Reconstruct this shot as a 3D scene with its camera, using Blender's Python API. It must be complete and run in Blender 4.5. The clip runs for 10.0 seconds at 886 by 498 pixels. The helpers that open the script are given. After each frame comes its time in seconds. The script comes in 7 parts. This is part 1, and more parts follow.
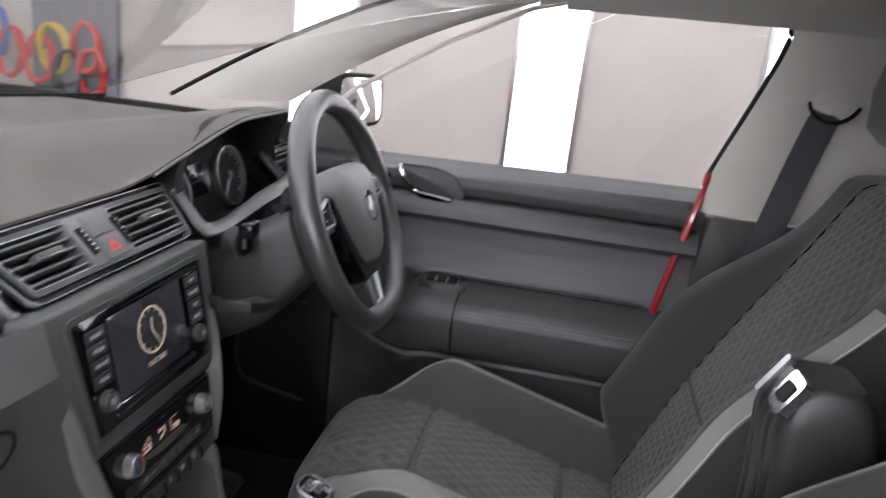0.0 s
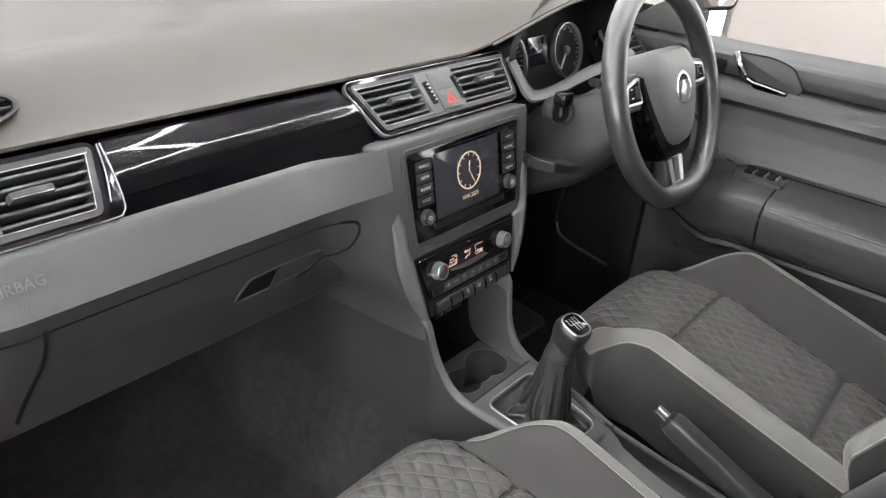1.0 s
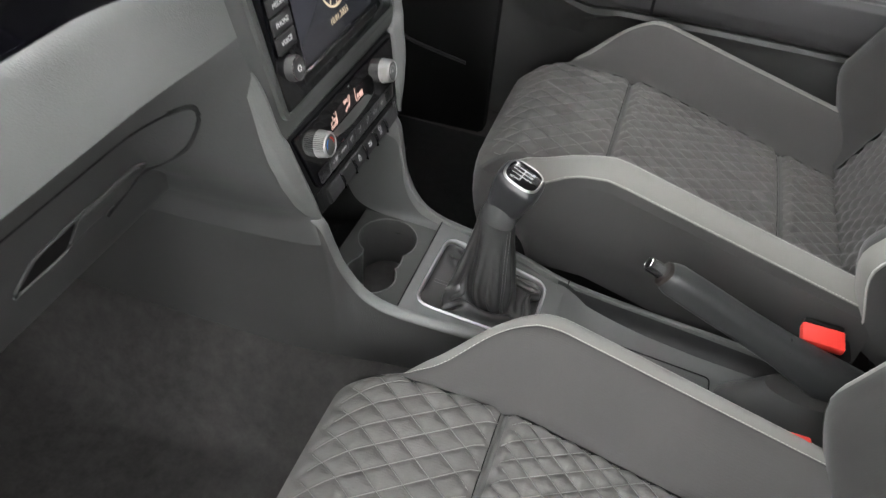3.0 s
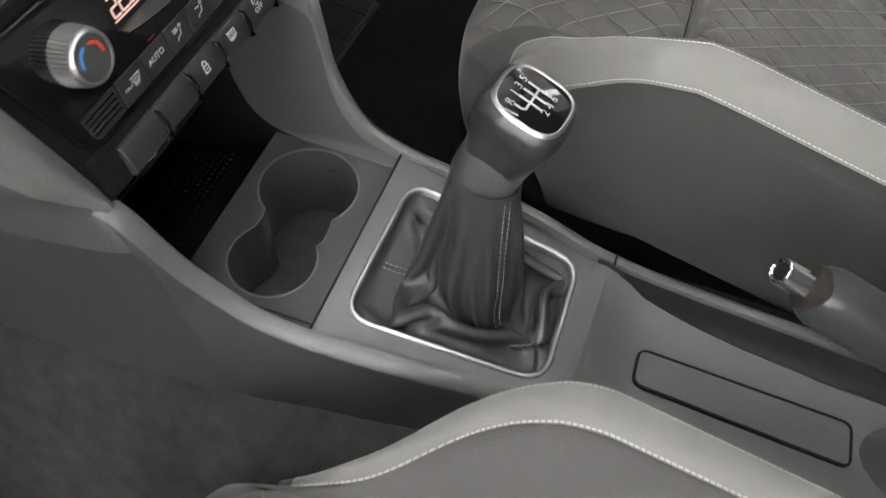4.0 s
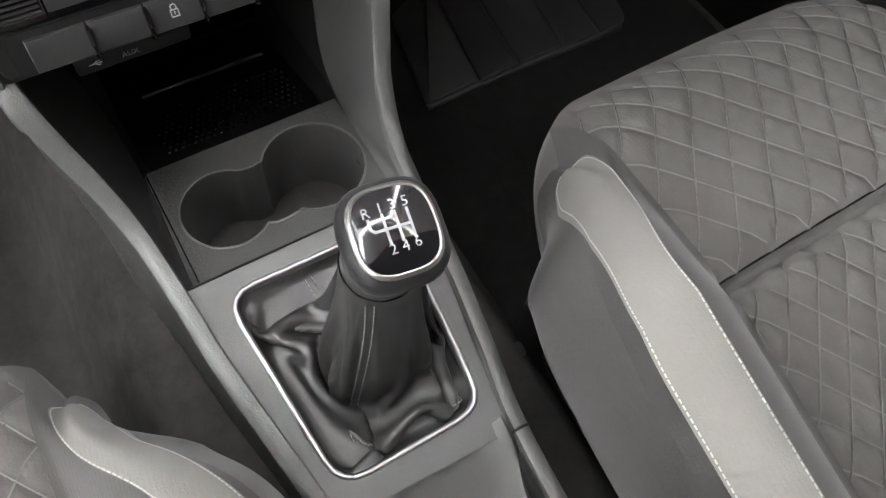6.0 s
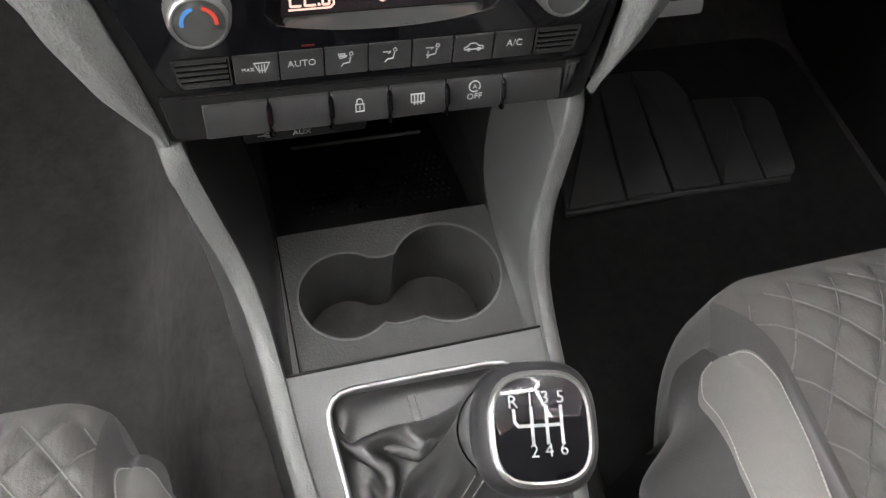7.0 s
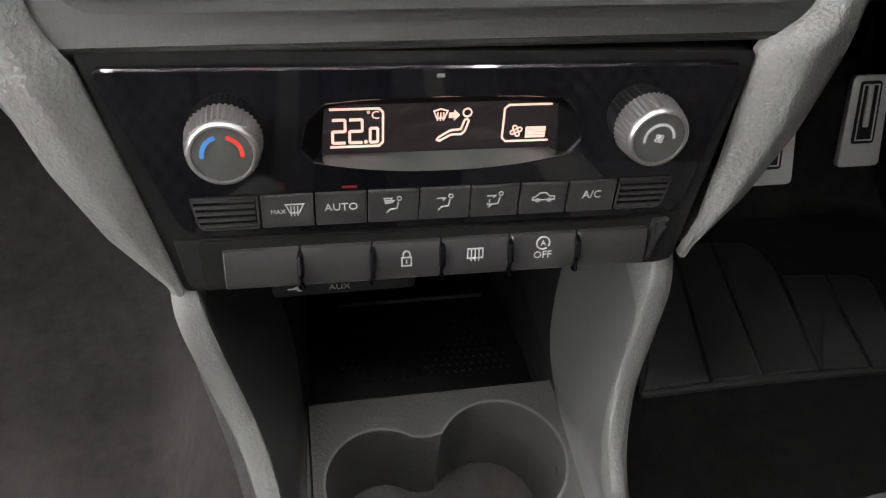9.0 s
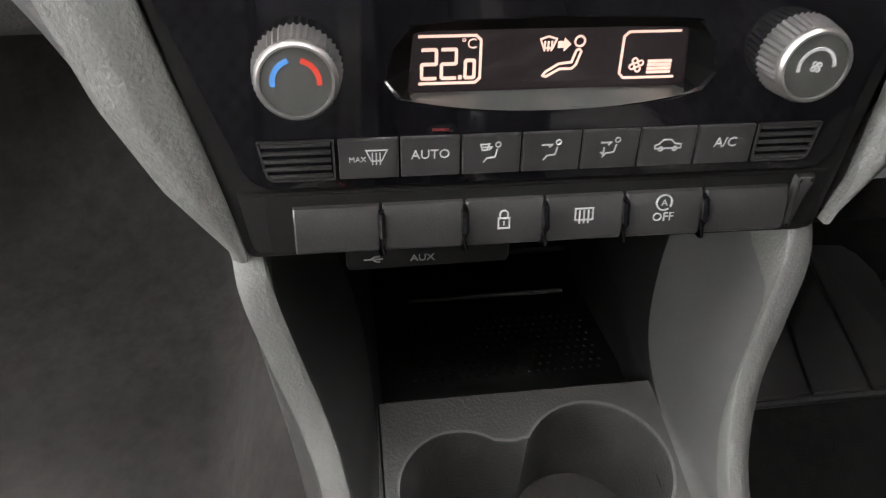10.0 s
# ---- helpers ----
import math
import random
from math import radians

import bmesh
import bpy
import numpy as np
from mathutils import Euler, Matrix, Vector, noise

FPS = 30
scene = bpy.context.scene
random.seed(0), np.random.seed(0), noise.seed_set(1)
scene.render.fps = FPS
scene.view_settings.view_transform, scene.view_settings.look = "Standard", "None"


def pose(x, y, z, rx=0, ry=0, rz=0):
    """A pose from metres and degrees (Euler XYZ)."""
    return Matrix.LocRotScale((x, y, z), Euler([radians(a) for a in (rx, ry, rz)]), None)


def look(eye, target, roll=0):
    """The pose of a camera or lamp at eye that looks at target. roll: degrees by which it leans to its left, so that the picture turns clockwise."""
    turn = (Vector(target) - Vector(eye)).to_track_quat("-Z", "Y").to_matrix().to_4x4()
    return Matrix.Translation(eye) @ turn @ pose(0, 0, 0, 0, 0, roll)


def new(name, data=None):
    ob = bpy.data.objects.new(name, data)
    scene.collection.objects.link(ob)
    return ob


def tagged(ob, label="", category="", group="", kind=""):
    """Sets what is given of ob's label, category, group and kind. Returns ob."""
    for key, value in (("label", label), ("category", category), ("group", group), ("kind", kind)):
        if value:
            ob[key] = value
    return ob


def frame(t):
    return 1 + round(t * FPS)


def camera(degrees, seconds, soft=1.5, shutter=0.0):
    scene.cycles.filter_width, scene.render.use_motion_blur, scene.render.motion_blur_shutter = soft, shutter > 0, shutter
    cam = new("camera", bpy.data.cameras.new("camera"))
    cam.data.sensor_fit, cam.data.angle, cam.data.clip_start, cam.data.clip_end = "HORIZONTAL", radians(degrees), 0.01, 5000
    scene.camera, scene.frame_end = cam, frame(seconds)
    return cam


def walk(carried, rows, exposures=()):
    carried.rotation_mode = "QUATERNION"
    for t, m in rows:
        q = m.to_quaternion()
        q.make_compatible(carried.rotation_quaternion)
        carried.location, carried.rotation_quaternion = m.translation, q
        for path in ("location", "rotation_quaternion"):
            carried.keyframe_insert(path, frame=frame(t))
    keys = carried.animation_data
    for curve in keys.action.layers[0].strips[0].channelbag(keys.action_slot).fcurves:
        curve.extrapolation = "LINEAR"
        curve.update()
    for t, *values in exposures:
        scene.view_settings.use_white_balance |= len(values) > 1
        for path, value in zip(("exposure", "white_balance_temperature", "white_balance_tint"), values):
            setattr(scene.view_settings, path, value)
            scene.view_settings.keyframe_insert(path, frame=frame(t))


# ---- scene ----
cam = camera(60.8, 10.0, 1.2, 0.2)
PATH = [
    (0, (-0.733, -0.404, 1.183), (1.168, -0.113, 0.633), 6.6),
    (0.3, (-0.811, -0.485, 1.182), (0.939, 0.151, 0.453), 5.3),
    (0.5, (-0.838, -0.491, 1.19), (0.819, 0.276, 0.375), 5.9),
    (1, (-0.816, -0.553, 1.217), (0.6, 0.514, 0.291), 5.5),
    (1.5, (-0.793, -0.605, 1.229), (0.5, 0.566, 0.252), 4.7),
    (2, (-0.797, -0.588, 1.224), (0.538, 0.504, 0.211), 4.7),
    (2.5, (-0.73, -0.394, 1.184), (0.757, 0.286, 0.031), 5.4),
    (2.7, (-0.686, -0.314, 1.163), (0.798, 0.204, -0.075), 4.5),
    (4, (-0.259, -0.21, 0.911), (0.846, 0.124, -0.722), 3.3),
    (4.2, (-0.207, -0.254, 0.918), (0.812, 0.108, -0.765), 3.7),
    (4.5, (-0.159, -0.26, 0.933), (0.767, 0.008, -0.82), 12.5),
    (5, (-0.117, -0.288, 0.959), (0.655, 0.251, -0.806), 7.0),
    (5.2, (-0.09, -0.314, 0.94), (0.62, 0.326, -0.816), 4.1),
    (6.3, (-0.062, -0.298, 0.921), (0.51, 0.508, -0.817), 10.5),
    (6.5, (-0.067, -0.275, 0.93), (0.476, 0.559, -0.805), 11.9),
    (7, (-0.065, -0.236, 0.91), (0.384, 0.722, -0.787), 12.0),
    (7.2, (-0.071, -0.227, 0.901), (0.378, 0.773, -0.772), 13.1),
    (7.5, (-0.065, -0.214, 0.911), (0.347, 0.887, -0.707), 11.9),
    (8, (-0.063, -0.202, 0.917), (0.314, 1.029, -0.613), 9.9),
    (8.5, (-0.053, -0.202, 0.881), (0.309, 1.106, -0.588), 8.0),
    (9, (-0.048, -0.201, 0.863), (0.287, 1.134, -0.588), 6.2),
    (9.5, (-0.057, -0.193, 0.844), (0.244, 1.169, -0.59), 4.6),
    (10, (-0.06, -0.185, 0.815), (0.148, 1.215, -0.597), 2.2),
]
walk(cam, [(t, look(eye, target, roll)) for t, eye, target, roll in PATH],
     [(0, 0.25, 6150, 14), (0.5, 0.75, 6300, 12), (1, 0.92, 6400, 10), (2.5, 1.05, 6350, 8), (4, 1.15, 6450, 8), (6.5, 1.52, 6500, 10), (7.5, 1.62, 6550, 10), (9, 1.62, 6620, 11), (10, 1.72, 6650, 11)])

# ---- world and light ----
world = bpy.data.worlds.new("world")
scene.world = world
world.use_nodes = True
world.node_tree.nodes["Background"].inputs[0].default_value = (0.9, 0.95, 1.0, 1)
world.node_tree.nodes["Background"].inputs[1].default_value = 0.0


# ---- materials ----
def material(name, color, rough=0.5, metal=0.0, grain=0.0, scale=400.0, vary=0.12, bump=0.15, coat=0.0, spec=0.5):
    """A surface with fine grain relief, broad tone variation and worn gloss."""
    m = bpy.data.materials.new(name)
    m.use_nodes = True
    nt = m.node_tree
    b = nt.nodes["Principled BSDF"]
    b.inputs["Metallic"].default_value = metal
    b.inputs["Coat Weight"].default_value = coat
    b.inputs["Coat Roughness"].default_value = 0.03
    b.inputs["Specular IOR Level"].default_value = spec
    co = nt.nodes.new("ShaderNodeTexCoord")
    big = nt.nodes.new("ShaderNodeTexNoise")
    big.inputs["Scale"].default_value = 7.0
    big.inputs["Detail"].default_value = 6.0
    fine = nt.nodes.new("ShaderNodeTexNoise")
    fine.inputs["Scale"].default_value = scale
    fine.inputs["Detail"].default_value = 3.0
    nt.links.new(co.outputs["Object"], big.inputs["Vector"])
    nt.links.new(co.outputs["Object"], fine.inputs["Vector"])
    mix = nt.nodes.new("ShaderNodeMix")
    mix.data_type = "RGBA"
    lo = [c * (1 - vary) for c in color]
    hi = [min(1, c * (1 + vary)) for c in color]
    mix.inputs[6].default_value, mix.inputs[7].default_value = (*lo, 1), (*hi, 1)
    add = nt.nodes.new("ShaderNodeMath")
    add.operation = "MULTIPLY_ADD"
    add.inputs[1].default_value = 0.45
    nt.links.new(fine.outputs["Fac"], add.inputs[0])
    half = nt.nodes.new("ShaderNodeMath")
    half.operation = "MULTIPLY"
    half.inputs[1].default_value = 0.6
    nt.links.new(big.outputs["Fac"], half.inputs[0])
    nt.links.new(half.outputs[0], add.inputs[2])
    nt.links.new(add.outputs[0], mix.inputs[0])
    nt.links.new(mix.outputs[2], b.inputs["Base Color"])
    r = nt.nodes.new("ShaderNodeMapRange")
    r.inputs[3].default_value, r.inputs[4].default_value = max(0.0, rough - 0.08 * min(1, rough * 4)), min(1, rough + 0.08 * min(1, rough * 4))
    nt.links.new(big.outputs["Fac"], r.inputs[0])
    nt.links.new(r.outputs[0], b.inputs["Roughness"])
    if grain > 0:
        bp = nt.nodes.new("ShaderNodeBump")
        bp.inputs["Strength"].default_value = bump
        bp.inputs["Distance"].default_value = grain
        nt.links.new(fine.outputs["Fac"], bp.inputs["Height"])
        nt.links.new(bp.outputs[0], b.inputs["Normal"])
    return m


def woven(name, color, pitch=900.0, rough=0.9, vary=0.2, sheen=0.15):
    """Cloth: crossed threads as relief and tone."""
    m = material(name, color, rough, grain=0.0006, scale=900, vary=vary, bump=0.4, spec=0.25)
    nt = m.node_tree
    b = nt.nodes["Principled BSDF"]
    b.inputs["Sheen Weight"].default_value = sheen
    co = nt.nodes.new("ShaderNodeTexCoord")
    w = nt.nodes.new("ShaderNodeTexWave")
    w.inputs["Scale"].default_value = pitch / 6.0
    w.inputs["Distortion"].default_value = 1.5
    nt.links.new(co.outputs["Object"], w.inputs["Vector"])
    bp = nt.nodes.new("ShaderNodeBump")
    bp.inputs["Strength"].default_value = 0.08
    bp.inputs["Distance"].default_value = 0.0004
    nt.links.new(w.outputs["Fac"], bp.inputs["Height"])
    old = b.inputs["Normal"].links[0].from_socket
    nt.links.new(old, bp.inputs["Normal"])
    nt.links.new(bp.outputs[0], b.inputs["Normal"])
    return m


def glow(name, color, strength):
    m = bpy.data.materials.new(name)
    m.use_nodes = True
    b = m.node_tree.nodes["Principled BSDF"]
    b.inputs["Base Color"].default_value = (*[c * 0.3 for c in color], 1)
    b.inputs["Emission Color"].default_value = (*color, 1)
    b.inputs["Emission Strength"].default_value = strength
    b.inputs["Roughness"].default_value = 0.12
    return m


def clear(name, tint=(1, 1, 1)):
    m = bpy.data.materials.new(name)
    m.use_nodes = True
    b = m.node_tree.nodes["Principled BSDF"]
    b.inputs["Base Color"].default_value = (*tint, 1)
    b.inputs["Roughness"].default_value = 0.0
    b.inputs["IOR"].default_value = 1.45
    b.inputs["Transmission Weight"].default_value = 1.0
    return m


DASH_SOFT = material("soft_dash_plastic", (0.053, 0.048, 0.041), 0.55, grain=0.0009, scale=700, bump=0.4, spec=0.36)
DASH_GREY = material("grey_dash_plastic", (0.102, 0.105, 0.101), 0.43, grain=0.0008, scale=800, bump=0.4)
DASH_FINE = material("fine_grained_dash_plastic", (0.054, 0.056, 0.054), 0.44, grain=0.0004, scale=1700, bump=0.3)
PLASTIC = material("dark_grained_plastic", (0.042, 0.042, 0.041), 0.40, grain=0.001, scale=700, bump=0.45)
GLOVE = material("shade_dark_glovebox_plastic", (0.053, 0.054, 0.053), 0.5, grain=0.0008, scale=650, bump=0.35)
PLASTIC_FINE = material("fine_grey_plastic", (0.085, 0.087, 0.085), 0.42, grain=0.0004, scale=1200, bump=0.3)
BLACK = material("matt_black_plastic", (0.006, 0.006, 0.006), 0.65, grain=0.0004, scale=900, spec=0.22)
GLOSS = material("piano_black_lacquer", (0.003, 0.003, 0.004), 0.05, vary=0.3)
LEDGE = material("satin_black_trim", (0.034, 0.037, 0.035), 0.30, spec=0.6, vary=0.05)
SILVER = material("polished_silver_trim", (0.50, 0.51, 0.52), 0.40, metal=1.0, vary=0.06)
CHROME = material("bright_chrome", (0.66, 0.67, 0.68), 0.10, metal=1.0, vary=0.05)
SATIN = material("satin_silver", (0.6, 0.61, 0.62), 0.32, metal=1.0, vary=0.08, grain=0.0003, scale=900)
LEATHER = material("black_leather", (0.028, 0.028, 0.0275), 0.33, grain=0.0006, scale=1300, bump=0.22, spec=0.6)
WHEEL_LEATHER = material("smooth_black_leather", (0.030, 0.030, 0.030), 0.33, grain=0.0006, scale=800, bump=0.15, spec=0.8, coat=0.35)
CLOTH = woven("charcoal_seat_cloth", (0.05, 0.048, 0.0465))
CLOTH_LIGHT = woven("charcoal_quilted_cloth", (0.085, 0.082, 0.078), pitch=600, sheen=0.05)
CLOTH_SIDE = woven("dark_bolster_cloth", (0.027, 0.026, 0.025), pitch=1200)
STRIPE = woven("light_grey_seat_piping", (0.148, 0.145, 0.134), pitch=700, vary=0.12)
THREAD = material("pale_thread", (0.33, 0.325, 0.30), 0.8)
THREAD_GREY = material("grey_thread", (0.16, 0.16, 0.155), 0.8)
THREAD_QUILT = material("pale_grey_quilting_thread", (0.125, 0.122, 0.117), 0.8)
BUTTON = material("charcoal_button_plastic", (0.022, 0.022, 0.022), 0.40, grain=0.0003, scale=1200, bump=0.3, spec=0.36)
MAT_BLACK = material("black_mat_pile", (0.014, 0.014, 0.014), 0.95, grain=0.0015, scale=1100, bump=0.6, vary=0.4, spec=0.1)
KNOB_BLACK = material("black_knob_leather", (0.020, 0.020, 0.021), 0.30, grain=0.0005, scale=800, bump=0.15, spec=0.5)
MAT_GREY = material("worn_dark_mat_pile", (0.0095, 0.0098, 0.0112), 0.95, grain=0.002, scale=900, bump=0.7, vary=0.9, spec=0.1)
MAT_EDGE = material("frayed_mat_edge", (0.065, 0.06, 0.056), 0.95, grain=0.002, scale=700, bump=0.7, vary=0.7, spec=0.1)
# near-black without gloss: holds the shade inside hollows in its colour
VOID = material("recess_shade_black", (0.003, 0.003, 0.003), 1.0, spec=0.05)
EMBOSS = material("embossed_grey_plastic", (0.18, 0.185, 0.18), 0.4)
KNURL = material("knurled_dark_chrome", (0.34, 0.34, 0.33), 0.34, metal=0.9)
KNOB_FACE = material("smooth_grey_knob_face", (0.046, 0.048, 0.045), 0.45, vary=0.06)
CUP = material("matt_cup_holder_plastic", (0.055, 0.056, 0.054), 0.55, grain=0.0009, scale=650, bump=0.35, spec=0.15)
WING = material("coarse_grained_grey_plastic", (0.108, 0.111, 0.106), 0.44, grain=0.0013, scale=640, bump=0.5)
HEEL = material("grey_rubber_heel_pad", (0.026, 0.026, 0.026), 0.5, grain=0.0006, scale=500)
CARPET = material("black_carpet", (0.042, 0.040, 0.039), 0.97, grain=0.0012, scale=2600, bump=0.5, vary=0.45, spec=0.1)
RUBBER = material("black_rubber", (0.02, 0.02, 0.02), 0.62, grain=0.0006, scale=500, spec=0.3)


def pile(m, strength):
    """Trodden pile: patches a centimetre or two wide, lighter and darker."""
    nt = m.node_tree
    b = nt.nodes["Principled BSDF"]
    co = nt.nodes.new("ShaderNodeTexCoord")
    n = nt.nodes.new("ShaderNodeTexNoise")
    n.inputs["Scale"].default_value = 55.0
    n.inputs["Detail"].default_value = 8.0
    n.inputs["Roughness"].default_value = 0.72
    nt.links.new(co.outputs["Object"], n.inputs["Vector"])
    r = nt.nodes.new("ShaderNodeMapRange")
    r.inputs[1].default_value, r.inputs[2].default_value = 0.32, 0.68
    r.inputs[3].default_value, r.inputs[4].default_value = 1 - strength, 1 + strength
    nt.links.new(n.outputs["Fac"], r.inputs[0])
    mul = nt.nodes.new("ShaderNodeVectorMath")
    mul.operation = "SCALE"
    nt.links.new(b.inputs["Base Color"].links[0].from_socket, mul.inputs[0])
    nt.links.new(r.outputs[0], mul.inputs["Scale"])
    nt.links.new(mul.outputs[0], b.inputs["Base Color"])


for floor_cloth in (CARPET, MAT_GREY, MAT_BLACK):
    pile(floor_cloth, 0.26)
TRIM_CREAM = material("pale_grey_pillar_trim", (0.5, 0.48, 0.44), 0.75, grain=0.0006, scale=700)
RED_PAINT = material("dark_red_car_paint", (0.25, 0.012, 0.02), 0.25, coat=1.0)
RED_PLASTIC = material("red_plastic", (0.62, 0.035, 0.025), 0.45, grain=0.0003)
DOOR_DARK = material("dark_padded_door_trim", (0.05, 0.049, 0.05), 0.42, grain=0.0006, scale=800, bump=0.3)
DOOR_TRIM = material("charcoal_door_trim", (0.095, 0.092, 0.095), 0.5, grain=0.0006, scale=800, bump=0.3)
BRAKE = material("worn_black_grip", (0.026, 0.027, 0.027), 0.36, grain=0.0005, scale=900, bump=0.25, spec=0.45)
COLLAR = material("worn_bronze_collar", (0.017, 0.0135, 0.012), 0.6, vary=0.4, spec=0.2)
BELT = woven("grey_belt_webbing", (0.06, 0.06, 0.065), pitch=1500)
GLASS = clear("window_glass")
SCREEN = material("dark_display_glass", (0.01, 0.01, 0.014), 0.05, coat=1.0)
# white, blue and red print glows faintly of itself, on the gear knob too
INK_WHITE = glow("glowing_white_print", (0.7, 0.7, 0.7), 0.09)
INK_GREY = material("grey_print", (0.55, 0.55, 0.55), 0.6)
INK_BLUE = glow("glowing_blue_print", (0.08, 0.25, 0.6), 0.2)
INK_RED = glow("glowing_red_print", (0.6, 0.06, 0.04), 0.2)
LCD_PINK = glow("lit_orange_lcd", (1.0, 0.63, 0.53), 0.34)
LCD_DARK = glow("dim_lcd_window", (0.030, 0.023, 0.025), 0.16)
LCD_GOLD = glow("lit_gold_lcd", (0.9, 0.72, 0.5), 0.3)
SCREEN_LIT = glow("lit_blue_grey_screen", (0.10, 0.10, 0.12), 0.035)
WALL = material("white_painted_wall", (0.48, 0.445, 0.41), 0.7, grain=0.001, scale=120)
WALL_DARK = material("dark_wall_board", (0.16, 0.16, 0.18), 0.7)
CEILING = material("white_ceiling_paint", (0.5, 0.5, 0.5), 0.8)
WALL_GREY = material("grey_painted_wall", (0.26, 0.255, 0.25), 0.7, grain=0.001, scale=120)
PEDAL = material("brushed_steel_pedal", (0.7, 0.7, 0.69), 0.45, metal=0.4, grain=0.0003, scale=900)
CONCRETE = material("grey_painted_concrete", (0.08, 0.08, 0.08), 0.5, grain=0.001, scale=90, vary=0.2)
LED = glow("white_led_tube", (1.0, 0.99, 0.99), 18.0)
LED_WALL = glow("white_wall_light", (1.0, 0.99, 0.985), 5.0)
# added fill panels that light the cabin through the open passenger door
LED_ADDED = glow("added_west_wall_light", (1.0, 0.99, 0.985), 15.0)
MIRROR = material("mirror_glass", (0.9, 0.9, 0.9), 0.02, metal=1.0, vary=0.0)


# ---- building helpers ----
def finish(name, bm, mat, parent=None, label="", angle=38):
    """One mesh object from a bmesh, smooth but for its sharp edges."""
    bmesh.ops.recalc_face_normals(bm, faces=bm.faces[:])
    lim = radians(angle)
    for f in bm.faces:
        f.smooth = True
    for e in bm.edges:
        e.smooth = len(e.link_faces) != 2 or e.calc_face_angle(0) < lim
    me = bpy.data.meshes.new(name)
    bm.to_mesh(me)
    bm.free()
    if mat:
        me.materials.append(mat)
    ob = new(name, me)
    if parent:
        ob.parent = parent
        ob.matrix_parent_inverse = parent.matrix_basis.inverted()
    if label:
        ob["label"] = label
    return ob


def part(name, bm, mat, parent, label="", angle=38):
    return finish(name, bm, mat, parent, label, angle)


def thing(name, at, label, category, group="", kind=""):
    """An Empty at the base of a thing, which parents its parts."""
    ob = new(name)
    ob.empty_display_size = 0.05
    ob.matrix_basis = Matrix.Translation(at)
    return tagged(ob, label, category, group, kind)


def grid(rows, close_u=False, close_v=False, bm=None):
    """A quad sheet through rows of points."""
    bm = bm or bmesh.new()
    vs = [[bm.verts.new(p) for p in r] for r in rows]
    n, k = len(vs), len(vs[0])
    for i in range(n if close_v else n - 1):
        for j in range(k if close_u else k - 1):
            a, b = vs[i], vs[(i + 1) % n]
            bm.faces.new((a[j], a[(j + 1) % k], b[(j + 1) % k], b[j]))
    return bm


def loft(rows, caps=True, bm=None):
    """A solid through closed rings of points."""
    bm = bm or bmesh.new()
    vs = [[bm.verts.new(p) for p in r] for r in rows]
    k = len(vs[0])
    for a, b in zip(vs, vs[1:]):
        for j in range(k):
            bm.faces.new((a[j], a[(j + 1) % k], b[(j + 1) % k], b[j]))
    if caps:
        bm.faces.new(vs[0][::-1])
        bm.faces.new(vs[-1])
    return bm


def thick(bm, d):
    """Gives a sheet thickness."""
    bmesh.ops.recalc_face_normals(bm, faces=bm.faces[:])
    bmesh.ops.solidify(bm, geom=bm.faces[:], thickness=d)
    return bm


def rounded(pts, r, n=4):
    """A polygon with its corners rounded."""
    out = []
    k = len(pts)
    for i in range(k):
        p, a, b = Vector(pts[i]), Vector(pts[i - 1]), Vector(pts[(i + 1) % k])
        da, db = (a - p), (b - p)
        rr = r[i] if isinstance(r, (list, tuple)) else r
        c = min(rr, da.length * 0.45, db.length * 0.45)
        s, e = p + da.normalized() * c, p + db.normalized() * c
        for j in range(n + 1):
            t = j / n
            out.append(s * (1 - t) ** 2 + p * 2 * t * (1 - t) + e * t * t)
    return out


def rrect(w, h, r, cx=0.0, cy=0.0, n=4):
    return rounded([(cx - w / 2, cy - h / 2), (cx + w / 2, cy - h / 2), (cx + w / 2, cy + h / 2), (cx - w / 2, cy + h / 2)], r, n)


def disc(r, cx=0.0, cy=0.0, n=32, ry=None):
    return [Vector((cx + r * math.cos(2 * math.pi * i / n), cy + (ry or r) * math.sin(2 * math.pi * i / n))) for i in range(n)]


def inset(poly, d):
    """A polygon shrunk by about d towards its middle."""
    k = len(poly)
    out = []
    area = sum(poly[i][0] * poly[(i + 1) % k][1] - poly[(i + 1) % k][0] * poly[i][1] for i in range(k))
    sg = 1 if area > 0 else -1
    for i in range(k):
        t = (Vector(poly[(i + 1) % k]) - Vector(poly[i - 1]))
        if t.length < 1e-9:
            t = Vector((1, 0))
        t.normalize()
        out.append(Vector(poly[i]) + Vector((-t.y, t.x)) * d * sg)
    return out


def slab(poly, z0, z1, m, edge=0.0, bm=None):
    """A plate between two heights of the frame m, its upper rim eased by edge."""
    rings = [(poly, z0)]
    if edge > 0:
        s = 1 if z1 > z0 else -1
        rings += [(poly, z1 - s * edge), (inset(poly, edge * 0.3), z1 - s * edge * 0.3), (inset(poly, edge), z1)]
    else:
        rings += [(poly, z1)]
    return loft([[m @ Vector((p[0], p[1], z)) for p in q] for q, z in rings], True, bm)


def ring(outer, inner, z0, z1, m, bm=None):
    """A flat frame between two outlines with as many points."""
    bm = bm or bmesh.new()
    rr = [[bm.verts.new(m @ Vector((p[0], p[1], z))) for p in q] for q, z in ((outer, z0), (outer, z1), (inner, z1), (inner, z0))]
    k = len(outer)
    for i in range(4):
        a, b = rr[i], rr[(i + 1) % 4]
        for j in range(k):
            bm.faces.new((a[j], a[(j + 1) % k], b[(j + 1) % k], b[j]))
    return bm


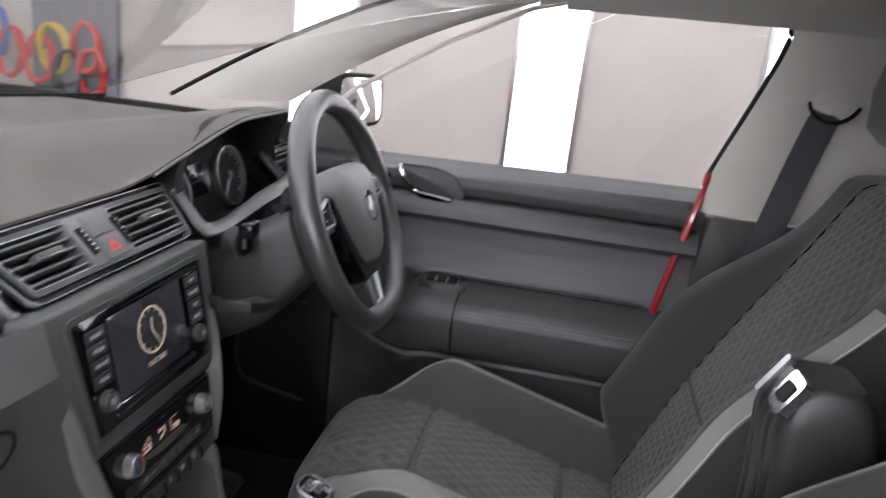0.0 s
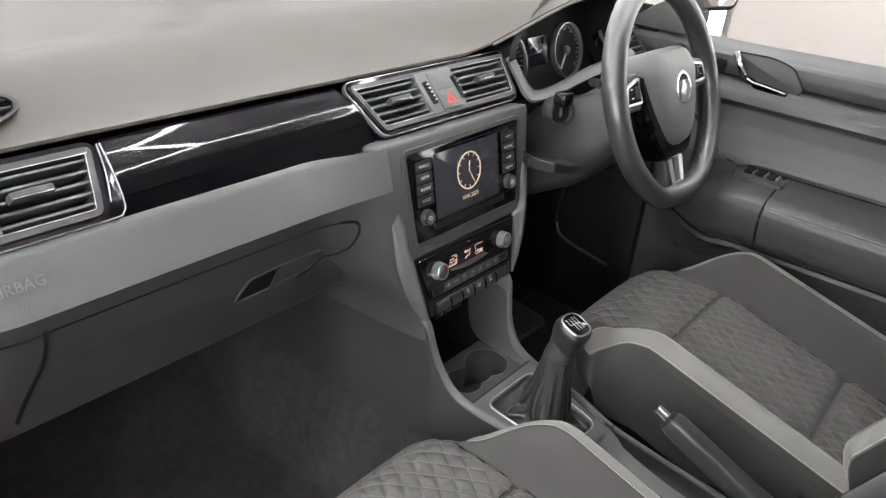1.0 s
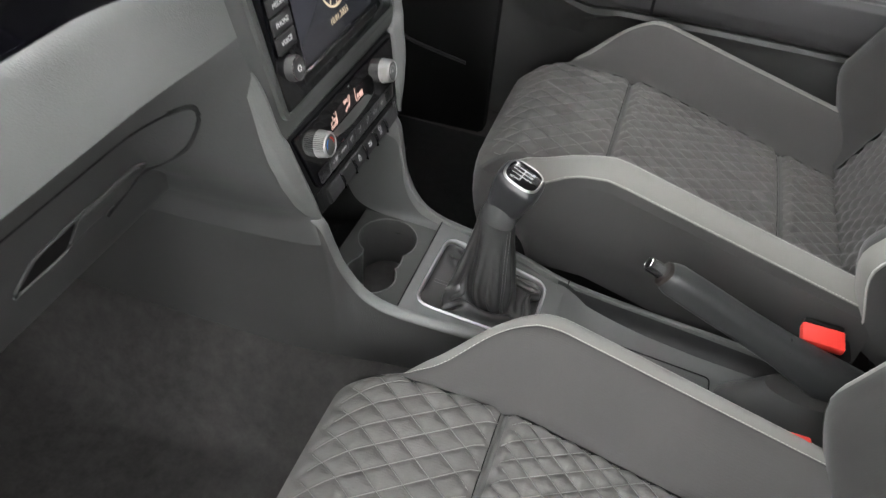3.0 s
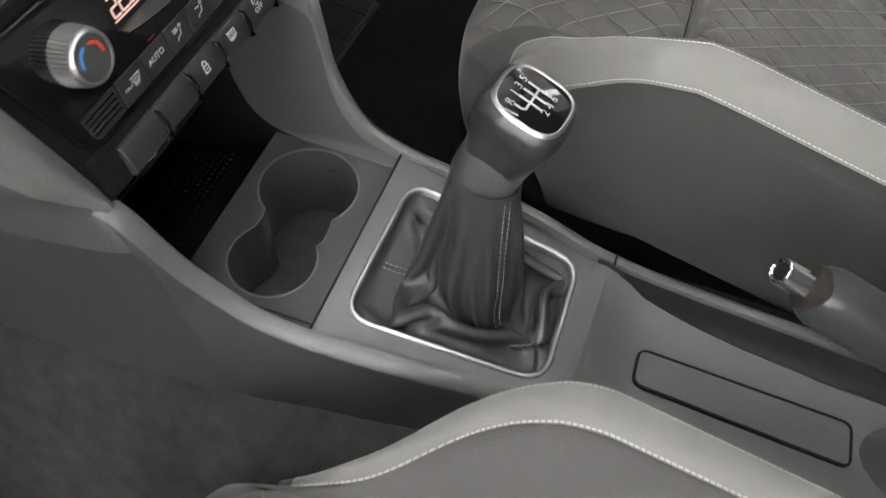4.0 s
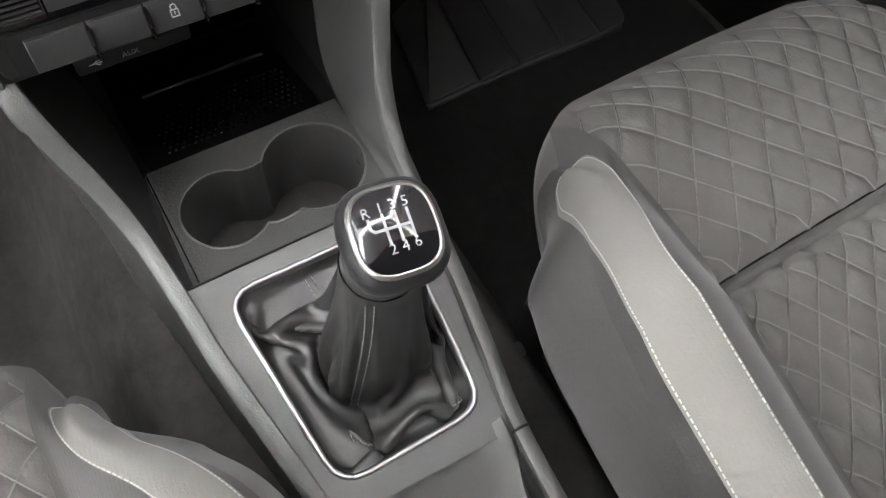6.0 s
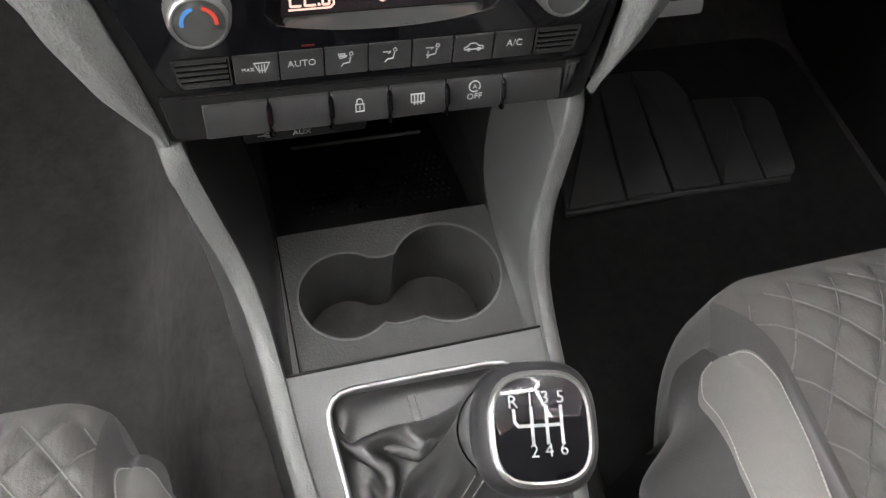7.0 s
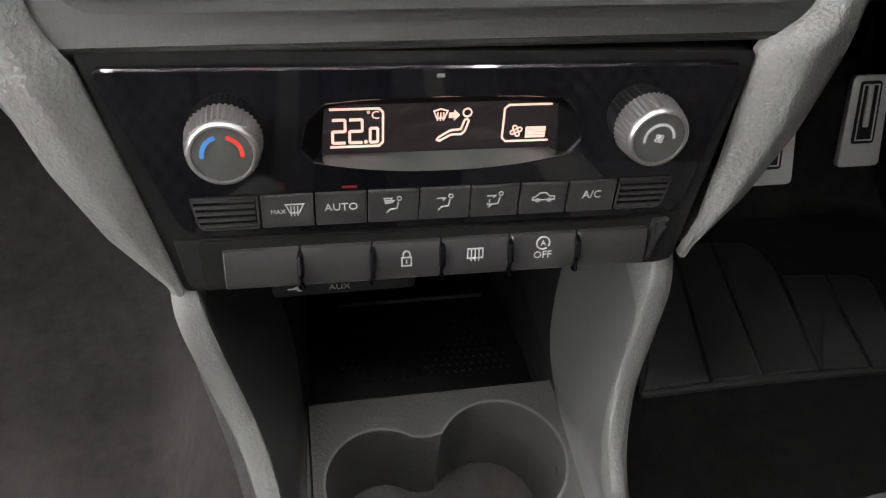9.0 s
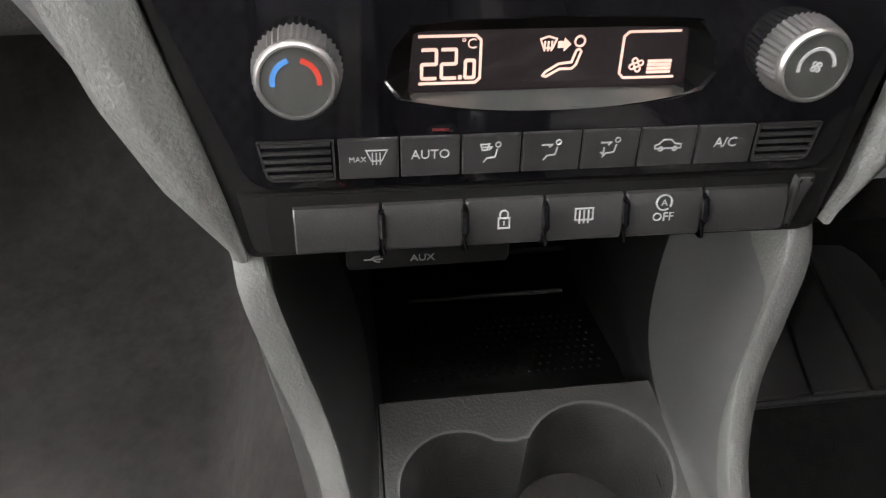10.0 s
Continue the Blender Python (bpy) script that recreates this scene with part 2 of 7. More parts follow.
def tube(path, r, n=10, closed=False, squash=1.0, up=(0, 0, 1), bm=None):
    """A round bar along a path; r may vary along it."""
    bm = bm or bmesh.new()
    path = [Vector(p) for p in path]
    k = len(path)
    rows = []
    for i, p in enumerate(path):
        if closed:
            t = path[(i + 1) % k] - path[i - 1]
        else:
            t = path[min(i + 1, k - 1)] - path[max(i - 1, 0)]
        t.normalize()
        u = Vector(up) - t * t.dot(Vector(up))
        u = u.normalized() if u.length > 1e-6 else t.orthogonal().normalized()
        w = t.cross(u)
        rad = r[i] if isinstance(r, (list, tuple)) else r
        rows.append([p + w * (rad * math.cos(2 * math.pi * j / n)) + u * (rad * squash * math.sin(2 * math.pi * j / n)) for j in range(n)])
    if closed:
        return grid(rows, True, True, bm)
    return loft(rows, True, bm)


def spline(pts, n=6):
    """A smooth path through points."""
    pts = [Vector(p) for p in pts]
    out = []
    for i in range(len(pts) - 1):
        p0, p1, p2, p3 = pts[max(i - 1, 0)], pts[i], pts[i + 1], pts[min(i + 2, len(pts) - 1)]
        for j in range(n):
            t = j / n
            out.append(0.5 * ((2 * p1) + (p2 - p0) * t + (2 * p0 - 5 * p1 + 4 * p2 - p3) * t * t + (3 * p1 - p0 - 3 * p2 + p3) * t ** 3))
    return out + [pts[-1]]


def box(c, s, m=None, edge=0.004, bm=None):
    """A box about c with eased edges."""
    tmp = bmesh.new()
    bmesh.ops.create_cube(tmp, size=1.0)
    for v in tmp.verts:
        v.co = Vector((c[0] + v.co.x * s[0], c[1] + v.co.y * s[1], c[2] + v.co.z * s[2]))
    if edge > 0:
        bmesh.ops.bevel(tmp, geom=tmp.edges[:], offset=min(edge, min(s) * 0.45), segments=2, profile=0.5, affect="EDGES")
    if m is not None:
        tmp.transform(m)
    if bm is None:
        return tmp
    me = bpy.data.meshes.new("tmp")
    tmp.to_mesh(me)
    tmp.free()
    bm.from_mesh(me)
    bpy.data.meshes.remove(me)
    return bm


def smooth01(t):
    t = max(0.0, min(1.0, t))
    return t * t * (3 - 2 * t)


def interp(x, xs, ys):
    return float(np.interp(x, xs, ys))


def frame_of(origin, right, up):
    """A frame whose x and y lie in a face and whose z points out of it."""
    x = Vector(right).normalized()
    y = (Vector(up) - x * x.dot(Vector(up))).normalized()
    z = x.cross(y)
    return Matrix(((x.x, y.x, z.x, origin[0]), (x.y, y.y, z.y, origin[1]), (x.z, y.z, z.z, origin[2]), (0, 0, 0, 1)))


def letters(name, body, size, m, mat, parent, at=(0, 0), depth=0.0003, lift=0.0, align="CENTER"):
    """Raised writing on the face of the frame m."""
    cu = bpy.data.curves.new(name, "FONT")
    cu.body, cu.size, cu.align_x, cu.align_y, cu.extrude = body, size, align, "CENTER", depth
    cu.resolution_u = 2
    tmp = bpy.data.objects.new("tmp", cu)
    me = bpy.data.meshes.new_from_object(tmp)
    bpy.data.objects.remove(tmp)
    me.transform(m @ Matrix.Translation((at[0], at[1], lift)))
    me.name = name
    me.materials.clear()
    me.materials.append(mat)
    ob = new(name, me)
    ob.parent = parent
    ob.matrix_parent_inverse = parent.matrix_basis.inverted()
    return ob


def strokes(lines, w, z0, z1, m, bm=None):
    """Thin bars along lines drawn on the face of m; lines that follow on from one another make one bent bar."""
    bm = bm or bmesh.new()
    runs = []
    for a, b in lines:
        a, b = Vector(a), Vector(b)
        if (b - a).length < 1e-7:
            continue
        if runs and (runs[-1][-1] - a).length < 1e-7:
            runs[-1].append(b)
        else:
            runs.append([a, b])
    for p in runs:
        closed = len(p) > 3 and (p[0] - p[-1]).length < 1e-7
        if closed:
            p = p[:-1]
        k = len(p)
        left, right = [], []
        for i, q in enumerate(p):
            d0 = (q - p[i - 1]).normalized() if (i > 0 or closed) else (p[1] - q).normalized()
            d1 = (p[(i + 1) % k] - q).normalized() if (i < k - 1 or closed) else d0
            n = Vector((-d0.y - d1.y, d0.x + d1.x))
            n = n.normalized() if n.length > 1e-6 else Vector((-d0.y, d0.x))
            r = w / 2 / max(0.5, n.dot(Vector((-d0.y, d0.x))))
            end = Vector((0, 0))
            if not closed and i == 0:
                end = -d1 * w / 2
            if not closed and i == k - 1:
                end = d0 * w / 2
            left.append(q + n * r + end)
            right.append(q - n * r + end)
        if closed:
            ring(left, right, z0, z1, m, bm)
        else:
            rows = [[m @ Vector((a.x, a.y, z0)), m @ Vector((a.x, a.y, z1)), m @ Vector((b.x, b.y, z1)), m @ Vector((b.x, b.y, z0))] for a, b in zip(left, right)]
            loft(rows, True, bm)
    return bm


def arc(cx, cy, r, a0, a1, n=12):
    return [Vector((cx + r * math.cos(radians(a0 + (a1 - a0) * i / n)), cy + r * math.sin(radians(a0 + (a1 - a0) * i / n)))) for i in range(n + 1)]


def chain(pts):
    return list(zip(pts, pts[1:]))


# ---- the garage round the car ----
def room():
    x0, x1, y0, y1, h = -3.6, 2.8, -4.2, 5.2, 2.75
    tagged(finish("ground", box((-0.4, 0.5, -0.05), (6.8, 9.8, 0.1), edge=0), CONCRETE), "grey painted concrete garage floor", "floor", kind="structure")
    tagged(finish("ceiling", box((-0.4, 0.5, h + 0.05), (6.8, 9.8, 0.1), edge=0), CEILING), "white painted garage ceiling", "ceiling", kind="structure")
    for nm, c, s in (("wall_east", (x1 + 0.05, 0.5, h / 2), (0.1, 9.4, h)), ("wall_west", (x0 - 0.05, 0.5, h / 2), (0.1, 9.4, h)),
                     ("wall_north", (-0.4, y1 + 0.05, h / 2), (6.4, 0.1, h)), ("wall_south", (-0.4, y0 - 0.05, h / 2), (6.4, 0.1, h))):
        if nm == "wall_east":
            tagged(finish(nm, box(c, s, edge=0), WALL), "pale beige painted garage wall", "wall", kind="structure")
        else:
            tagged(finish(nm, box(c, s, edge=0), WALL_GREY), "grey painted garage wall", "wall", kind="structure")
    # upright light panels on the wall beyond the driver's door
    # the west wall's row is added, only to light the cabin
    for x1, y in [(x1, y) for y in (-2.37, -1.31, -0.25, 0.81, 3.4)] + [(x0 + 0.04, y) for y in (-2.7, -1.5, -0.3, 0.9, 2.1)]:
        t = thing("wall_light", (x1 - 0.02, y, 0.25), "tall white glowing wall light panel; the west row is added", "wall light", "wall lights")
        zc, hh, lamp = (1.4, 2.3, LED_WALL) if x1 > 0 else (1.65, 1.9, LED_ADDED)
        part("diffuser", box((x1 - 0.02, y, zc), (0.03, 0.28, hh), edge=0.004), lamp, t)
        for s in (-1, 1):
            part("frame", box((x1 - 0.022, y + s * 0.15, zc), (0.035, 0.02, hh + 0.02), edge=0.003), SATIN, t)
    x1 = 2.8
    # ceiling tubes laid out as six-sided cells
    r = 0.85
    done = set()
    for i in range(-2, 4):
        for j in range(-3, 5):
            cx = -0.01 + i * r * 1.5
            cy = 0.6 + j * r * math.sqrt(3) + (i % 2) * r * math.sqrt(3) / 2
            for k in range(6):
                a = Vector((cx + r * math.cos(math.pi / 3 * k), cy + r * math.sin(math.pi / 3 * k), h - 0.06))
                b = Vector((cx + r * math.cos(math.pi / 3 * (k + 1)), cy + r * math.sin(math.pi / 3 * (k + 1)), h - 0.06))
                key = (round((a.x + b.x) * 10), round((a.y + b.y) * 10))
                if key in done or not all(x0 + 0.1 < p.x < x1 - 0.1 and y0 + 0.1 < p.y < y1 - 0.1 for p in (a, b)):
                    continue
                done.add(key)
                t = thing("ceiling_light", (a + b) / 2, "white LED tube in a honeycomb layout under the ceiling", "ceiling light", "honeycomb ceiling lights")
                d = (b - a) * 0.02
                part("tube", tube([a + d, b - d], 0.027, 6), LED, t)
                part("housing", tube([a + Vector((0, 0, 0.035)), b + Vector((0, 0, 0.035))], 0.03, 6), SATIN, t)
    # dark board with hung gear
    tagged(finish("wall_board", box((x1 - 0.03, 2.09, 1.2), (0.04, 0.46, 2.2), edge=0.003), WALL_DARK), "dark grey board on the garage wall", "board", kind="structure")
    rnd = random.Random(3)
    cols = {"red": material("red_hose_rubber", (0.55, 0.03, 0.03), 0.5), "yellow": material("yellow_hose_rubber", (0.6, 0.42, 0.04), 0.5), "black": RUBBER, "blue": material("blue_plastic", (0.05, 0.12, 0.4), 0.5)}
    for n, (y, z, c) in enumerate(((2.0, 0.92, "red"), (2.18, 0.9, "yellow"), (2.1, 0.78, "black"), (2.26, 0.84, "red"), (2.42, 0.86, "red"), (2.5, 0.95, "blue"), (1.97, 0.8, "red"))):
        path = []
        for k in range(26):
            a = k * 0.5
            path.append((x1 - 0.08 - 0.02 * math.cos(a * 0.7 + n), y + 0.065 * math.cos(a) * (1 + 0.15 * rnd.random()), z + 0.11 * math.sin(a) * (1 + 0.15 * rnd.random())))
        tagged(finish("coiled_hose", tube(spline(path, 2), 0.012, 6), cols[c]), c + " coiled hose hung on the garage wall", "hose", "hoses on the wall")


room()

FLOOR = 0.26


# ---- car body ----
def car_shell():
    body = thing("car_body", (0, -0.4, 0.15), "dark red hatchback body shell with its passenger door open", "car body", kind="structure")
    # floor pan and toe board as one carpeted sheet
    rows = []
    for i in range(60):
        y = -2.2 + 3.0 * i / 59
        r = []
        for j in range(57):
            x = -0.7 + 1.4 * j / 56
            z = FLOOR
            if y > 0.33:
                z += 0.42 * smooth01((y - 0.33) / 0.42) + max(0, y - 0.6) * 0.6
            tun = 0.142 * (1 - smooth01((abs(x) - 0.095) / 0.075))
            z += tun * (1 - smooth01((y - 0.5) / 0.3))
            if y < -0.62:
                z += 0.05 * smooth01((-0.62 - y) / 0.3)
            z += 0.004 * noise.noise((x * 9, y * 9, 1.0))
            if abs(x) > 0.62:
                z += 0.06 * smooth01((abs(x) - 0.62) / 0.06)
            r.append((x, y, z))
        rows.append(r)
    part("carpet", thick(grid(rows), -0.02), CARPET, body, "black carpet", 80)
    part("floor_pan", box((0, -0.7, 0.205), (1.5, 3.0, 0.05)), RED_PAINT, body)
    for s in (-1, 1):
        part("sill", box((s * 0.735, -0.55, 0.275), (0.09, 2.3, 0.12), edge=0.02), RED_PAINT, body)
    part("bulkhead", box((0, 0.84, 0.62), (1.4, 0.04, 0.72)), BLACK, body)
    # bonnet
    rows = []
    for i in range(14):
        y = 0.72 + 0.95 * i / 13
        rows.append([(x, y, 0.985 - 0.09 * ((y - 0.72) / 0.95) ** 1.6 - 0.12 * (abs(x) / 0.8) ** 3) for x in np.linspace(-0.8, 0.8, 21)])
    part("bonnet", thick(grid(rows), -0.012), RED_PAINT, body)
    part("nose", box((0, 1.66, 0.5), (1.6, 0.1, 0.75), edge=0.05), RED_PAINT, body)
    for s in (-1, 1):
        part("wing", box((s * 0.8, 1.05, 0.55), (0.04, 1.25, 0.62), edge=0.015), RED_PAINT, body)
        part("rear_side", box((s * 0.76, -1.5, 0.6), (0.05, 1.5, 0.68), edge=0.02), RED_PAINT, body)
    for s in (-1, 1):
        part("rear_quarter", box((s * 0.69, -1.62, 1.11), (0.03, 1.25, 0.40), edge=0.01), BLACK, body, "dark tinted rear side")
    part("rear_screen", box((0, -2.24, 1.16), (1.3, 0.03, 0.32), edge=0.01), BLACK, body, "dark tinted rear screen")
    part("rear_bench", box((0, -1.55, 0.50), (1.3, 0.6, 0.42), edge=0.05), CLOTH_SIDE, body, "charcoal rear bench")
    part("rear_backrest", box((0, -1.9, 0.78), (1.3, 0.2, 0.75), edge=0.05), CLOTH_SIDE, body)
    part("tailgate", box((0, -2.25, 0.65), (1.5, 0.05, 0.85), edge=0.02), RED_PAINT, body)
    # roof and its lining
    rows = []
    for y in np.linspace(-0.36, -2.3, 12):
        rows.append([(x, y, 1.385 - 0.10 * (abs(x) / 0.62) ** 2.5 - 0.03 * ((y + 1.0) / 1.2) ** 2) for x in np.linspace(-0.62, 0.62, 17)])
    part("roof", thick(grid(rows), -0.01), RED_PAINT, body)
    rows = [[(p[0] * 0.99, p[1], p[2] - 0.035) for p in r] for r in rows]
    part("headlining", thick(grid(rows), -0.008), TRIM_CREAM, body, "pale grey headlining")
    for s in (-1, 1):
        part("roof_rail", tube([(s * 0.605, -0.30, 1.310), (s * 0.64, -0.6, 1.335), (s * 0.635, -1.4, 1.32), (s * 0.6, -2.2, 1.28)], 0.032, 10), TRIM_CREAM, body)
        # windscreen pillars
        rings, seal = [], []
        for k in range(11):
            t = k / 10
            # edge against the windscreen and edge against the door window
            a = Vector((s * (0.668 - 0.07 * t), 0.385 - 0.66 * t, 1.002 + 0.30 * t + 0.028 * math.sin(math.pi * t)))
            b = Vector((s * (0.690 - 0.045 * t), 0.150 - 0.47 * t, 1.018 + 0.235 * t + 0.022 * math.sin(math.pi * t)))
            side = Vector((s, 0.15, 0.12)).normalized() * 0.022
            mid = (a + b) / 2 - side * 0.35
            rings.append([a, a.lerp(mid, 0.5) - side * 0.14, mid, b.lerp(mid, 0.5) - side * 0.14, b, b + side, a + side])
            seal.append(a + side * 0.2 + Vector((0, 0.004, 0.003)))
        part("windscreen_pillar", loft(rings), TRIM_CREAM, body, "pale grey trimmed pillar", 60)
        part("windscreen_seal", tube(seal, 0.0045, 6), BLACK, body)
    # centre pillar beside the driver
    q = Matrix(((0, 0, 1, 0.685), (1, 0, 0, 0), (0, 1, 0, 0), (0, 0, 0, 1)))
    # its upper trim sweeps over the window's rounded corner into the roof edge
    edge = spline([(0.662, -0.652, 0.925), (0.662, -0.658, 0.99), (0.660, -0.704, 1.117), (0.656, -0.737, 1.210), (0.653, -0.741, 1.254), (0.651, -0.722, 1.284), (0.650, -0.68, 1.293), (0.650, -0.60, 1.291), (0.650, -0.42, 1.274), (0.648, -0.31, 1.252)], 5)
    rim = spline([(0.660, -0.98, 0.925), (0.658, -0.98, 1.0), (0.650, -0.98, 1.12), (0.640, -0.98, 1.22), (0.630, -0.96, 1.30), (0.622, -0.90, 1.335), (0.615, -0.80, 1.345), (0.612, -0.64, 1.345), (0.608, -0.45, 1.335), (0.602, -0.34, 1.315)], 5)
    rows = [[a.lerp(b, q) + Vector((-0.010 * math.sin(math.pi * min(1, q * 3)) * (1 if q < 0.34 else 0), 0, 0)) for q in (0, 0.03, 0.08, 0.16, 0.24, 0.34, 0.5, 0.75, 1)] for a, b in zip(edge, rim)]
    part("upper_pillar_trim", thick(grid(rows), 0.008), TRIM_CREAM, body, "pale grey upper pillar trim", 60)
    part("opening_edge", tube([a + Vector((0.004, 0, 0)) for a in edge], 0.006, 8), TRIM_CREAM, body)
    low = rounded([(-0.60, 0.36), (-0.95, 0.36), (-0.95, 0.922), (-0.668, 0.922)], 0.015)
    part("lower_pillar_trim", slab(low, 0.03, -0.025, q, 0.01), PLASTIC, body, "dark lower pillar trim")
    for s in (-1, 1):
        part("footwell_side", box((s * 0.70, 0.48, 0.62), (0.02, 0.78, 0.72), edge=0.004), BLACK, body)
    # screens of glass
    def wx(x):
        return 0.76 - 0.38 * x * x
    rows = []
    for t in np.linspace(0, 1, 12):
        rows.append([(x * (1 - 0.1 * t), wx(x) * (1 - t) + (-0.355 + 0.03 * x * x) * t, 0.985 * (1 - t) + (1.35 - 0.09 * abs(x / 0.7) ** 2) * t + 0.02 * math.sin(math.pi * t)) for x in np.linspace(-0.68, 0.68, 17)])
    ob = part("windscreen", thick(grid(rows), 0.004), GLASS, body, "clear curved windscreen")
    ob.visible_shadow = False
    part("kick_panel", box((0.632, 0.27, 0.49), (0.03, 0.52, 0.46), edge=0.012), BLACK, body, "matt black kick panel")
    part("kick_panel_line", tube(spline([(0.616, 0.06, 0.640), (0.615, 0.150, 0.630), (0.615, 0.190, 0.595), (0.615, 0.205, 0.523), (0.615, 0.200, 0.474), (0.615, 0.172, 0.448), (0.616, 0.06, 0.425)], 6), 0.0035, 6), BUTTON, body)
    part("windscreen_seal", tube([(x, wx(x) - 0.004, 0.968) for x in np.linspace(-0.68, 0.68, 15)], 0.010, 6), BLACK, body)
    part("door_seal", tube(spline([(0.668, -0.40, 1.270), (0.666, -0.60, 1.288), (0.664, -0.70, 1.284), (0.664, -0.730, 1.258), (0.664, -0.730, 1.215), (0.666, -0.697, 1.117), (0.668, -0.650, 0.99)], 6), 0.0055, 8), BLACK, body)
    part("door_frame_edge", tube([(0.668, -0.652, 0.995), (0.664, -0.648, 0.962), (0.660, -0.626, 0.857), (0.658, -0.602, 0.735), (0.66, -0.585, 0.4)], 0.0075, 8), RED_PAINT, body, "dark red painted door shut edge")


car_shell()


def driver_door():
    d = thing("door_1", (0.7, -0.3, 0.3), "closed driver's door with black and grey trim", "car door", kind="structure")
    zs = [0.958, 0.952, 0.945, 0.936, 0.925, 0.905, 0.890, 0.882, 0.876, 0.868, 0.858, 0.850, 0.843, 0.835, 0.80, 0.765, 0.735, 0.727, 0.720, 0.715, 0.708, 0.698, 0.685, 0.665, 0.64, 0.615, 0.602, 0.594, 0.585, 0.54, 0.5, 0.46, 0.42, 0.38, 0.33]
    xs = [0.712, 0.704, 0.692, 0.679, 0.670, 0.668, 0.672, 0.686, 0.690, 0.668, 0.662, 0.660, 0.668, 0.674, 0.677, 0.674, 0.668, 0.655, 0.63, 0.60, 0.568, 0.552, 0.546, 0.546, 0.550, 0.560, 0.578, 0.600, 0.606, 0.610, 0.612, 0.612, 0.615, 0.618, 0.625]
    ys = list(np.linspace(0.16, -0.655, 66))

    def surf(y, z):
        x = interp(-z, [-v for v in zs], xs)
        if z < 0.73:
            # the arm rest swells out of the panel and dies away at its front and back
            f = smooth01((0.02 - y) / 0.20)
            drop = 0.10 * (1 - smooth01((0.0 - y) / 0.2))
            x0 = 0.665 - 0.02 * smooth01((0.6 - z) / 0.2)
            x = x0 + (interp(-(z + drop), [-v for v in zs], xs) - x0) * f
            x = x + 0.05 * smooth01((-0.56 - y) / 0.09) * (1 if z > 0.55 else 0.4)
        return x

    def panel(name, za, zb, mat, ya=0.16, yb=-0.655, label="", n=None):
        zz = sorted({round(z, 4) for z in list(np.linspace(za, zb, n or 10)) + [v for v in zs if zb < v < za]}, reverse=True)
        yy = [ya] + [y for y in ys if yb < y < ya] + [yb]
        return part(name, thick(grid([[(surf(y, z), y, z) for y in yy] for z in zz]), 0.012), mat, d, label, 50)

    for z, mat, r in ((0.8735, BLACK, 0.0028), (0.8415, PLASTIC_FINE, 0.003)):
        part("crease", tube([(surf(y, z) - 0.001, y, z) for y in ys if -0.60 < y], r, 6), mat, d)
    part("crease", tube(spline([(surf(-0.598, 0.842) - 0.001, -0.598, 0.8415), (surf(-0.6, 0.83) - 0.001, -0.604, 0.83), (0.668, -0.588, 0.77), (0.662, -0.573, 0.726)], 5), 0.003, 6), PLASTIC_FINE, d)
    part("crease", tube(spline([(0.68, -0.60, 0.8735), (0.672, -0.622, 0.882), (0.666, -0.632, 0.905), (0.672, -0.634, 0.932)], 5), 0.0028, 6), BLACK, d)
    panel("belt_moulding", 0.958, 0.936, PLASTIC_FINE, label="grey belt line moulding")
    panel("upper_panel", 0.9358, 0.878, DOOR_DARK)
    panel("middle_rail", 0.8778, 0.843, DOOR_DARK)
    panel("insert", 0.8428, 0.7275, DOOR_TRIM, label="smooth charcoal insert panel")
    panel("armrest_front", 0.7273, 0.604, DOOR_DARK, 0.16, -0.2385)
    panel("armrest_top", 0.7273, 0.703, PLASTIC, -0.2415, -0.655)
    panel("armrest", 0.7028, 0.604, DOOR_DARK, -0.2415, -0.655, "padded charcoal armrest")
    part("crease", tube([(surf(y, 0.602) + 0.002, y, 0.602) for y in ys if -0.64 < y < -0.06], 0.004, 6), BLACK, d)
    panel("lower_panel", 0.5998, 0.33, PLASTIC)
    # ends of the upper band, a recessed pocket with the pull lever
    q = Matrix(((0, 0, -1, 0.667), (-1, 0, 0, 0), (0, 1, 0, 0), (0, 0, 0, 1)))
    cup = rounded([(0.083, 0.9325), (0.104, 0.889), (0.125, 0.880), (0.214, 0.878), (0.221, 0.890), (0.1965, 0.9245), (0.158, 0.935)], [0.004, 0.01, 0.006, 0.004, 0.004, 0.012, 0.02], 4)
    part("handle_cup", slab(cup, -0.006, 0.0022, q, 0.002), PLASTIC, d, "dark recessed handle cup")
    part("cup_edge", tube([q @ Vector((p[0], p[1], 0.002)) for p in cup], 0.0016, 6, True), BLACK, d)
    lever = thing_part("pull_lever", d)
    path = spline([(0.657, -0.087, 0.933), (0.653, -0.100, 0.917), (0.652, -0.113, 0.902), (0.652, -0.128, 0.888), (0.652, -0.158, 0.884), (0.655, -0.195, 0.879)], 5)
    part("lever_arm", tube(path, [0.0062 if i < 13 else 0.0036 for i in range(len(path))], 8, squash=0.8), CHROME, lever, "chrome lever")
    body = rounded([(0.112, 0.897), (0.128, 0.888), (0.197, 0.881), (0.199, 0.868), (0.135, 0.874)], 0.003)
    part("lever_body", slab(body, -0.004, 0.010, q, 0.002), GLOSS, lever)
    mk = frame_of((0.668, -0.062, 0.905), (0, -1, 0), (0, 0, 1))
    part("mirror_knob", slab(disc(0.011, n=24), -0.004, 0.010, mk, 0.003), BLACK, d, "black mirror adjuster knob")
    # window switches on a small black plate set into the arm rest
    sp = rounded([(0.602, -0.185), (0.607, -0.250), (0.668, -0.250), (0.664, -0.152), (0.632, -0.152)], 0.008)
    tilt = Matrix.Translation((0, 0, 0.7255))
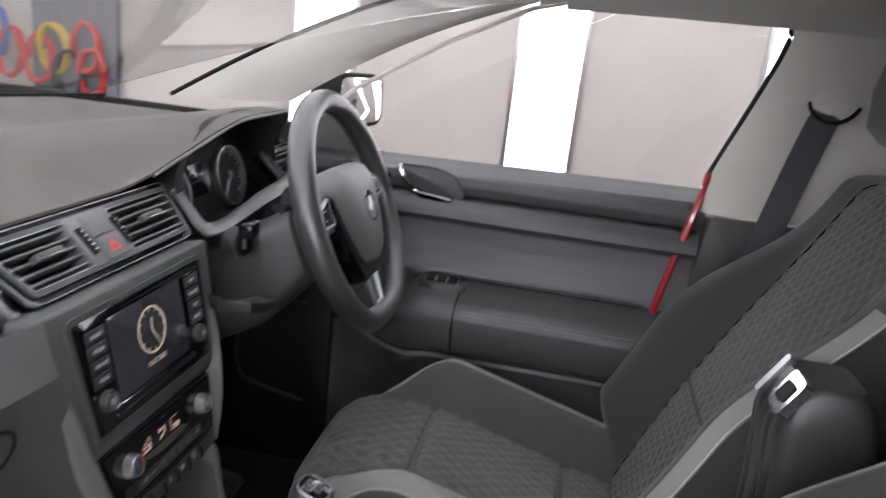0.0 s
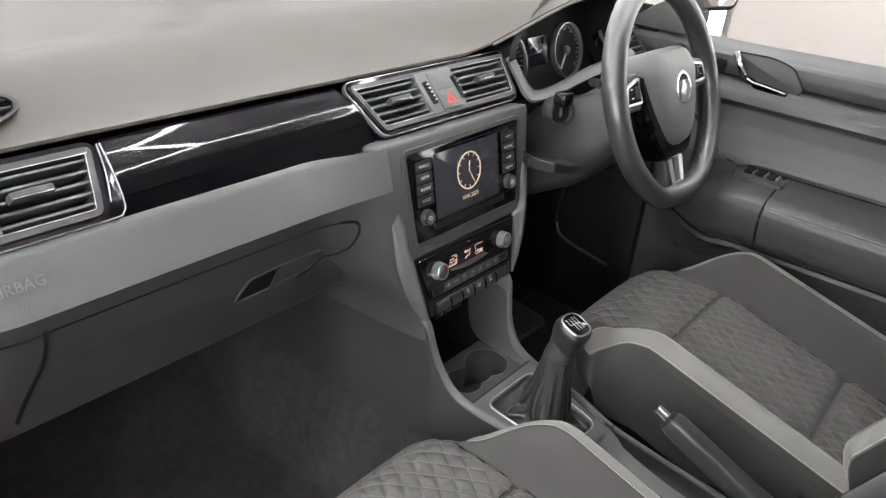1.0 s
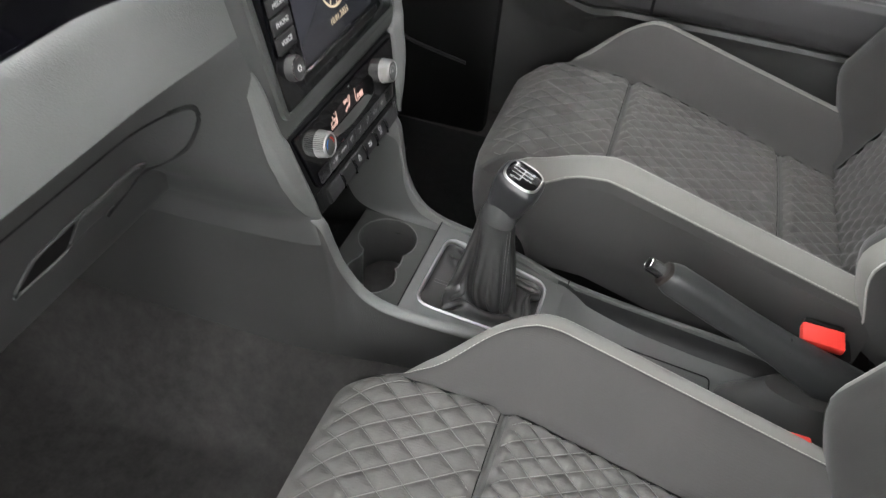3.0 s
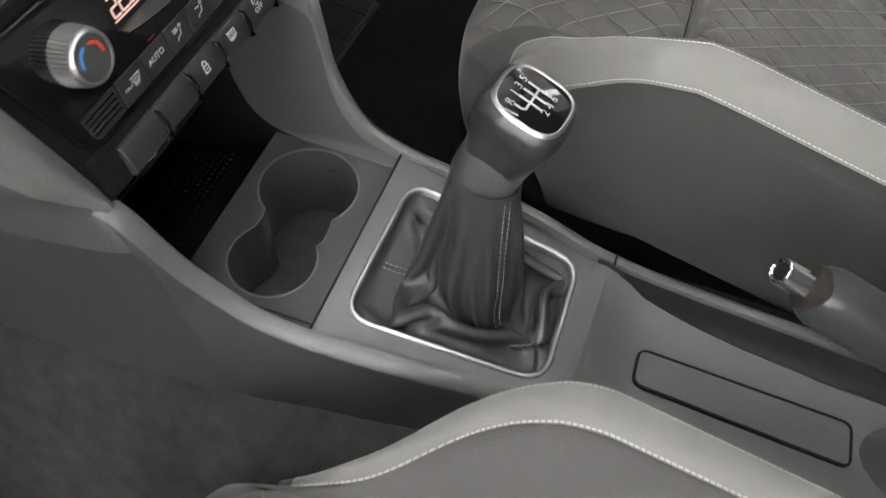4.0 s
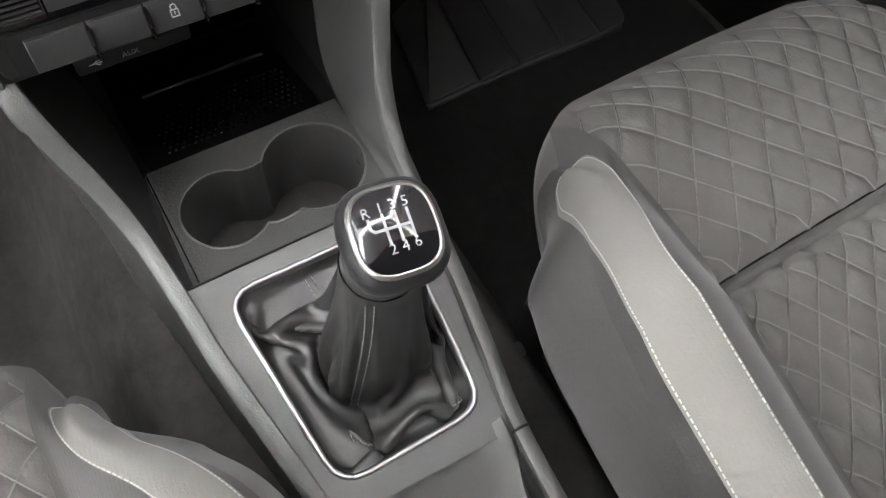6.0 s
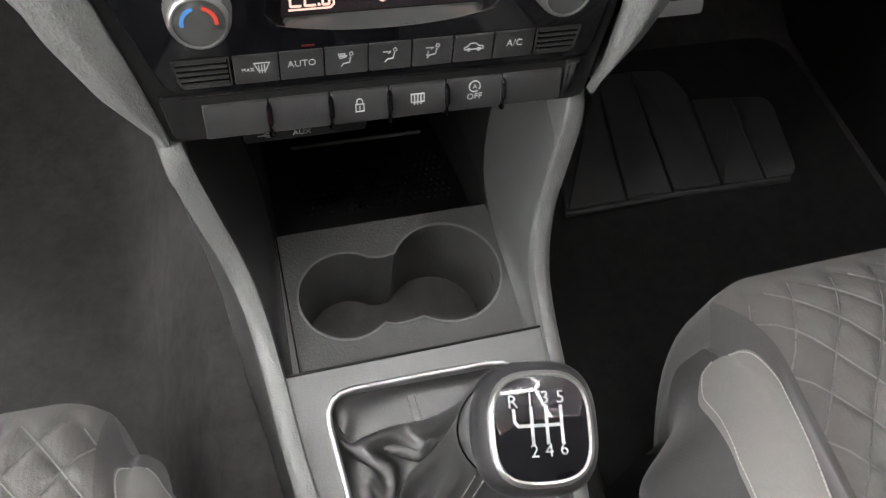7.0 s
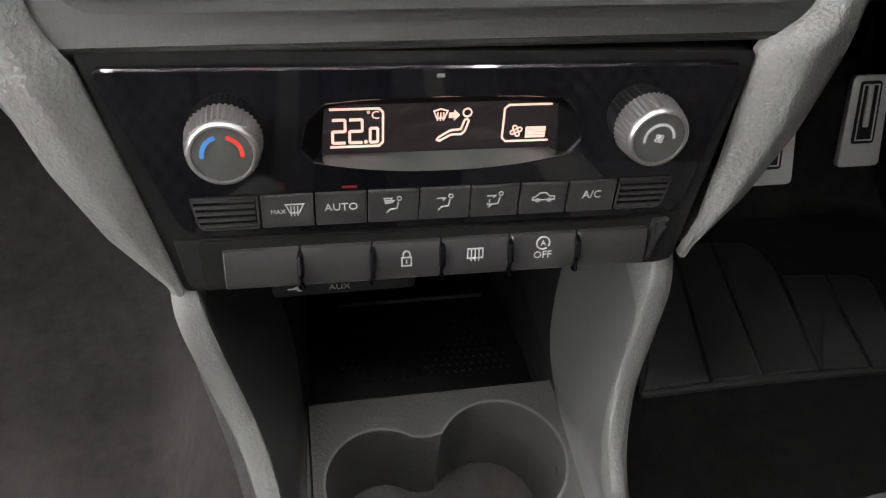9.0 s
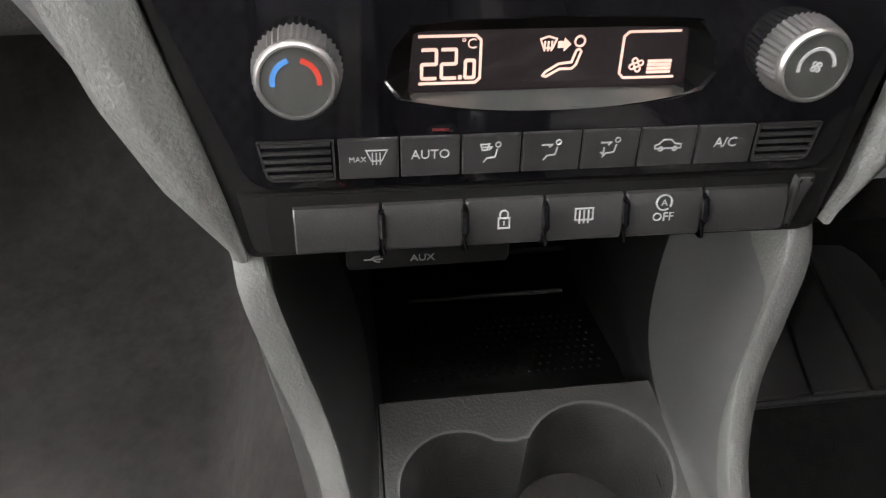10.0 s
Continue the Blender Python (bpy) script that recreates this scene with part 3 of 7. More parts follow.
    part("switch_plate", slab(sp, -0.02, 0.0, tilt, 0.002), PLASTIC, d)
    for y in (-0.178, -0.200, -0.222):
        part("window_switch", box((0.637, y, 0.7265), (0.032, 0.016, 0.008), edge=0.003), BLACK, d)
        part("switch_rim", box((0.637, y - 0.0095, 0.728), (0.026, 0.002, 0.005), edge=0.0005), SATIN, d)
    sweep = spline([(0.668, -0.03, 0.80), (0.664, -0.060, 0.775), (0.662, -0.083, 0.755), (0.660, -0.115, 0.733), (0.662, -0.152, 0.7265)], 5)
    part("crease", tube(sweep, 0.004, 6), BLACK, d)
    for z in (0.699, 0.694):
        part("stitching", tube([(surf(y, z) - 0.0006, y, z) for y in ys if -0.60 < y < -0.25], 0.0007, 5), THREAD_GREY, d)
    part("crease", tube([(surf(-0.24 + 0.10 * min(0, z - 0.70) * -1, z) - 0.0005, -0.24, z) for z in np.linspace(0.727, 0.605, 16)], 0.0022, 6), BLACK, d)
    part("crease", tube([(surf(y, 0.728) - 0.001, y, 0.728) for y in ys if -0.60 < y < -0.10], 0.0022, 6), BLACK, d)
    # window pane and outer skin
    rows = [[(0.722 - 0.12 * (z - 0.95), y, z) for y in np.linspace(0.1 - 0.55 * (z - 0.95) / 0.3, -0.66 - 0.09 * (z - 0.95) / 0.3, 8)] for z in np.linspace(0.93, 1.305, 6)]
    ob = part("window_pane", thick(grid(rows), 0.004), GLASS, d, "clear door window")
    ob.visible_shadow = False
    part("backing", box((0.705, -0.25, 0.63), (0.02, 0.82, 0.6), edge=0.004), BLACK, d)
    part("outer_skin", box((0.775, -0.26, 0.61), (0.02, 0.84, 0.60), edge=0.008), RED_PAINT, d)
    part("window_frame", tube([(0.70, 0.14, 0.95), (0.695, 0.02, 1.06), (0.685, -0.15, 1.165), (0.672, -0.30, 1.24), (0.668, -0.42, 1.272)], 0.005, 6), TRIM_CREAM, d)
    # tweeter by the mirror foot
    part("mirror_foot_trim", loft([[(0.70, 0.16, 0.94), (0.70, 0.0, 0.94), (0.70, 0.02, 1.04), (0.70, 0.1, 0.99)], [(0.68, 0.16, 0.94), (0.68, 0.01, 0.94), (0.683, 0.025, 1.03), (0.685, 0.1, 0.985)]]), PLASTIC, d)
    for ob in d.children:
        if ob.type == "MESH" and ob.name.split(".")[0] in ("belt_moulding", "upper_panel"):
            for v in ob.data.vertices:
                v.co.z -= 0.013 * max(0.0, min(1.0, (v.co.y + 0.64) / 0.55)) * smooth01((v.co.z - 0.918) / 0.022)
    m = thing("wing_mirror", (0.79, 0.06, 0.95), "black wing mirror outside the driver's door", "wing mirror")
    q = frame_of((0.905, 0.06, 1.015), (0.93, -0.36, 0), (0, 0.1, 1))
    ol = rounded([(-0.10, -0.055), (0.058, -0.052), (0.068, 0.058), (-0.09, 0.062)], 0.03)
    part("housing", loft([[q @ Vector((p[0] * s, p[1] * s, z)) for p in ol] for s, z in ((1, 0.004), (1.04, -0.01), (1.0, -0.06), (0.7, -0.10), (0.3, -0.115))]), BLACK, m)
    part("mirror_glass", slab(inset(ol, 0.008), 0.0, 0.006, q, 0.001), MIRROR, m, "mirror glass")
    part("foot", box((0.78, 0.07, 0.955), (0.14, 0.05, 0.035), edge=0.01), BLACK, m)


def thing_part(name, parent):
    """An empty part that groups sub-parts."""
    ob = new(name)
    ob.empty_display_size = 0.02
    ob.parent = parent
    ob.matrix_parent_inverse = parent.matrix_basis.inverted()
    ob.matrix_basis = parent.matrix_basis
    return ob


driver_door()


# ---- dashboard ----
SX = 0.004
STACK = Matrix(((1, 0, 0, SX), (0, 0.196, -0.981, 0.005), (0, 0.981, 0.196, 0.65), (0, 0, 0, 1)))
FACE = STACK @ Matrix.Rotation(radians(-0.75), 4, "Z")
BAND = frame_of((0.0, 0.104, 0.914), (1, 0, 0), (0, 0.675, 0.738))


def hood(x):
    """How far the dash swells up over the instruments."""
    return smooth01((x - 0.09) / 0.27) * (1 - smooth01((x - 0.50) / 0.12))


def dash_top(x, u):
    """The top skin; u runs from the lip at 0 to the windscreen at 1."""
    h = hood(x)
    y0 = 0.134 - 0.050 * h
    y1 = 0.74 - 0.38 * x * x
    ridge = 0.385 - 0.33 * x * x
    w = interp(u, [0, 0.6, 0.66, 1], [0, 1, 1.08, 2])
    y = y0 + (ridge - y0) * w if w <= 1 else ridge + (y1 - ridge) * (w - 1)
    z = 0.953 + 0.037 * smooth01(w / 0.85) - 0.007 * smooth01((w - 1) / 0.06) - 0.004 * max(0, w - 1) + 0.075 * smooth01((x - 0.09 + 0.14 * w) / (0.27 + 0.12 * w)) * (1 - smooth01((x - 0.50 - 0.05 * w) / 0.12)) * (1 - smooth01(w))
    z -= 0.02 * smooth01((abs(x) - 0.6) / 0.1)
    return (x, y, z)


EDGE_S = [0.24, 0.15, 0.08, 0.067, 0.036, 0.007, -0.02]
EDGE_X = [-0.166, -0.157, -0.148, -0.146, -0.137, -0.124, -0.106]


def dashboard():
    d = thing("dashboard", (0, 0.3, 0.6), "dark grey soft dashboard with grey lower fascia and gloss black band", "dashboard")
    xs = list(np.linspace(-0.70, 0.70, 113))
    us = [0, 0.008, 0.02, 0.04] + list(np.linspace(0.07, 0.58, 18)) + [0.59, 0.597, 0.603, 0.61, 0.62, 0.63, 0.64, 0.66] + list(np.linspace(0.7, 1, 8))
    rows = [[dash_top(x, u) for x in xs] for u in us]
    lip = [[(x, dash_top(x, 0)[1] + 0.003, dash_top(x, 0)[2] - 0.006) for x in xs], [(x, dash_top(x, 0)[1] - 0.001, dash_top(x, 0)[2] - 0.003) for x in xs]]
    back = [[(x, dash_top(x, 0)[1] + 0.05, dash_top(x, 0)[2] - 0.008) for x in xs]]
    part("top_pad", grid(back + lip + rows), DASH_SOFT, d, "soft grained dark grey top pad")
    part("hood_edge", tube([(x, dash_top(x, 0)[1] - 0.0015, dash_top(x, 0)[2] - 0.0045) for x in np.linspace(0.16, 0.56, 40)], 0.0026, 6), DASH_GREY, d, "grey edge of the instrument hood")
    # closed back and underside
    part("back_wall", thick(grid([[(x, dash_top(x, 1)[1], z) for x in xs] for z in (0.985, 0.9, 0.8, 0.66)]), 0.006), BLACK, d)
    part("under_tray", thick(grid([[(x, y, 0.668 - 0.03 * (0 if y < 0.4 else 1) * (1 if x < 0.1 else 0)) for x in xs if x < 0.12 or x > 0.12] for y in (0.17, 0.30, 0.45, 0.60, 0.83)]), 0.006), BLACK, d)
    # black recess behind the band
    for x0, x1 in ((-0.69, 0.175), (0.535, 0.69)):
        part("recess", slab([(x0, -0.05), (x1, -0.05), (x1, 0.045), (x0, 0.045)], -0.06, -0.022, BAND), BLACK, d)
    # the lower fascia with the glovebox face, running into the side of the centre stack
    zr = [0.884, 0.880, 0.874, 0.866, 0.855, 0.845, 0.836, 0.828, 0.820, 0.810, 0.797, 0.76, 0.74, 0.72, 0.70, 0.68, 0.665, 0.655, 0.645, 0.635, 0.625, 0.61, 0.595]
    yp = [0.077, 0.0720, 0.0690, 0.0650, 0.0595, 0.0545, 0.0500, 0.0462, 0.0505, 0.0568, 0.064, 0.079, 0.091, 0.103, 0.114, 0.124, 0.131, 0.136, 0.141, 0.149, 0.18, 0.30, 0.38]
    rows = []
    for z, y in zip(zr, yp):
        s = (z - 0.65) / 0.981
        xe = interp(-s, [-v for v in EDGE_S], EDGE_X) + SX
        top = smooth01((z - 0.72) / 0.08)
        xe += 0.010 * top
        ye = 0.005 + (z - 0.65) * 0.2 + 0.006 - 0.0068 * top
        low = smooth01((0.81 - z) / 0.14)
        xa = -0.27 + (xe - 0.024 + 0.27) * low
        row = [(x, y + 0.02 * smooth01((-0.6 - x) / 0.1), z) for x in np.linspace(-0.70, xa, 30)]
        for k in range(1, 25):
            t = k / 24
            # a rounded shoulder: level at the stack, steep towards the glovebox
            a = t * math.pi / 2
            x = xa + (xe - xa) * (t * (1 - low) + (1 - math.cos(a)) ** 0.75 * low)
            w = smooth01(t) * (1 - low) + math.sin(a) ** 0.8 * low
            row.append((x, y + (ye - y) * w, z))
        rows.append(row)
    part("lower_fascia", grid(rows[:8]), DASH_GREY, d, "grey grained lower fascia")
    # below the fold the plastic is darkened for the shade on down-turned faces
    part("glovebox", grid([r[:33] for r in rows[7:]]), GLOVE, d, "grained glovebox lid and knee panel, darkened for shade")
    part("stack_flank", grid([r[32:] for r in rows[7:]]), GLOVE, d, "moulded flank of the centre stack, darkened for shade")
    # glovebox shut lines and latch
    def face(x, z):
        per_row = [float(np.interp(x, [p[0] for p in r], [p[1] for p in r])) for r in rows]
        return interp(-z, [-v for v in zr], per_row)
    gap = spline([(-0.585, 0.806), (-0.583, 0.78), (-0.588, 0.74), (-0.601, 0.665)], 5)
    part("shut_line", tube([(p[0], face(p[0], p[1]) - 0.0005, p[1]) for p in gap], 0.0022, 5), BLACK, d)
    gap = spline([(-0.68, 0.803), (-0.585, 0.803), (-0.42, 0.803), (-0.30, 0.803), (-0.225, 0.802)], 5)
    part("shut_line", tube([(p[0], face(p[0], p[1]) - 0.0002, p[1]) for p in gap], 0.0012, 5), BLACK, d)
    gap = spline([(-0.225, 0.803), (-0.205, 0.799), (-0.198, 0.785), (-0.205, 0.76), (-0.225, 0.73), (-0.25, 0.71)], 6)
    part("shut_line", tube([(p[0], face(p[0], p[1]) - 0.0006, p[1]) for p in gap], 0.0022, 5), BLACK, d)
    latch = thing_part("glovebox_latch", d)

    def on_face(pts, lift):
        return [Vector((x, face(x, z) - lift, z)) for x, z in pts]
    outer = [Vector(p) for p in rounded([(-0.352, 0.717), (-0.345, 0.755), (-0.306, 0.760), (-0.232, 0.760), (-0.226, 0.745), (-0.236, 0.724), (-0.298, 0.717)], 0.008, 4)]
    part("latch_edge", tube(on_face(outer, 0.0012), 0.0013, 6, True), GLOVE, latch)
    hollow = rounded([(-0.349, 0.719), (-0.342, 0.752), (-0.305, 0.757), (-0.300, 0.719)], 0.006, 3)
    # black plate on the uncut lid, coloured like the finger hollow's shade
    part("latch_hollow_shade", loft([on_face(hollow, 0.0022), on_face(hollow, -0.004)]), BLACK, latch)
    pull = rounded([(-0.297, 0.719), (-0.302, 0.757), (-0.235, 0.757), (-0.229, 0.745), (-0.238, 0.727)], 0.005, 3)
    part("latch_lip", tube(on_face([(-0.352, 0.7175), (-0.33, 0.7165), (-0.300, 0.7172)], 0.0024), 0.0014, 6), DASH_GREY, latch)
    part("latch_pull", loft([on_face(pull, -0.004), on_face(pull, 0.0022), on_face(inset(pull, 0.001), 0.003)]), GLOVE, latch)
    af = frame_of((-0.60, 0.0600, 0.857), (1, 0, 0), (0, 0.5, 1))
    letters("airbag_lettering", "AIRBAG", 0.0140, af, EMBOSS, d, (0, 0), 0.0003, 0.0012)
    # gloss band: one bowed plate along the passenger side
    rows = []
    for k in range(13):
        t = k / 12
        rows.append([BAND @ Vector((x, -0.020 + 0.006 * (x + 0.48) / 0.28 + (0.062 - 0.006 * (x + 0.48) / 0.28) * t, -0.004 + 0.0055 * math.sin(math.pi * min(1, 0.06 + t * 0.94)))) for x in np.linspace(-0.4795 + 0.004 * t, -0.138 - 0.027 * t, 40)])
    part("gloss_band", thick(grid(rows), 0.008), GLOSS, d, "piano black lacquered trim band")
    rows = []
    for k in range(5):
        t = k / 4
        rows.append([BAND @ Vector((x, -0.045 + (0.0252 + 0.006 * (x + 0.48) / 0.28) * t, -0.0135 + 0.0085 * t)) for x in np.linspace(-0.484, -0.134, 40)])
    part("band_underside", thick(grid(rows), 0.006), GLOSS, d, "black lacquered underside of the band")
    return d


DASH = dashboard()


def vent(name, outline, splits, knob_x, parent_label, outer=True):
    """An air vent: gloss frame, chrome line, slats and a slider."""
    t = thing(name, BAND @ Vector((outline[0][0], outline[0][1], 0)), parent_label, "air vent")
    o = rounded(outline, 0.008, 3)
    part("frame", ring(o, inset(o, 0.007), -0.02, 0.006, BAND), PLASTIC, t)
    part("surround", ring(inset(o, -0.0065), inset(o, -0.001), -0.02, 0.002, BAND), GLOSS, t, "gloss black surround")
    part("chrome_line", ring(inset(o, 0.0062), inset(o, 0.0068), 0.003, 0.0064, BAND), SATIN, t, "bright chrome line")
    if outer:
        part("chrome_line", ring(inset(o, -0.0072), inset(o, -0.0066), -0.004, 0.0030, BAND), SATIN, t)
    # black plate whose colour stands for the darkness down the duct
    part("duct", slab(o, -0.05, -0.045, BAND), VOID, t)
    ymin, ymax = min(p[1] for p in outline), max(p[1] for p in outline)

    def span(v):
        f = (v - ymin) / (ymax - ymin)
        return outline[0][0] + (outline[3][0] - outline[0][0]) * f, outline[1][0] + (outline[2][0] - outline[1][0]) * f
    n = 5
    for k in range(n):
        v = ymin + 0.013 + (ymax - ymin - 0.025) * k / (n - 1)
        a, b = span(v)
        for s0, s1 in splits(a + 0.006, b - 0.006):
            part("slat", box(((s0 + s1) / 2, v, -0.006), (s1 - s0, 0.0032, 0.020), BAND, edge=0.001), PLASTIC_FINE, t)
    for s0, s1 in splits(*span((ymin + ymax) / 2)):
        m = int((s1 - s0) / 0.022)
        for k in range(1, m):
            part("vane", box((s0 + (s1 - s0) * k / m, (ymin + ymax) / 2, -0.03), (0.002, ymax - ymin - 0.008, 0.02), BAND, edge=0), BLACK, t)
    for kx in knob_x:
        part("slider", box((kx, (ymin + ymax) / 2 + 0.001, 0.008), (0.040, 0.0095, 0.014), BAND, edge=0.003), PLASTIC, t)
        part("slider_line", box((kx, (ymin + ymax) / 2 - 0.002, 0.0155), (0.034, 0.0012, 0.002), BAND, edge=0.0005), CHROME, t)
    return t


V = vent("centre_vent", [(-0.124, -0.033), (0.170, -0.033), (0.186, 0.036), (-0.150, 0.036)],
         lambda a, b: [(a, -0.028), (0.05, b)], (-0.078, 0.112), "gloss black centre air vent with chrome line and horizontal slats")
hub = thing_part("hazard_block", V)
hb = rounded([(-0.026, -0.031), (0.050, -0.031), (0.050, 0.034), (-0.030, 0.034)], 0.004)
HX = 0.017
part("block", slab(hb, -0.02, 0.008, BAND, 0.003), DASH_GREY, hub)
part("button", slab(rounded([(HX - 0.021, -0.028), (HX + 0.021, -0.028), (HX + 0.020, 0.0), (HX - 0.022, 0.0)], 0.002), 0.006, 0.010, BAND, 0.001), PLASTIC_FINE, hub)
part("button", slab(rounded([(HX - 0.022, 0.002), (HX + 0.020, 0.002), (HX + 0.019, 0.031), (HX - 0.023, 0.031)], 0.002), 0.006, 0.010, BAND, 0.001), DASH_GREY, hub)
part("hazard_triangle", strokes(chain([(HX - 0.008, -0.019), (HX + 0.008, -0.019), (HX, -0.008), (HX - 0.008, -0.019)]), 0.0028, 0.010, 0.0106, BAND), RED_PLASTIC, hub, "red warning triangle")
for sx in (HX - 0.028, HX + 0.034):
    part("thumb_wheel", tube([BAND @ Vector((sx - 0.003 + 0.0, -0.016, 0.006)), BAND @ Vector((sx - 0.006, 0.018, 0.006))], 0.006, 10), BLACK, hub)
    for k in range(5):
        part("grip_dot", box((sx - 0.003 - k * 0.0007, -0.011 + k * 0.006, 0.0125), (0.003, 0.0015, 0.001), BAND, edge=0), SATIN, hub)
SV = vent("side_vent", [(-0.64, -0.034), (-0.507, -0.034), (-0.490, 0.034), (-0.64, 0.034)], lambda a, b: [(a, b)], (-0.56,), "dark grey side air vent with a chrome edged frame", False)
curl = rounded([(-0.5025, -0.040), (-0.490, -0.039), (-0.4832, -0.027), (-0.4800, 0.002), (-0.4795, 0.0355), (-0.4830, 0.0365), (-0.4900, 0.0)], 0.002, 3)
part("surround_end", slab(curl, -0.012, 0.0045, BAND, 0.002), GLOSS, SV, "gloss black scroll at the end of the vent")
for run in ([(-0.4805, 0.035), (-0.4810, 0.002), (-0.4840, -0.027), (-0.4895, -0.0375), (-0.500, -0.0402), (-0.56, -0.0405), (-0.645, -0.0405)], [(-0.4835, 0.035), (-0.4880, 0.004), (-0.4960, -0.024)]):
    part("chrome_line", tube([BAND @ Vector((p[0], p[1], 0.0045)) for p in spline(run, 6)], 0.0008, 6), SATIN, SV)
wl = thing_part("thumb_wheel_strip", SV)
part("strip", slab(rrect(0.020, 0.058, 0.003, -0.604, 0.001), -0.01, 0.007, BAND, 0.002), PLASTIC, wl)
part("wheel", slab(rrect(0.010, 0.046, 0.004, -0.604, 0.001), 0.0, 0.009, BAND, 0.003), BLACK, wl)
for k in range(5):
    part("grip_dot", box((-0.604, -0.015 + k * 0.008, 0.0092), (0.005, 0.0015, 0.001), BAND, edge=0), SATIN, wl)
vent("side_vent", [(0.53, -0.034), (0.64, -0.034), (0.64, 0.036), (0.522, 0.036)], lambda a, b: [(a, b)], (0.575,), "dark grey side air vent beyond the steering wheel")

# round demister grille in the top pad
gr = thing("demister_vent", dash_top(-0.61, 0.12), "black slotted vent let into the dashboard top", "air vent")
ga, gb, gc = (Vector(dash_top(x, u)) for x, u in ((-0.605, 0.22), (-0.605, 0.30), (-0.55, 0.22)))
gm = frame_of(ga + Vector((0, 0, 0.003)), gc - ga, gb - ga)
part("frame", ring(disc(0.085, n=28, ry=0.029), disc(0.080, n=28, ry=0.025), -0.01, 0.005, gm), BUTTON, gr)
# black plate in place of a cut opening, coloured like the shade inside
part("hollow", slab(disc(0.081, n=28, ry=0.026), -0.012, 0.0022, gm), VOID, gr)
for k in range(4):
    v = -0.016 + k * 0.0107
    w = 0.078 * math.sqrt(max(0.02, 1 - (v / 0.025) ** 2))
    part("slat", box((0, v, 0.0025), (2 * w, 0.0025, 0.004), gm, edge=0.001), BUTTON, gr)


# ---- centre stack ----
def centre_stack():
    t = thing("centre_stack", (0, 0.1, 0.62), "grey centre stack between the dashboard and the console", "centre stack")
    left = list(zip(EDGE_X, EDGE_S))
    right = [(-x, s) for x, s in left][::-1]
    ol = [(x, s) for x, s in left] + right
    ol = rounded(ol, 0.012, 3)
    lower = [q for q in ol if q[1] <= 0.074]
    part("body", slab(lower, -0.22, -0.022, STACK), BLACK, t)
    cut = abs(interp(-0.0735, [-v for v in EDGE_S], EDGE_X))
    upper = [q for q in left if q[1] > 0.0735] + [(-cut, 0.0735), (cut, 0.0735)] + [q for q in right if q[1] > 0.0735]
    upper = rounded(upper, [0.012 if q[1] > 0.2 else 0.002 for q in upper], 3)
    part("body", slab(upper, -0.22, 0.0, STACK, 0.0045), DASH_FINE, t, "smooth grey fascia round the screen", 60)
    # moulded wings along both sides, running down into the console rails
    ins = {-1: ([0.22, 0.10, 0.085, 0.073, 0.052, 0.023, -0.005, -0.020], [-0.136, -0.1335, -0.130, -0.1235, -0.1190, -0.1120, -0.1060, -0.1035]),
           1: ([0.22, 0.10, 0.085, 0.073, 0.052, 0.023, -0.005, -0.022], [0.139, 0.134, 0.130, 0.1145, 0.1150, 0.1135, 0.1110, 0.1050])}
    for s in (-1, 1):
        rows = []
        for sv in np.linspace(0.20, -0.022, 56):
            e = abs(interp(-sv, [-v for v in EDGE_S], EDGE_X)) + (0.002 if s < 0 else 0.003)
            i = abs(interp(-sv, [-v for v in ins[s][0]], ins[s][1]))
            e = max(e, i + 0.004)
            fade = smooth01((0.20 - sv) / 0.10)
            w = e - i
            h = min(0.010, 0.36 * w) * fade
            row = [Vector((s * i, sv, -0.004)), Vector((s * i, sv, 0.0012 * fade))]
            for k in range(1, 9):
                a = k / 8
                row.append(Vector((s * (i + w * a), sv, 0.001 * fade + h * min(a / 0.42, (1.25 - a) / 0.83, 0.96) - 0.002 * a * fade)))
            row += [Vector((s * (e + 0.0015), sv, -0.010)), Vector((s * (e + 0.0005), sv, -0.03)), Vector((s * (e - 0.004), sv, -0.06))]
            rows.append([STACK @ (p - Vector((0, 0, 0.008 * (1 - fade)))) for p in row])
        part("wing", grid(rows), WING, t, "grained grey wing", 60)


centre_stack()


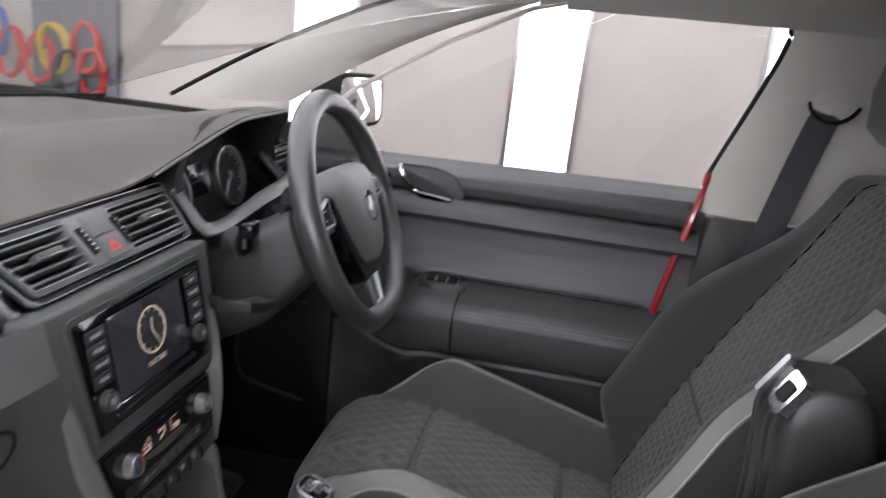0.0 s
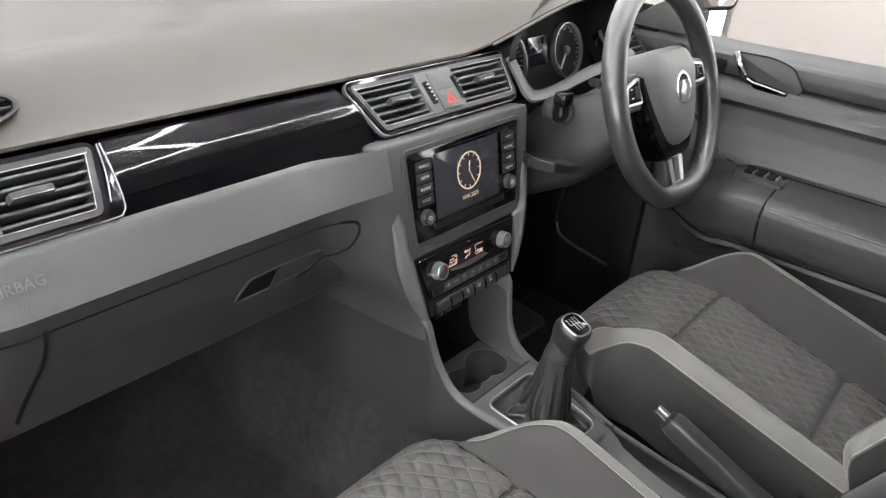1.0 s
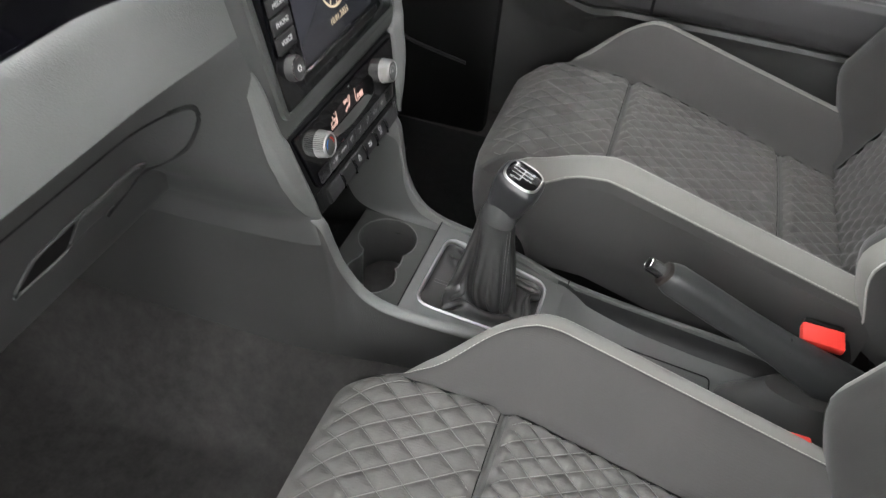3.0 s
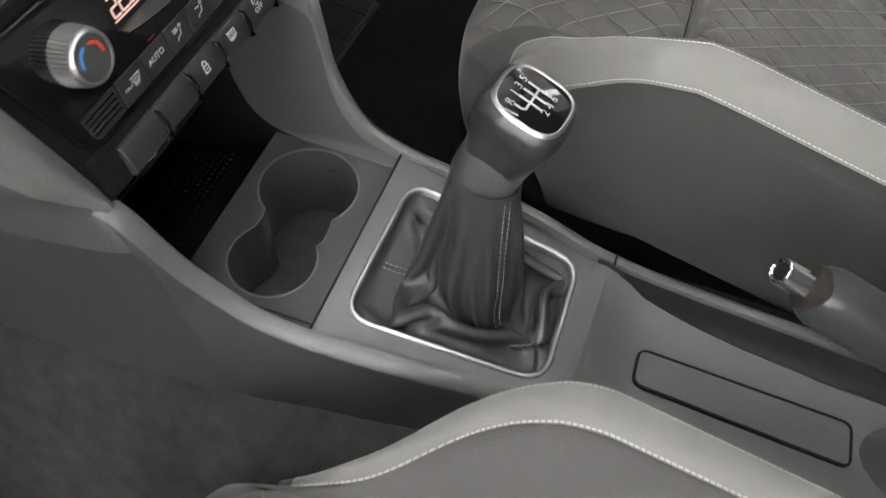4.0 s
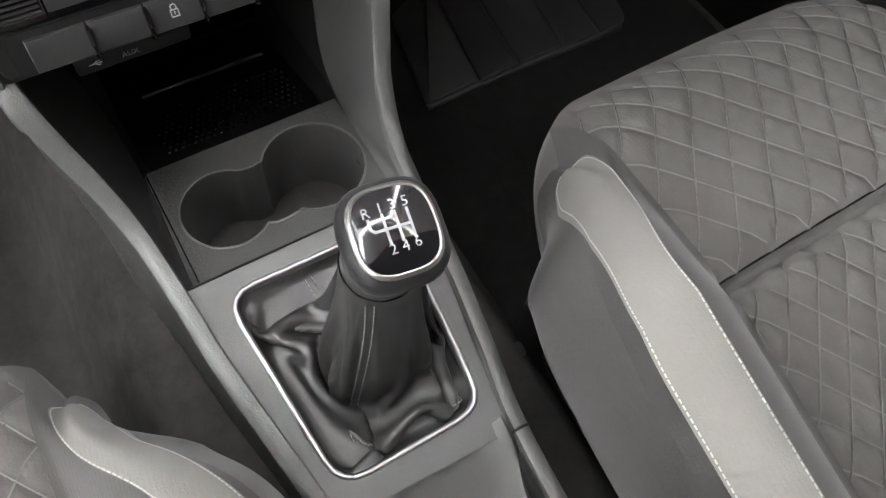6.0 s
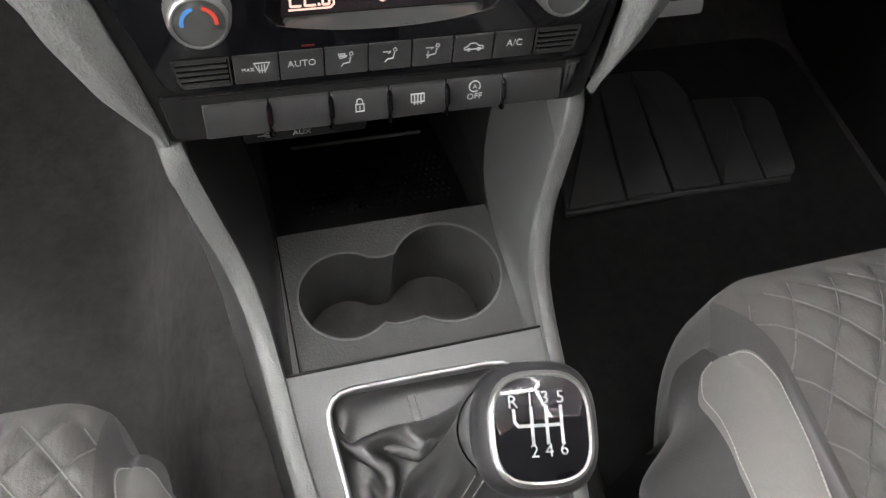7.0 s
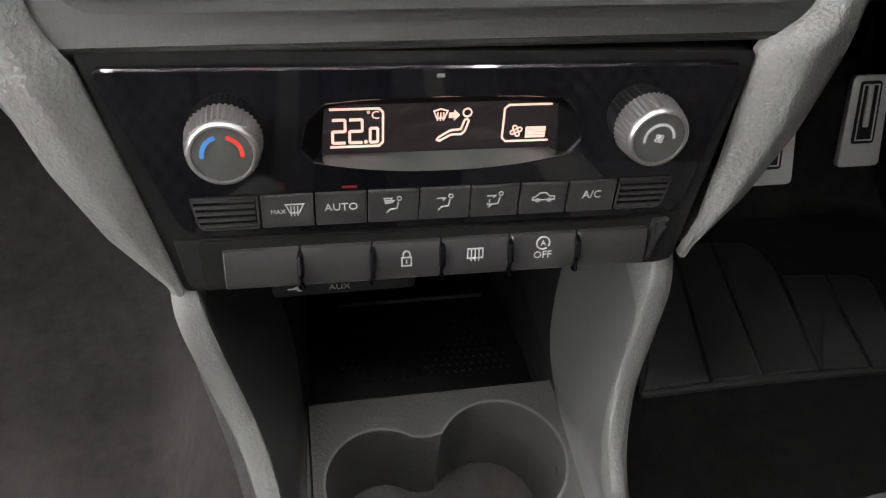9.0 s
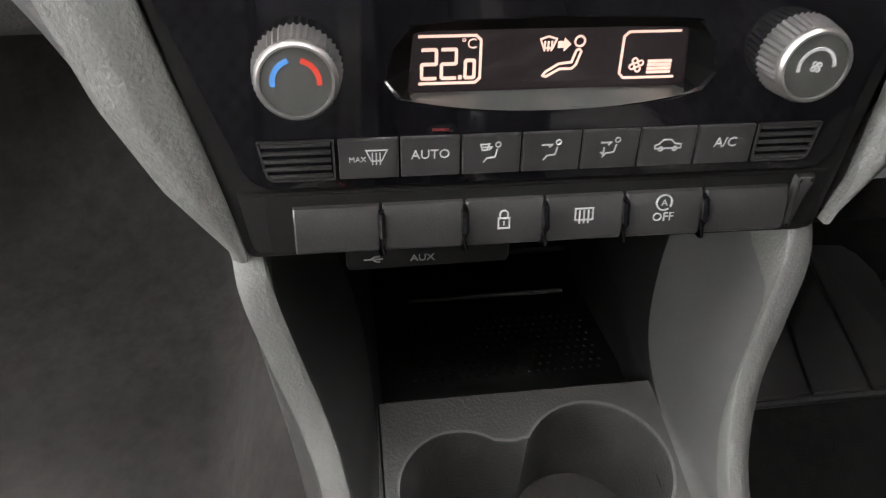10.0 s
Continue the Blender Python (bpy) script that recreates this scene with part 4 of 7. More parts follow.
# ---- infotainment unit ----
def infotainment():
    t = thing("infotainment_unit", STACK @ Vector((0, 0.15, 0)), "gloss black infotainment unit with lit touchscreen and clock face", "car radio")
    c = 0.0
    bez = rounded([(c - 0.117, 0.096), (c + 0.122, 0.096), (c + 0.130, 0.222), (c - 0.127, 0.222)], 0.007, 4)
    part("surround", ring(inset(bez, -0.006), inset(bez, -0.0005), -0.004, 0.004, STACK), DASH_FINE, t)
    part("chrome_line", ring(inset(bez, -0.0016), inset(bez, 0.0004), 0.001, 0.0046, STACK), LEDGE, t)
    part("bezel", slab(bez, -0.01, 0.0035, STACK, 0.002), GLOSS, t, "piano black bezel")
    sc = rrect(0.146, 0.092, 0.002, c + 0.001, 0.1655)
    part("screen", slab(sc, 0.0, 0.0040, STACK, 0.0003), SCREEN_LIT, t, "dim blue-grey lit screen")
    # clock face
    cx, cy = c + 0.004, 0.172
    part("clock_ring", ring(disc(0.0275, cx, cy, 40), disc(0.0255, cx, cy, 40), 0.0040, 0.0044, STACK), LCD_GOLD, t, "gold clock ring")
    ticks = [(Vector((cx + 0.0245 * math.cos(a), cy + 0.0245 * math.sin(a))), Vector((cx + 0.0215 * math.cos(a), cy + 0.0215 * math.sin(a)))) for a in [math.pi / 6 * k for k in range(12)]]
    part("clock_ticks", strokes(ticks, 0.0009, 0.0040, 0.0044, STACK), LCD_GOLD, t)
    part("clock_hand", strokes([((cx, cy), (cx + 0.002, cy + 0.013))], 0.0012, 0.0040, 0.0045, STACK), LCD_GOLD, t)
    part("clock_hand", strokes([((cx, cy), (cx + 0.011, cy - 0.018))], 0.0010, 0.0040, 0.0045, STACK), LCD_GOLD, t)
    letters("date_lettering", "10.01.2023", 0.0085, STACK, LCD_GOLD, t, (cx, cy - 0.037), 0.0001, 0.0042)
    # button columns
    for s, x, names in ((-1, c - 0.094, ("RADIO", "MEDIA", "PHONE", "VOICE")), (1, c + 0.100, ("NAV", "TRAFFIC", "CAR", "MENU"))):
        part("button_frame", ring(rrect(0.036, 0.066, 0.003, x, 0.178), rrect(0.034, 0.064, 0.003, x, 0.178), 0.003, 0.0052, STACK), GLOSS, t)
        for k, nm in enumerate(names):
            y = 0.2015 - k * 0.0158
            b = thing_part("button", t)
            part("cap", slab(rrect(0.032, 0.0142, 0.0015, x, y), 0.003, 0.0062, STACK, 0.0012), BUTTON, b)
            letters("lettering", nm, 0.0062, STACK, INK_GREY, b, (x, y), 0.0001, 0.0063)
            part("edge_line", strokes([((x - 0.014, y - 0.0078), (x + 0.014, y - 0.0078))], 0.0009, 0.003, 0.0058, STACK), CHROME, b)
    for x, s in ((c - 0.095, 0.130), (c + 0.098, 0.132)):
        k = thing_part("rotary_knob", t)
        m = STACK @ Matrix.Translation((x, s, 0))
        n = 40
        part("grip", loft([[m @ Vector(((r * (1 + (0.02 if i % 2 else 0))) * math.cos(2 * math.pi * i / n), (r * (1 + (0.02 if i % 2 else 0))) * math.sin(2 * math.pi * i / n), z)) for i in range(n)] for r, z in ((0.0112, 0.002), (0.0111, 0.0085), (0.0106, 0.0115))]), PLASTIC, k)
        part("chrome_rim", ring(disc(0.0107, n=40), disc(0.0093, n=40), 0.0100, 0.0122, m), CHROME, k, "bright rim")
        part("face", slab(disc(0.0095, n=32), 0.006, 0.0116, m, 0.001), PLASTIC, k)
        part("mark", ring(disc(0.003, n=14), disc(0.0022, n=14), 0.0120, 0.0124, m), INK_GREY, k)
    slot = rrect(0.164, 0.0085, 0.001, c + 0.002, 0.1105)
    part("disc_slot", ring(slot, inset(slot, 0.0008), 0.0032, 0.0045, STACK), CHROME, t, "thin bright slot outline")
    part("slot_flap", slab(inset(slot, 0.001), 0.0, 0.0040, STACK, 0.0003), BLACK, t)
    part("disc_slot", strokes([((c - 0.04, 0.2155), (c + 0.05, 0.2155))], 0.0012, 0.0034, 0.0040, STACK), BLACK, t)


infotainment()


# ---- climate controls ----
def star(poly, mid, a):
    """Where a ray from mid at the angle a meets the outline."""
    d = Vector((math.cos(a), math.sin(a)))
    far = 0.0
    k = len(poly)
    for i in range(k):
        p, e = Vector(poly[i]) - mid, Vector(poly[(i + 1) % k]) - Vector(poly[i])
        det = d.y * e.x - d.x * e.y
        if abs(det) < 1e-12:
            continue
        r, u = (p.y * e.x - p.x * e.y) / det, (d.x * p.y - d.y * p.x) / det
        if r > 0 and -1e-6 <= u <= 1 + 1e-6:
            far = max(far, r)
    return mid + d * far


def climate():
    t = thing("climate_panel", STACK @ Vector((0, 0.04, 0)), "gloss black climate control panel with two knobs and amber display", "climate control")
    c = -0.003
    backing = rounded([(-0.1025, -0.0225), (0.1015, -0.0225), (0.1135, 0.072), (-0.1235, 0.0755)], 0.003, 3)
    # gloss panel with a sunken display window, its four bevels in one piece
    pan = rounded([(-0.0985, 0.0045), (0.0975, 0.0040), (0.1075, 0.0690), (-0.1195, 0.0705)], [0.010, 0.010, 0.004, 0.004], 6)
    half = [(0, 0.0290), (0.022, 0.0296), (0.040, 0.0318), (0.0485, 0.0345), (0.0522, 0.0400), (0.0500, 0.0500), (0.0440, 0.0570), (0.030, 0.0582), (0, 0.0588)]
    hole = [Vector((c + x, y)) for x, y in half] + [Vector((c - x, y)) for x, y in half[-2:0:-1]]
    dis = [Vector(p) for p in rounded([(c - 0.0445, 0.0318), (c + 0.0465, 0.0318), (c + 0.0445, 0.0520), (c - 0.0425, 0.0520)], 0.002, 3)]
    mid = Vector((c, 0.043))
    angles = sorted({round(math.atan2(q[1] - mid.y, q[0] - mid.x), 5) for poly in (pan, hole, dis) for q in poly})
    around = sorted({round(math.atan2(q[1] - mid.y, q[0] - mid.x), 5) for poly in (backing, hole) for q in poly})
    part("backing", loft([[FACE @ Vector((*star(poly, mid, a), z)) for a in around] for poly, z in ((backing, -0.02), (backing, -0.0005), (hole, -0.0005), (hole, -0.0075))], False), BLACK, t, "matt black backing plate", 25)
    rings = [[FACE @ Vector((*star(poly, mid, a), z)) for a in angles] for poly, z in ((pan, -0.004), (pan, 0.0022), (inset(pan, 0.0008), 0.0030), (hole, 0.0030), (inset(hole, 0.0006), 0.0024), (dis, -0.0066))]
    part("panel", loft(rings[:5], False), GLOSS, t, "piano black panel with a sunken window", 25)
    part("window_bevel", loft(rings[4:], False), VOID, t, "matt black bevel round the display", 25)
    ledge = []
    for k in range(25):
        u = -1 + k / 12
        a = Vector((c + 0.001 + 0.0455 * u, 0.0322, -0.0062))
        b = Vector((c + 0.0005 + 0.0482 * u, 0.0288 + 0.0052 * abs(u) ** 2.2, 0.0029))
        ledge.append([FACE @ (a.lerp(b, q) + Vector((0, 0.0005, 0.0004 + 0.0006 * math.sin(math.pi * q)))) for q in (0, 0.25, 0.5, 0.75, 1)])
    part("display_ledge", grid(ledge), LEDGE, t, "satin ledge under the display")
    part("display", slab(inset(dis, -0.001), -0.0085, -0.0064, FACE, 0.0002), LCD_DARK, t, "dim backlit display window")
    part("mark", box((c - 0.003, 0.0665, 0.003), (0.0028, 0.0014, 0.0004), FACE, edge=0), EMBOSS, t)
    dm = FACE @ Matrix.Translation((0.0008, -0.0040, -0.0100))
    w = 0.0008
    z0, z1 = 0.0036, 0.0040
    # temperature readout in a frame
    part("readout_frame", strokes(chain([(c - 0.0415, 0.0545), (c - 0.024, 0.0545), (c - 0.0225, 0.053), (c - 0.0225, 0.041), (c - 0.024, 0.0395), (c - 0.0415, 0.0395)]), w, z0, z1, dm), LCD_PINK, t, "lit pink-orange frame")
    for dx, dw, dh, segs in ((-0.0409, 0.0046, 0.0092, "abged"), (-0.0347, 0.0046, 0.0092, "abged"), (-0.0272, 0.0028, 0.0056, "abcdef")):
        x0, y0, g = c + dx, 0.0411, 0.00045
        ends = {"a": ((g, dh), (dw - g, dh)), "b": ((dw, dh - g), (dw, dh / 2 + g)), "c": ((dw, dh / 2 - g), (dw, g)), "d": ((g, 0), (dw - g, 0)), "e": ((0, dh / 2 - g), (0, g)), "f": ((0, dh - g), (0, dh / 2 + g)), "g": ((g, dh / 2), (dw - g, dh / 2))}
        digit = thing_part("temperature_digit", t)
        for s in segs:
            part("segment", strokes([((x0 + ends[s][0][0], y0 + ends[s][0][1]), (x0 + ends[s][1][0], y0 + ends[s][1][1]))], 0.0010, z0, z1, dm), LCD_PINK, digit)
    part("decimal_point", slab(rrect(0.0012, 0.0012, 0.0002, c - 0.0288, 0.0413), z0, z1, dm), LCD_PINK, t)
    letters("degree_mark", "°C", 0.0045, dm, LCD_PINK, t, (c - 0.0262, 0.0518), 0.0001, 0.0038)
    # air flow symbol: vent, arrow, seat
    x = c + 0.0035
    am = dm @ Matrix.Translation((x, 0.0475, 0)) @ Matrix.Diagonal((0.86, 0.88, 1, 1)) @ Matrix.Translation((-x, -0.0475, 0))
    part("airflow_symbol", strokes(chain([(x - 0.0085, 0.0535), (x - 0.0055, 0.0545), (x - 0.0025, 0.0535), (x - 0.0038, 0.0503), (x - 0.0072, 0.0503), (x - 0.0085, 0.0535)]) + [((x - 0.0068 + i * 0.0013, 0.0525), (x - 0.0068 + i * 0.0013, 0.0495)) for i in range(3)], 0.0006, z0, z1, am), LCD_PINK, t)
    part("airflow_arrow", slab([Vector(p) for p in ((x - 0.0019, 0.0503), (x + 0.0004, 0.0503), (x + 0.0004, 0.0490), (x + 0.0030, 0.0515), (x + 0.0004, 0.0540), (x + 0.0004, 0.0527), (x - 0.0019, 0.0527))], z0, z1, am), LCD_PINK, t)
    part("airflow_symbol", strokes(chain([(x + 0.0052, 0.0492), (x + 0.0038, 0.0449), (x - 0.0010, 0.0444), (x - 0.0058, 0.0415), (x - 0.0066, 0.0402), (x - 0.0055, 0.0397), (x - 0.0005, 0.0425), (x + 0.0040, 0.0425), (x + 0.0056, 0.0440), (x + 0.0071, 0.0488), (x + 0.0064, 0.0496), (x + 0.0052, 0.0492)]), w, z0, z1, am), LCD_PINK, t)
    part("airflow_symbol", ring(disc(0.0022, x + 0.0062, 0.0525, 14), disc(0.0015, x + 0.0062, 0.0525, 14), z0, z1, am), LCD_PINK, t)
    # fan level
    part("readout_frame", strokes(chain([(c + 0.041, 0.0545), (c + 0.0245, 0.0545), (c + 0.023, 0.053), (c + 0.023, 0.041), (c + 0.0245, 0.0395), (c + 0.041, 0.0395)]), w * 0.9, z0, z1, dm), LCD_PINK, t)
    for k in range(4):
        a = k * math.pi / 2 + 0.4
        part("fan_symbol", ring(disc(0.0011, c + 0.0283 + 0.0015 * math.cos(a), 0.0437 + 0.0015 * math.sin(a), 10), disc(0.0006, c + 0.0283 + 0.0015 * math.cos(a), 0.0437 + 0.0015 * math.sin(a), 10), z0, z1, dm), LCD_PINK, t)
    for k in range(4):
        part("fan_bar", strokes([((c + 0.0325, 0.0412 + k * 0.0012), (c + 0.0395, 0.0412 + k * 0.0012))], 0.0009, z0, z1, dm), LCD_PINK, t)
    # knurled knobs
    for side, x, y in ((-1, -0.0803, 0.0452), (1, 0.0742, 0.0452)):
        k = thing_part("rotary_knob", t)
        m = FACE @ Matrix.Translation((x, y, -0.0055))
        part("seat_ring", ring(disc(0.0150, n=48), disc(0.0128, n=48), 0.004, 0.0080, m), GLOSS, k)
        n = 84
        rings = []
        for q in range(17):
            z = 0.004 + 0.0142 * q / 16
            r = []
            for i in range(n):
                a = 2 * math.pi * i / n
                rad = 0.0131 - 0.0012 * (q / 16) ** 1.5 + (0.00042 if i % 2 else -0.00042) * (1 if side < 0 or q % 2 else 0.2)
                r.append(m @ Vector((rad * math.cos(a), rad * math.sin(a), z)))
            rings.append(r)
        part("knurled_grip", loft(rings), KNURL, k, "knurled dark grey grip", 5)
        part("chrome_rim", loft([[m @ Vector((p[0], p[1], z)) for p in disc(r, n=56)] for r, z in ((0.0117, 0.0178), (0.0119, 0.0188), (0.0116, 0.0198), (0.0108, 0.0206), (0.0101, 0.0206), (0.0098, 0.0190))], False), KNURL, k, "dull chrome rim")
        part("face", slab(disc(0.0102, n=40), 0.014, 0.0200, m, 0.0006), KNOB_FACE, k)
        if side < 0:
            part("cold_mark", strokes(chain(arc(0, 0.0, 0.0065, 182, 112, 10)), 0.0015, 0.0200, 0.0204, m), INK_BLUE, k, "blue arc")
            part("warm_mark", strokes(chain(arc(0, 0.0, 0.0065, 68, -2, 10)), 0.0015, 0.0200, 0.0204, m), INK_RED, k, "red arc")
        else:
            part("fan_arc", strokes(chain(arc(0, 0, 0.0056, 190, 5, 14)), 0.0010, 0.0200, 0.0204, m), INK_WHITE, k, "white arc")
            for q in range(4):
                a = q * math.pi / 2 + 0.6
                part("fan_symbol", ring(disc(0.0009, 0.0011 * math.cos(a), 0.0011 * math.sin(a), 8), disc(0.0004, 0.0011 * math.cos(a), 0.0011 * math.sin(a), 8), 0.0200, 0.0204, m), INK_WHITE, k)
    # row of small buttons between two grilles
    xs = [-0.0665, -0.047, -0.0275, -0.0078, 0.012, 0.0315, 0.051, 0.071]
    for k in range(7):
        a, b = xs[k] - SX, xs[k + 1] - SX
        bt = thing_part("button", t)
        part("cap", slab(rrect(b - a - 0.0006, 0.0138, 0.0006, (a + b) / 2, 0.0152), 0.0, 0.0042, FACE, 0.0005), BUTTON, bt, "", 15)
        x, y = 0.0, 0.0
        ico = FACE @ Matrix.Translation(((a + b) / 2, 0.0160, 0)) @ Matrix.Scale(0.80, 4, (1, 0, 0)) @ Matrix.Scale(0.80, 4, (0, 1, 0))
        z0, z1 = 0.0042, 0.0044
        if k == 0:
            letters("lettering", "MAX", 0.0032, ico, INK_WHITE, bt, (x - 0.0045, y - 0.001), 0.0001, 0.0043)
            lines = chain([(x - 0.001, y + 0.0028), (x + 0.0072, y + 0.0028), (x + 0.005, y - 0.0018), (x + 0.001, y - 0.0018), (x - 0.001, y + 0.0028)]) + [((x + 0.0014 + i * 0.0015, y + 0.0015), (x + 0.0014 + i * 0.0015, y - 0.0032)) for i in range(3)]
            part("symbol", strokes(lines, 0.0005, z0, z1, ico), INK_WHITE, bt)
        elif k == 1:
            letters("lettering", "AUTO", 0.0056, ico, INK_WHITE, bt, (x, y), 0.0001, 0.0043)
        elif k == 6:
            letters("lettering", "A/C", 0.0060, ico, INK_WHITE, bt, (x, y), 0.0001, 0.0043)
        elif k == 5:
            lines = chain([(x - 0.0055, y - 0.0015), (x + 0.0055, y - 0.0015), (x + 0.0055, y + 0.0002), (x + 0.0028, y + 0.0006), (x + 0.001, y + 0.0024), (x - 0.0022, y + 0.0024), (x - 0.004, y + 0.0005), (x - 0.0055, y), (x - 0.0055, y - 0.0015)])
            part("symbol", strokes(lines, 0.0006, z0, z1, ico), INK_WHITE, bt)
            for q in (-0.003, 0.003):
                part("symbol", ring(disc(0.0012, x + q, y - 0.0017, 10), disc(0.0006, x + q, y - 0.0017, 10), z0, z1, ico), INK_WHITE, bt)
        else:
            lines = chain([(x + 0.0022, y + 0.001), (x + 0.0015, y - 0.0022), (x - 0.0018, y - 0.0026), (x - 0.003, y - 0.0042)]) + [((x - 0.004, y + 0.0022), (x, y + 0.0022)), ((x - 0.001, y + 0.0012), (x, y + 0.0022))]
            if k == 2:
                lines += chain([(x - 0.0045, y + 0.0035), (x - 0.001, y + 0.0035), (x - 0.002, y + 0.001), (x - 0.0038, y + 0.001), (x - 0.0045, y + 0.0035)])
            if k == 4:
                lines += [((x - 0.0028, y - 0.0002), (x - 0.0028, y - 0.0032)), ((x - 0.0038, y - 0.0022), (x - 0.0028, y - 0.0032))]
            part("symbol", strokes(lines, 0.0006, z0, z1, ico), INK_WHITE, bt)
            part("symbol", ring(disc(0.0013, x + 0.0026, y + 0.0032, 10), disc(0.0008, x + 0.0026, y + 0.0032, 10), z0, z1, ico), INK_WHITE, bt)
    for a, b, cut in ((-0.0915, -0.067, -1), (0.0715, 0.0945, 1)):
        g = thing_part("grille", t)
        x = (a + b) / 2 - SX
        w2, h2 = (b - a) / 2 - 0.0004, 0.0069
        o = [(x - w2, 0.0152 - h2), (x + w2, 0.0152 - h2), (x + w2, 0.0152 + h2), (x - w2, 0.0152 + h2)]
        o[0 if cut < 0 else 1] = (x + cut * (w2 - 0.0022), 0.0152 - h2)
        o = rounded(o, [0.003 if (k == 0) == (cut < 0) and k < 2 else 0.0008 for k in range(4)], 4)
        part("grille_back", slab(o, 0.0, 0.0026, FACE), BLACK, g)
        part("grille_edge", ring(o, inset(o, 0.0006), 0.002, 0.0040, FACE), BUTTON, g)
        for k in range(5):
            part("slat", box((x + cut * -0.0008 * (k < 1), 0.0098 + k * 0.0027, 0.0032), (b - a - 0.0032 - 0.0012 * (k < 1), 0.0012, 0.0016), FACE, edge=0.0004), BUTTON, g)
    part("led", box((-0.034 - SX, 0.0240, 0.0032), (0.0055, 0.0008, 0.0004), FACE, edge=0), material("dim_red_led", (0.09, 0.006, 0.006), 0.4), t)

    # lower switch strip
    s = thing("switch_strip", FACE @ Vector((0, -0.012, 0)), "dark switch strip with lock, rear demist and stop-start switches", "switch panel")
    part("housing", slab(rounded([(-0.1005, -0.0205), (0.0985, -0.0225), (0.1005, 0.0030), (-0.1035, 0.0030)], [0.004, 0.004, 0.001, 0.001], 3), -0.05, 0.0012, FACE, 0.001), BLACK, s)
    part("well", slab(rounded([(-0.0945, -0.0200), (0.0875, -0.0205), (0.0880, 0.0018), (-0.0950, 0.0018)], 0.002), 0.0, 0.0016, FACE), BLACK, s)
    part("end_cheek", slab(rounded([(0.0862, -0.0195), (0.0900, -0.0195), (0.0945, 0.0015), (0.0870, 0.0015)], 0.001), 0.0, 0.0042, FACE, 0.002), BUTTON, s)
    ed = [-0.0868, -0.0575, -0.0296, -0.0020, 0.0260, 0.0545, 0.0858]
    for k in range(6):
        a, b = ed[k], ed[k + 1]
        sw = thing_part("switch", s)
        x = (a + b) / 2
        wd = b - a - 0.0012
        rows = []
        for v, z in ((-0.0022, 0.0016), (-0.0026, 0.0032), (-0.0045, 0.0044), (-0.0090, 0.0054), (-0.0150, 0.0062), (-0.0178, 0.0060), (-0.0190, 0.0046), (-0.0192, 0.001)):
            rows.append([FACE @ Vector((x - wd / 2, v, -0.01)), FACE @ Vector((x - wd / 2, v, z - 0.0005)), FACE @ Vector((x - wd / 2 + 0.0006, v, z)), FACE @ Vector((x + wd / 2 - 0.0006, v, z)), FACE @ Vector((x + wd / 2, v, z - 0.0005)), FACE @ Vector((x + wd / 2, v, -0.01))])
        part("cap", loft(rows), BUTTON, sw, "", 30)
        m = FACE @ Matrix.Translation((x - 0.0005, -0.0085, 0.00535)) @ Matrix.Rotation(radians(-9.5), 4, "X") @ Matrix.Scale(0.86, 4, (1, 0, 0)) @ Matrix.Scale(0.86, 4, (0, 1, 0))
        z0, z1 = -0.0002, 0.0003
        if k == 2:
            part("symbol", strokes(chain([(-0.0022, -0.004), (0.0022, -0.004), (0.0022, 0.0002), (-0.0022, 0.0002), (-0.0022, -0.004)]) + chain([(-0.0015, 0.0002)] + arc(0, 0.0018, 0.0016, 180, 0, 8) + [(0.0015, 0.0002)]) + [((0, -0.0013), (0, -0.0025))], 0.0006, z0, z1, m), INK_WHITE, sw)
        if k == 3:
            part("symbol", strokes(chain([(-0.0036, -0.0022), (0.0036, -0.0022), (0.0036, 0.0026), (-0.0036, 0.0026), (-0.0036, -0.0022)]) + [((-0.0018 + i * 0.0018, -0.0034), (-0.0018 + i * 0.0018, 0.0016)) for i in range(3)], 0.0006, z0, z1, m), INK_WHITE, sw)
        if k == 4:
            letters("lettering", "OFF", 0.0052, m, INK_WHITE, sw, (0, -0.0028), 0.0001, 0.0002)
            part("symbol", strokes(chain(arc(0, 0.0034, 0.0032, -30, 300, 16)), 0.0006, z0, z1, m), INK_WHITE, sw)
            letters("lettering", "A", 0.0038, m, INK_WHITE, sw, (0, 0.0033), 0.0001, 0.0002)
        if k < 5:
            for r0, v0, v1 in ((0.0014, -0.0050, -0.0186),):
                part("divider", tube([FACE @ Vector((b, v0 + 0.0006, 0.0030)), FACE @ Vector((b, v0, 0.0052)), FACE @ Vector((b, (v0 + v1) / 2, 0.0074)), FACE @ Vector((b, v1, 0.0066)), FACE @ Vector((b, v1 - 0.0004, 0.003))], [r0 * 0.8, r0, r0, r0, r0 * 0.8], 8), GLOSS, s)
    # sockets under the strip
    part("socket_plate", box((-0.036, 0.0220, 0.6150), (0.062, 0.02, 0.016), edge=0.002), BLACK, s)
    um = frame_of((-0.0565, 0.0112, 0.6145), (1, 0, 0), (0, 0.1, 1))
    part("usb_symbol", strokes([((-0.0035, 0), (0.003, 0)), ((-0.0015, 0), (0.0005, 0.0013)), ((0.0005, 0.0013), (0.002, 0.0013)), ((-0.0005, 0), (0.001, -0.0012)), ((0.001, -0.0012), (0.002, -0.0012))], 0.0005, 0.0004, 0.0008, um), EMBOSS, s)
    letters("lettering", "AUX", 0.0044, frame_of((-0.0385, 0.0112, 0.6138), (1, 0, 0), (0, 0.1, 1)), EMBOSS, s, (0, 0), 0.0001, 0.0006)


climate()


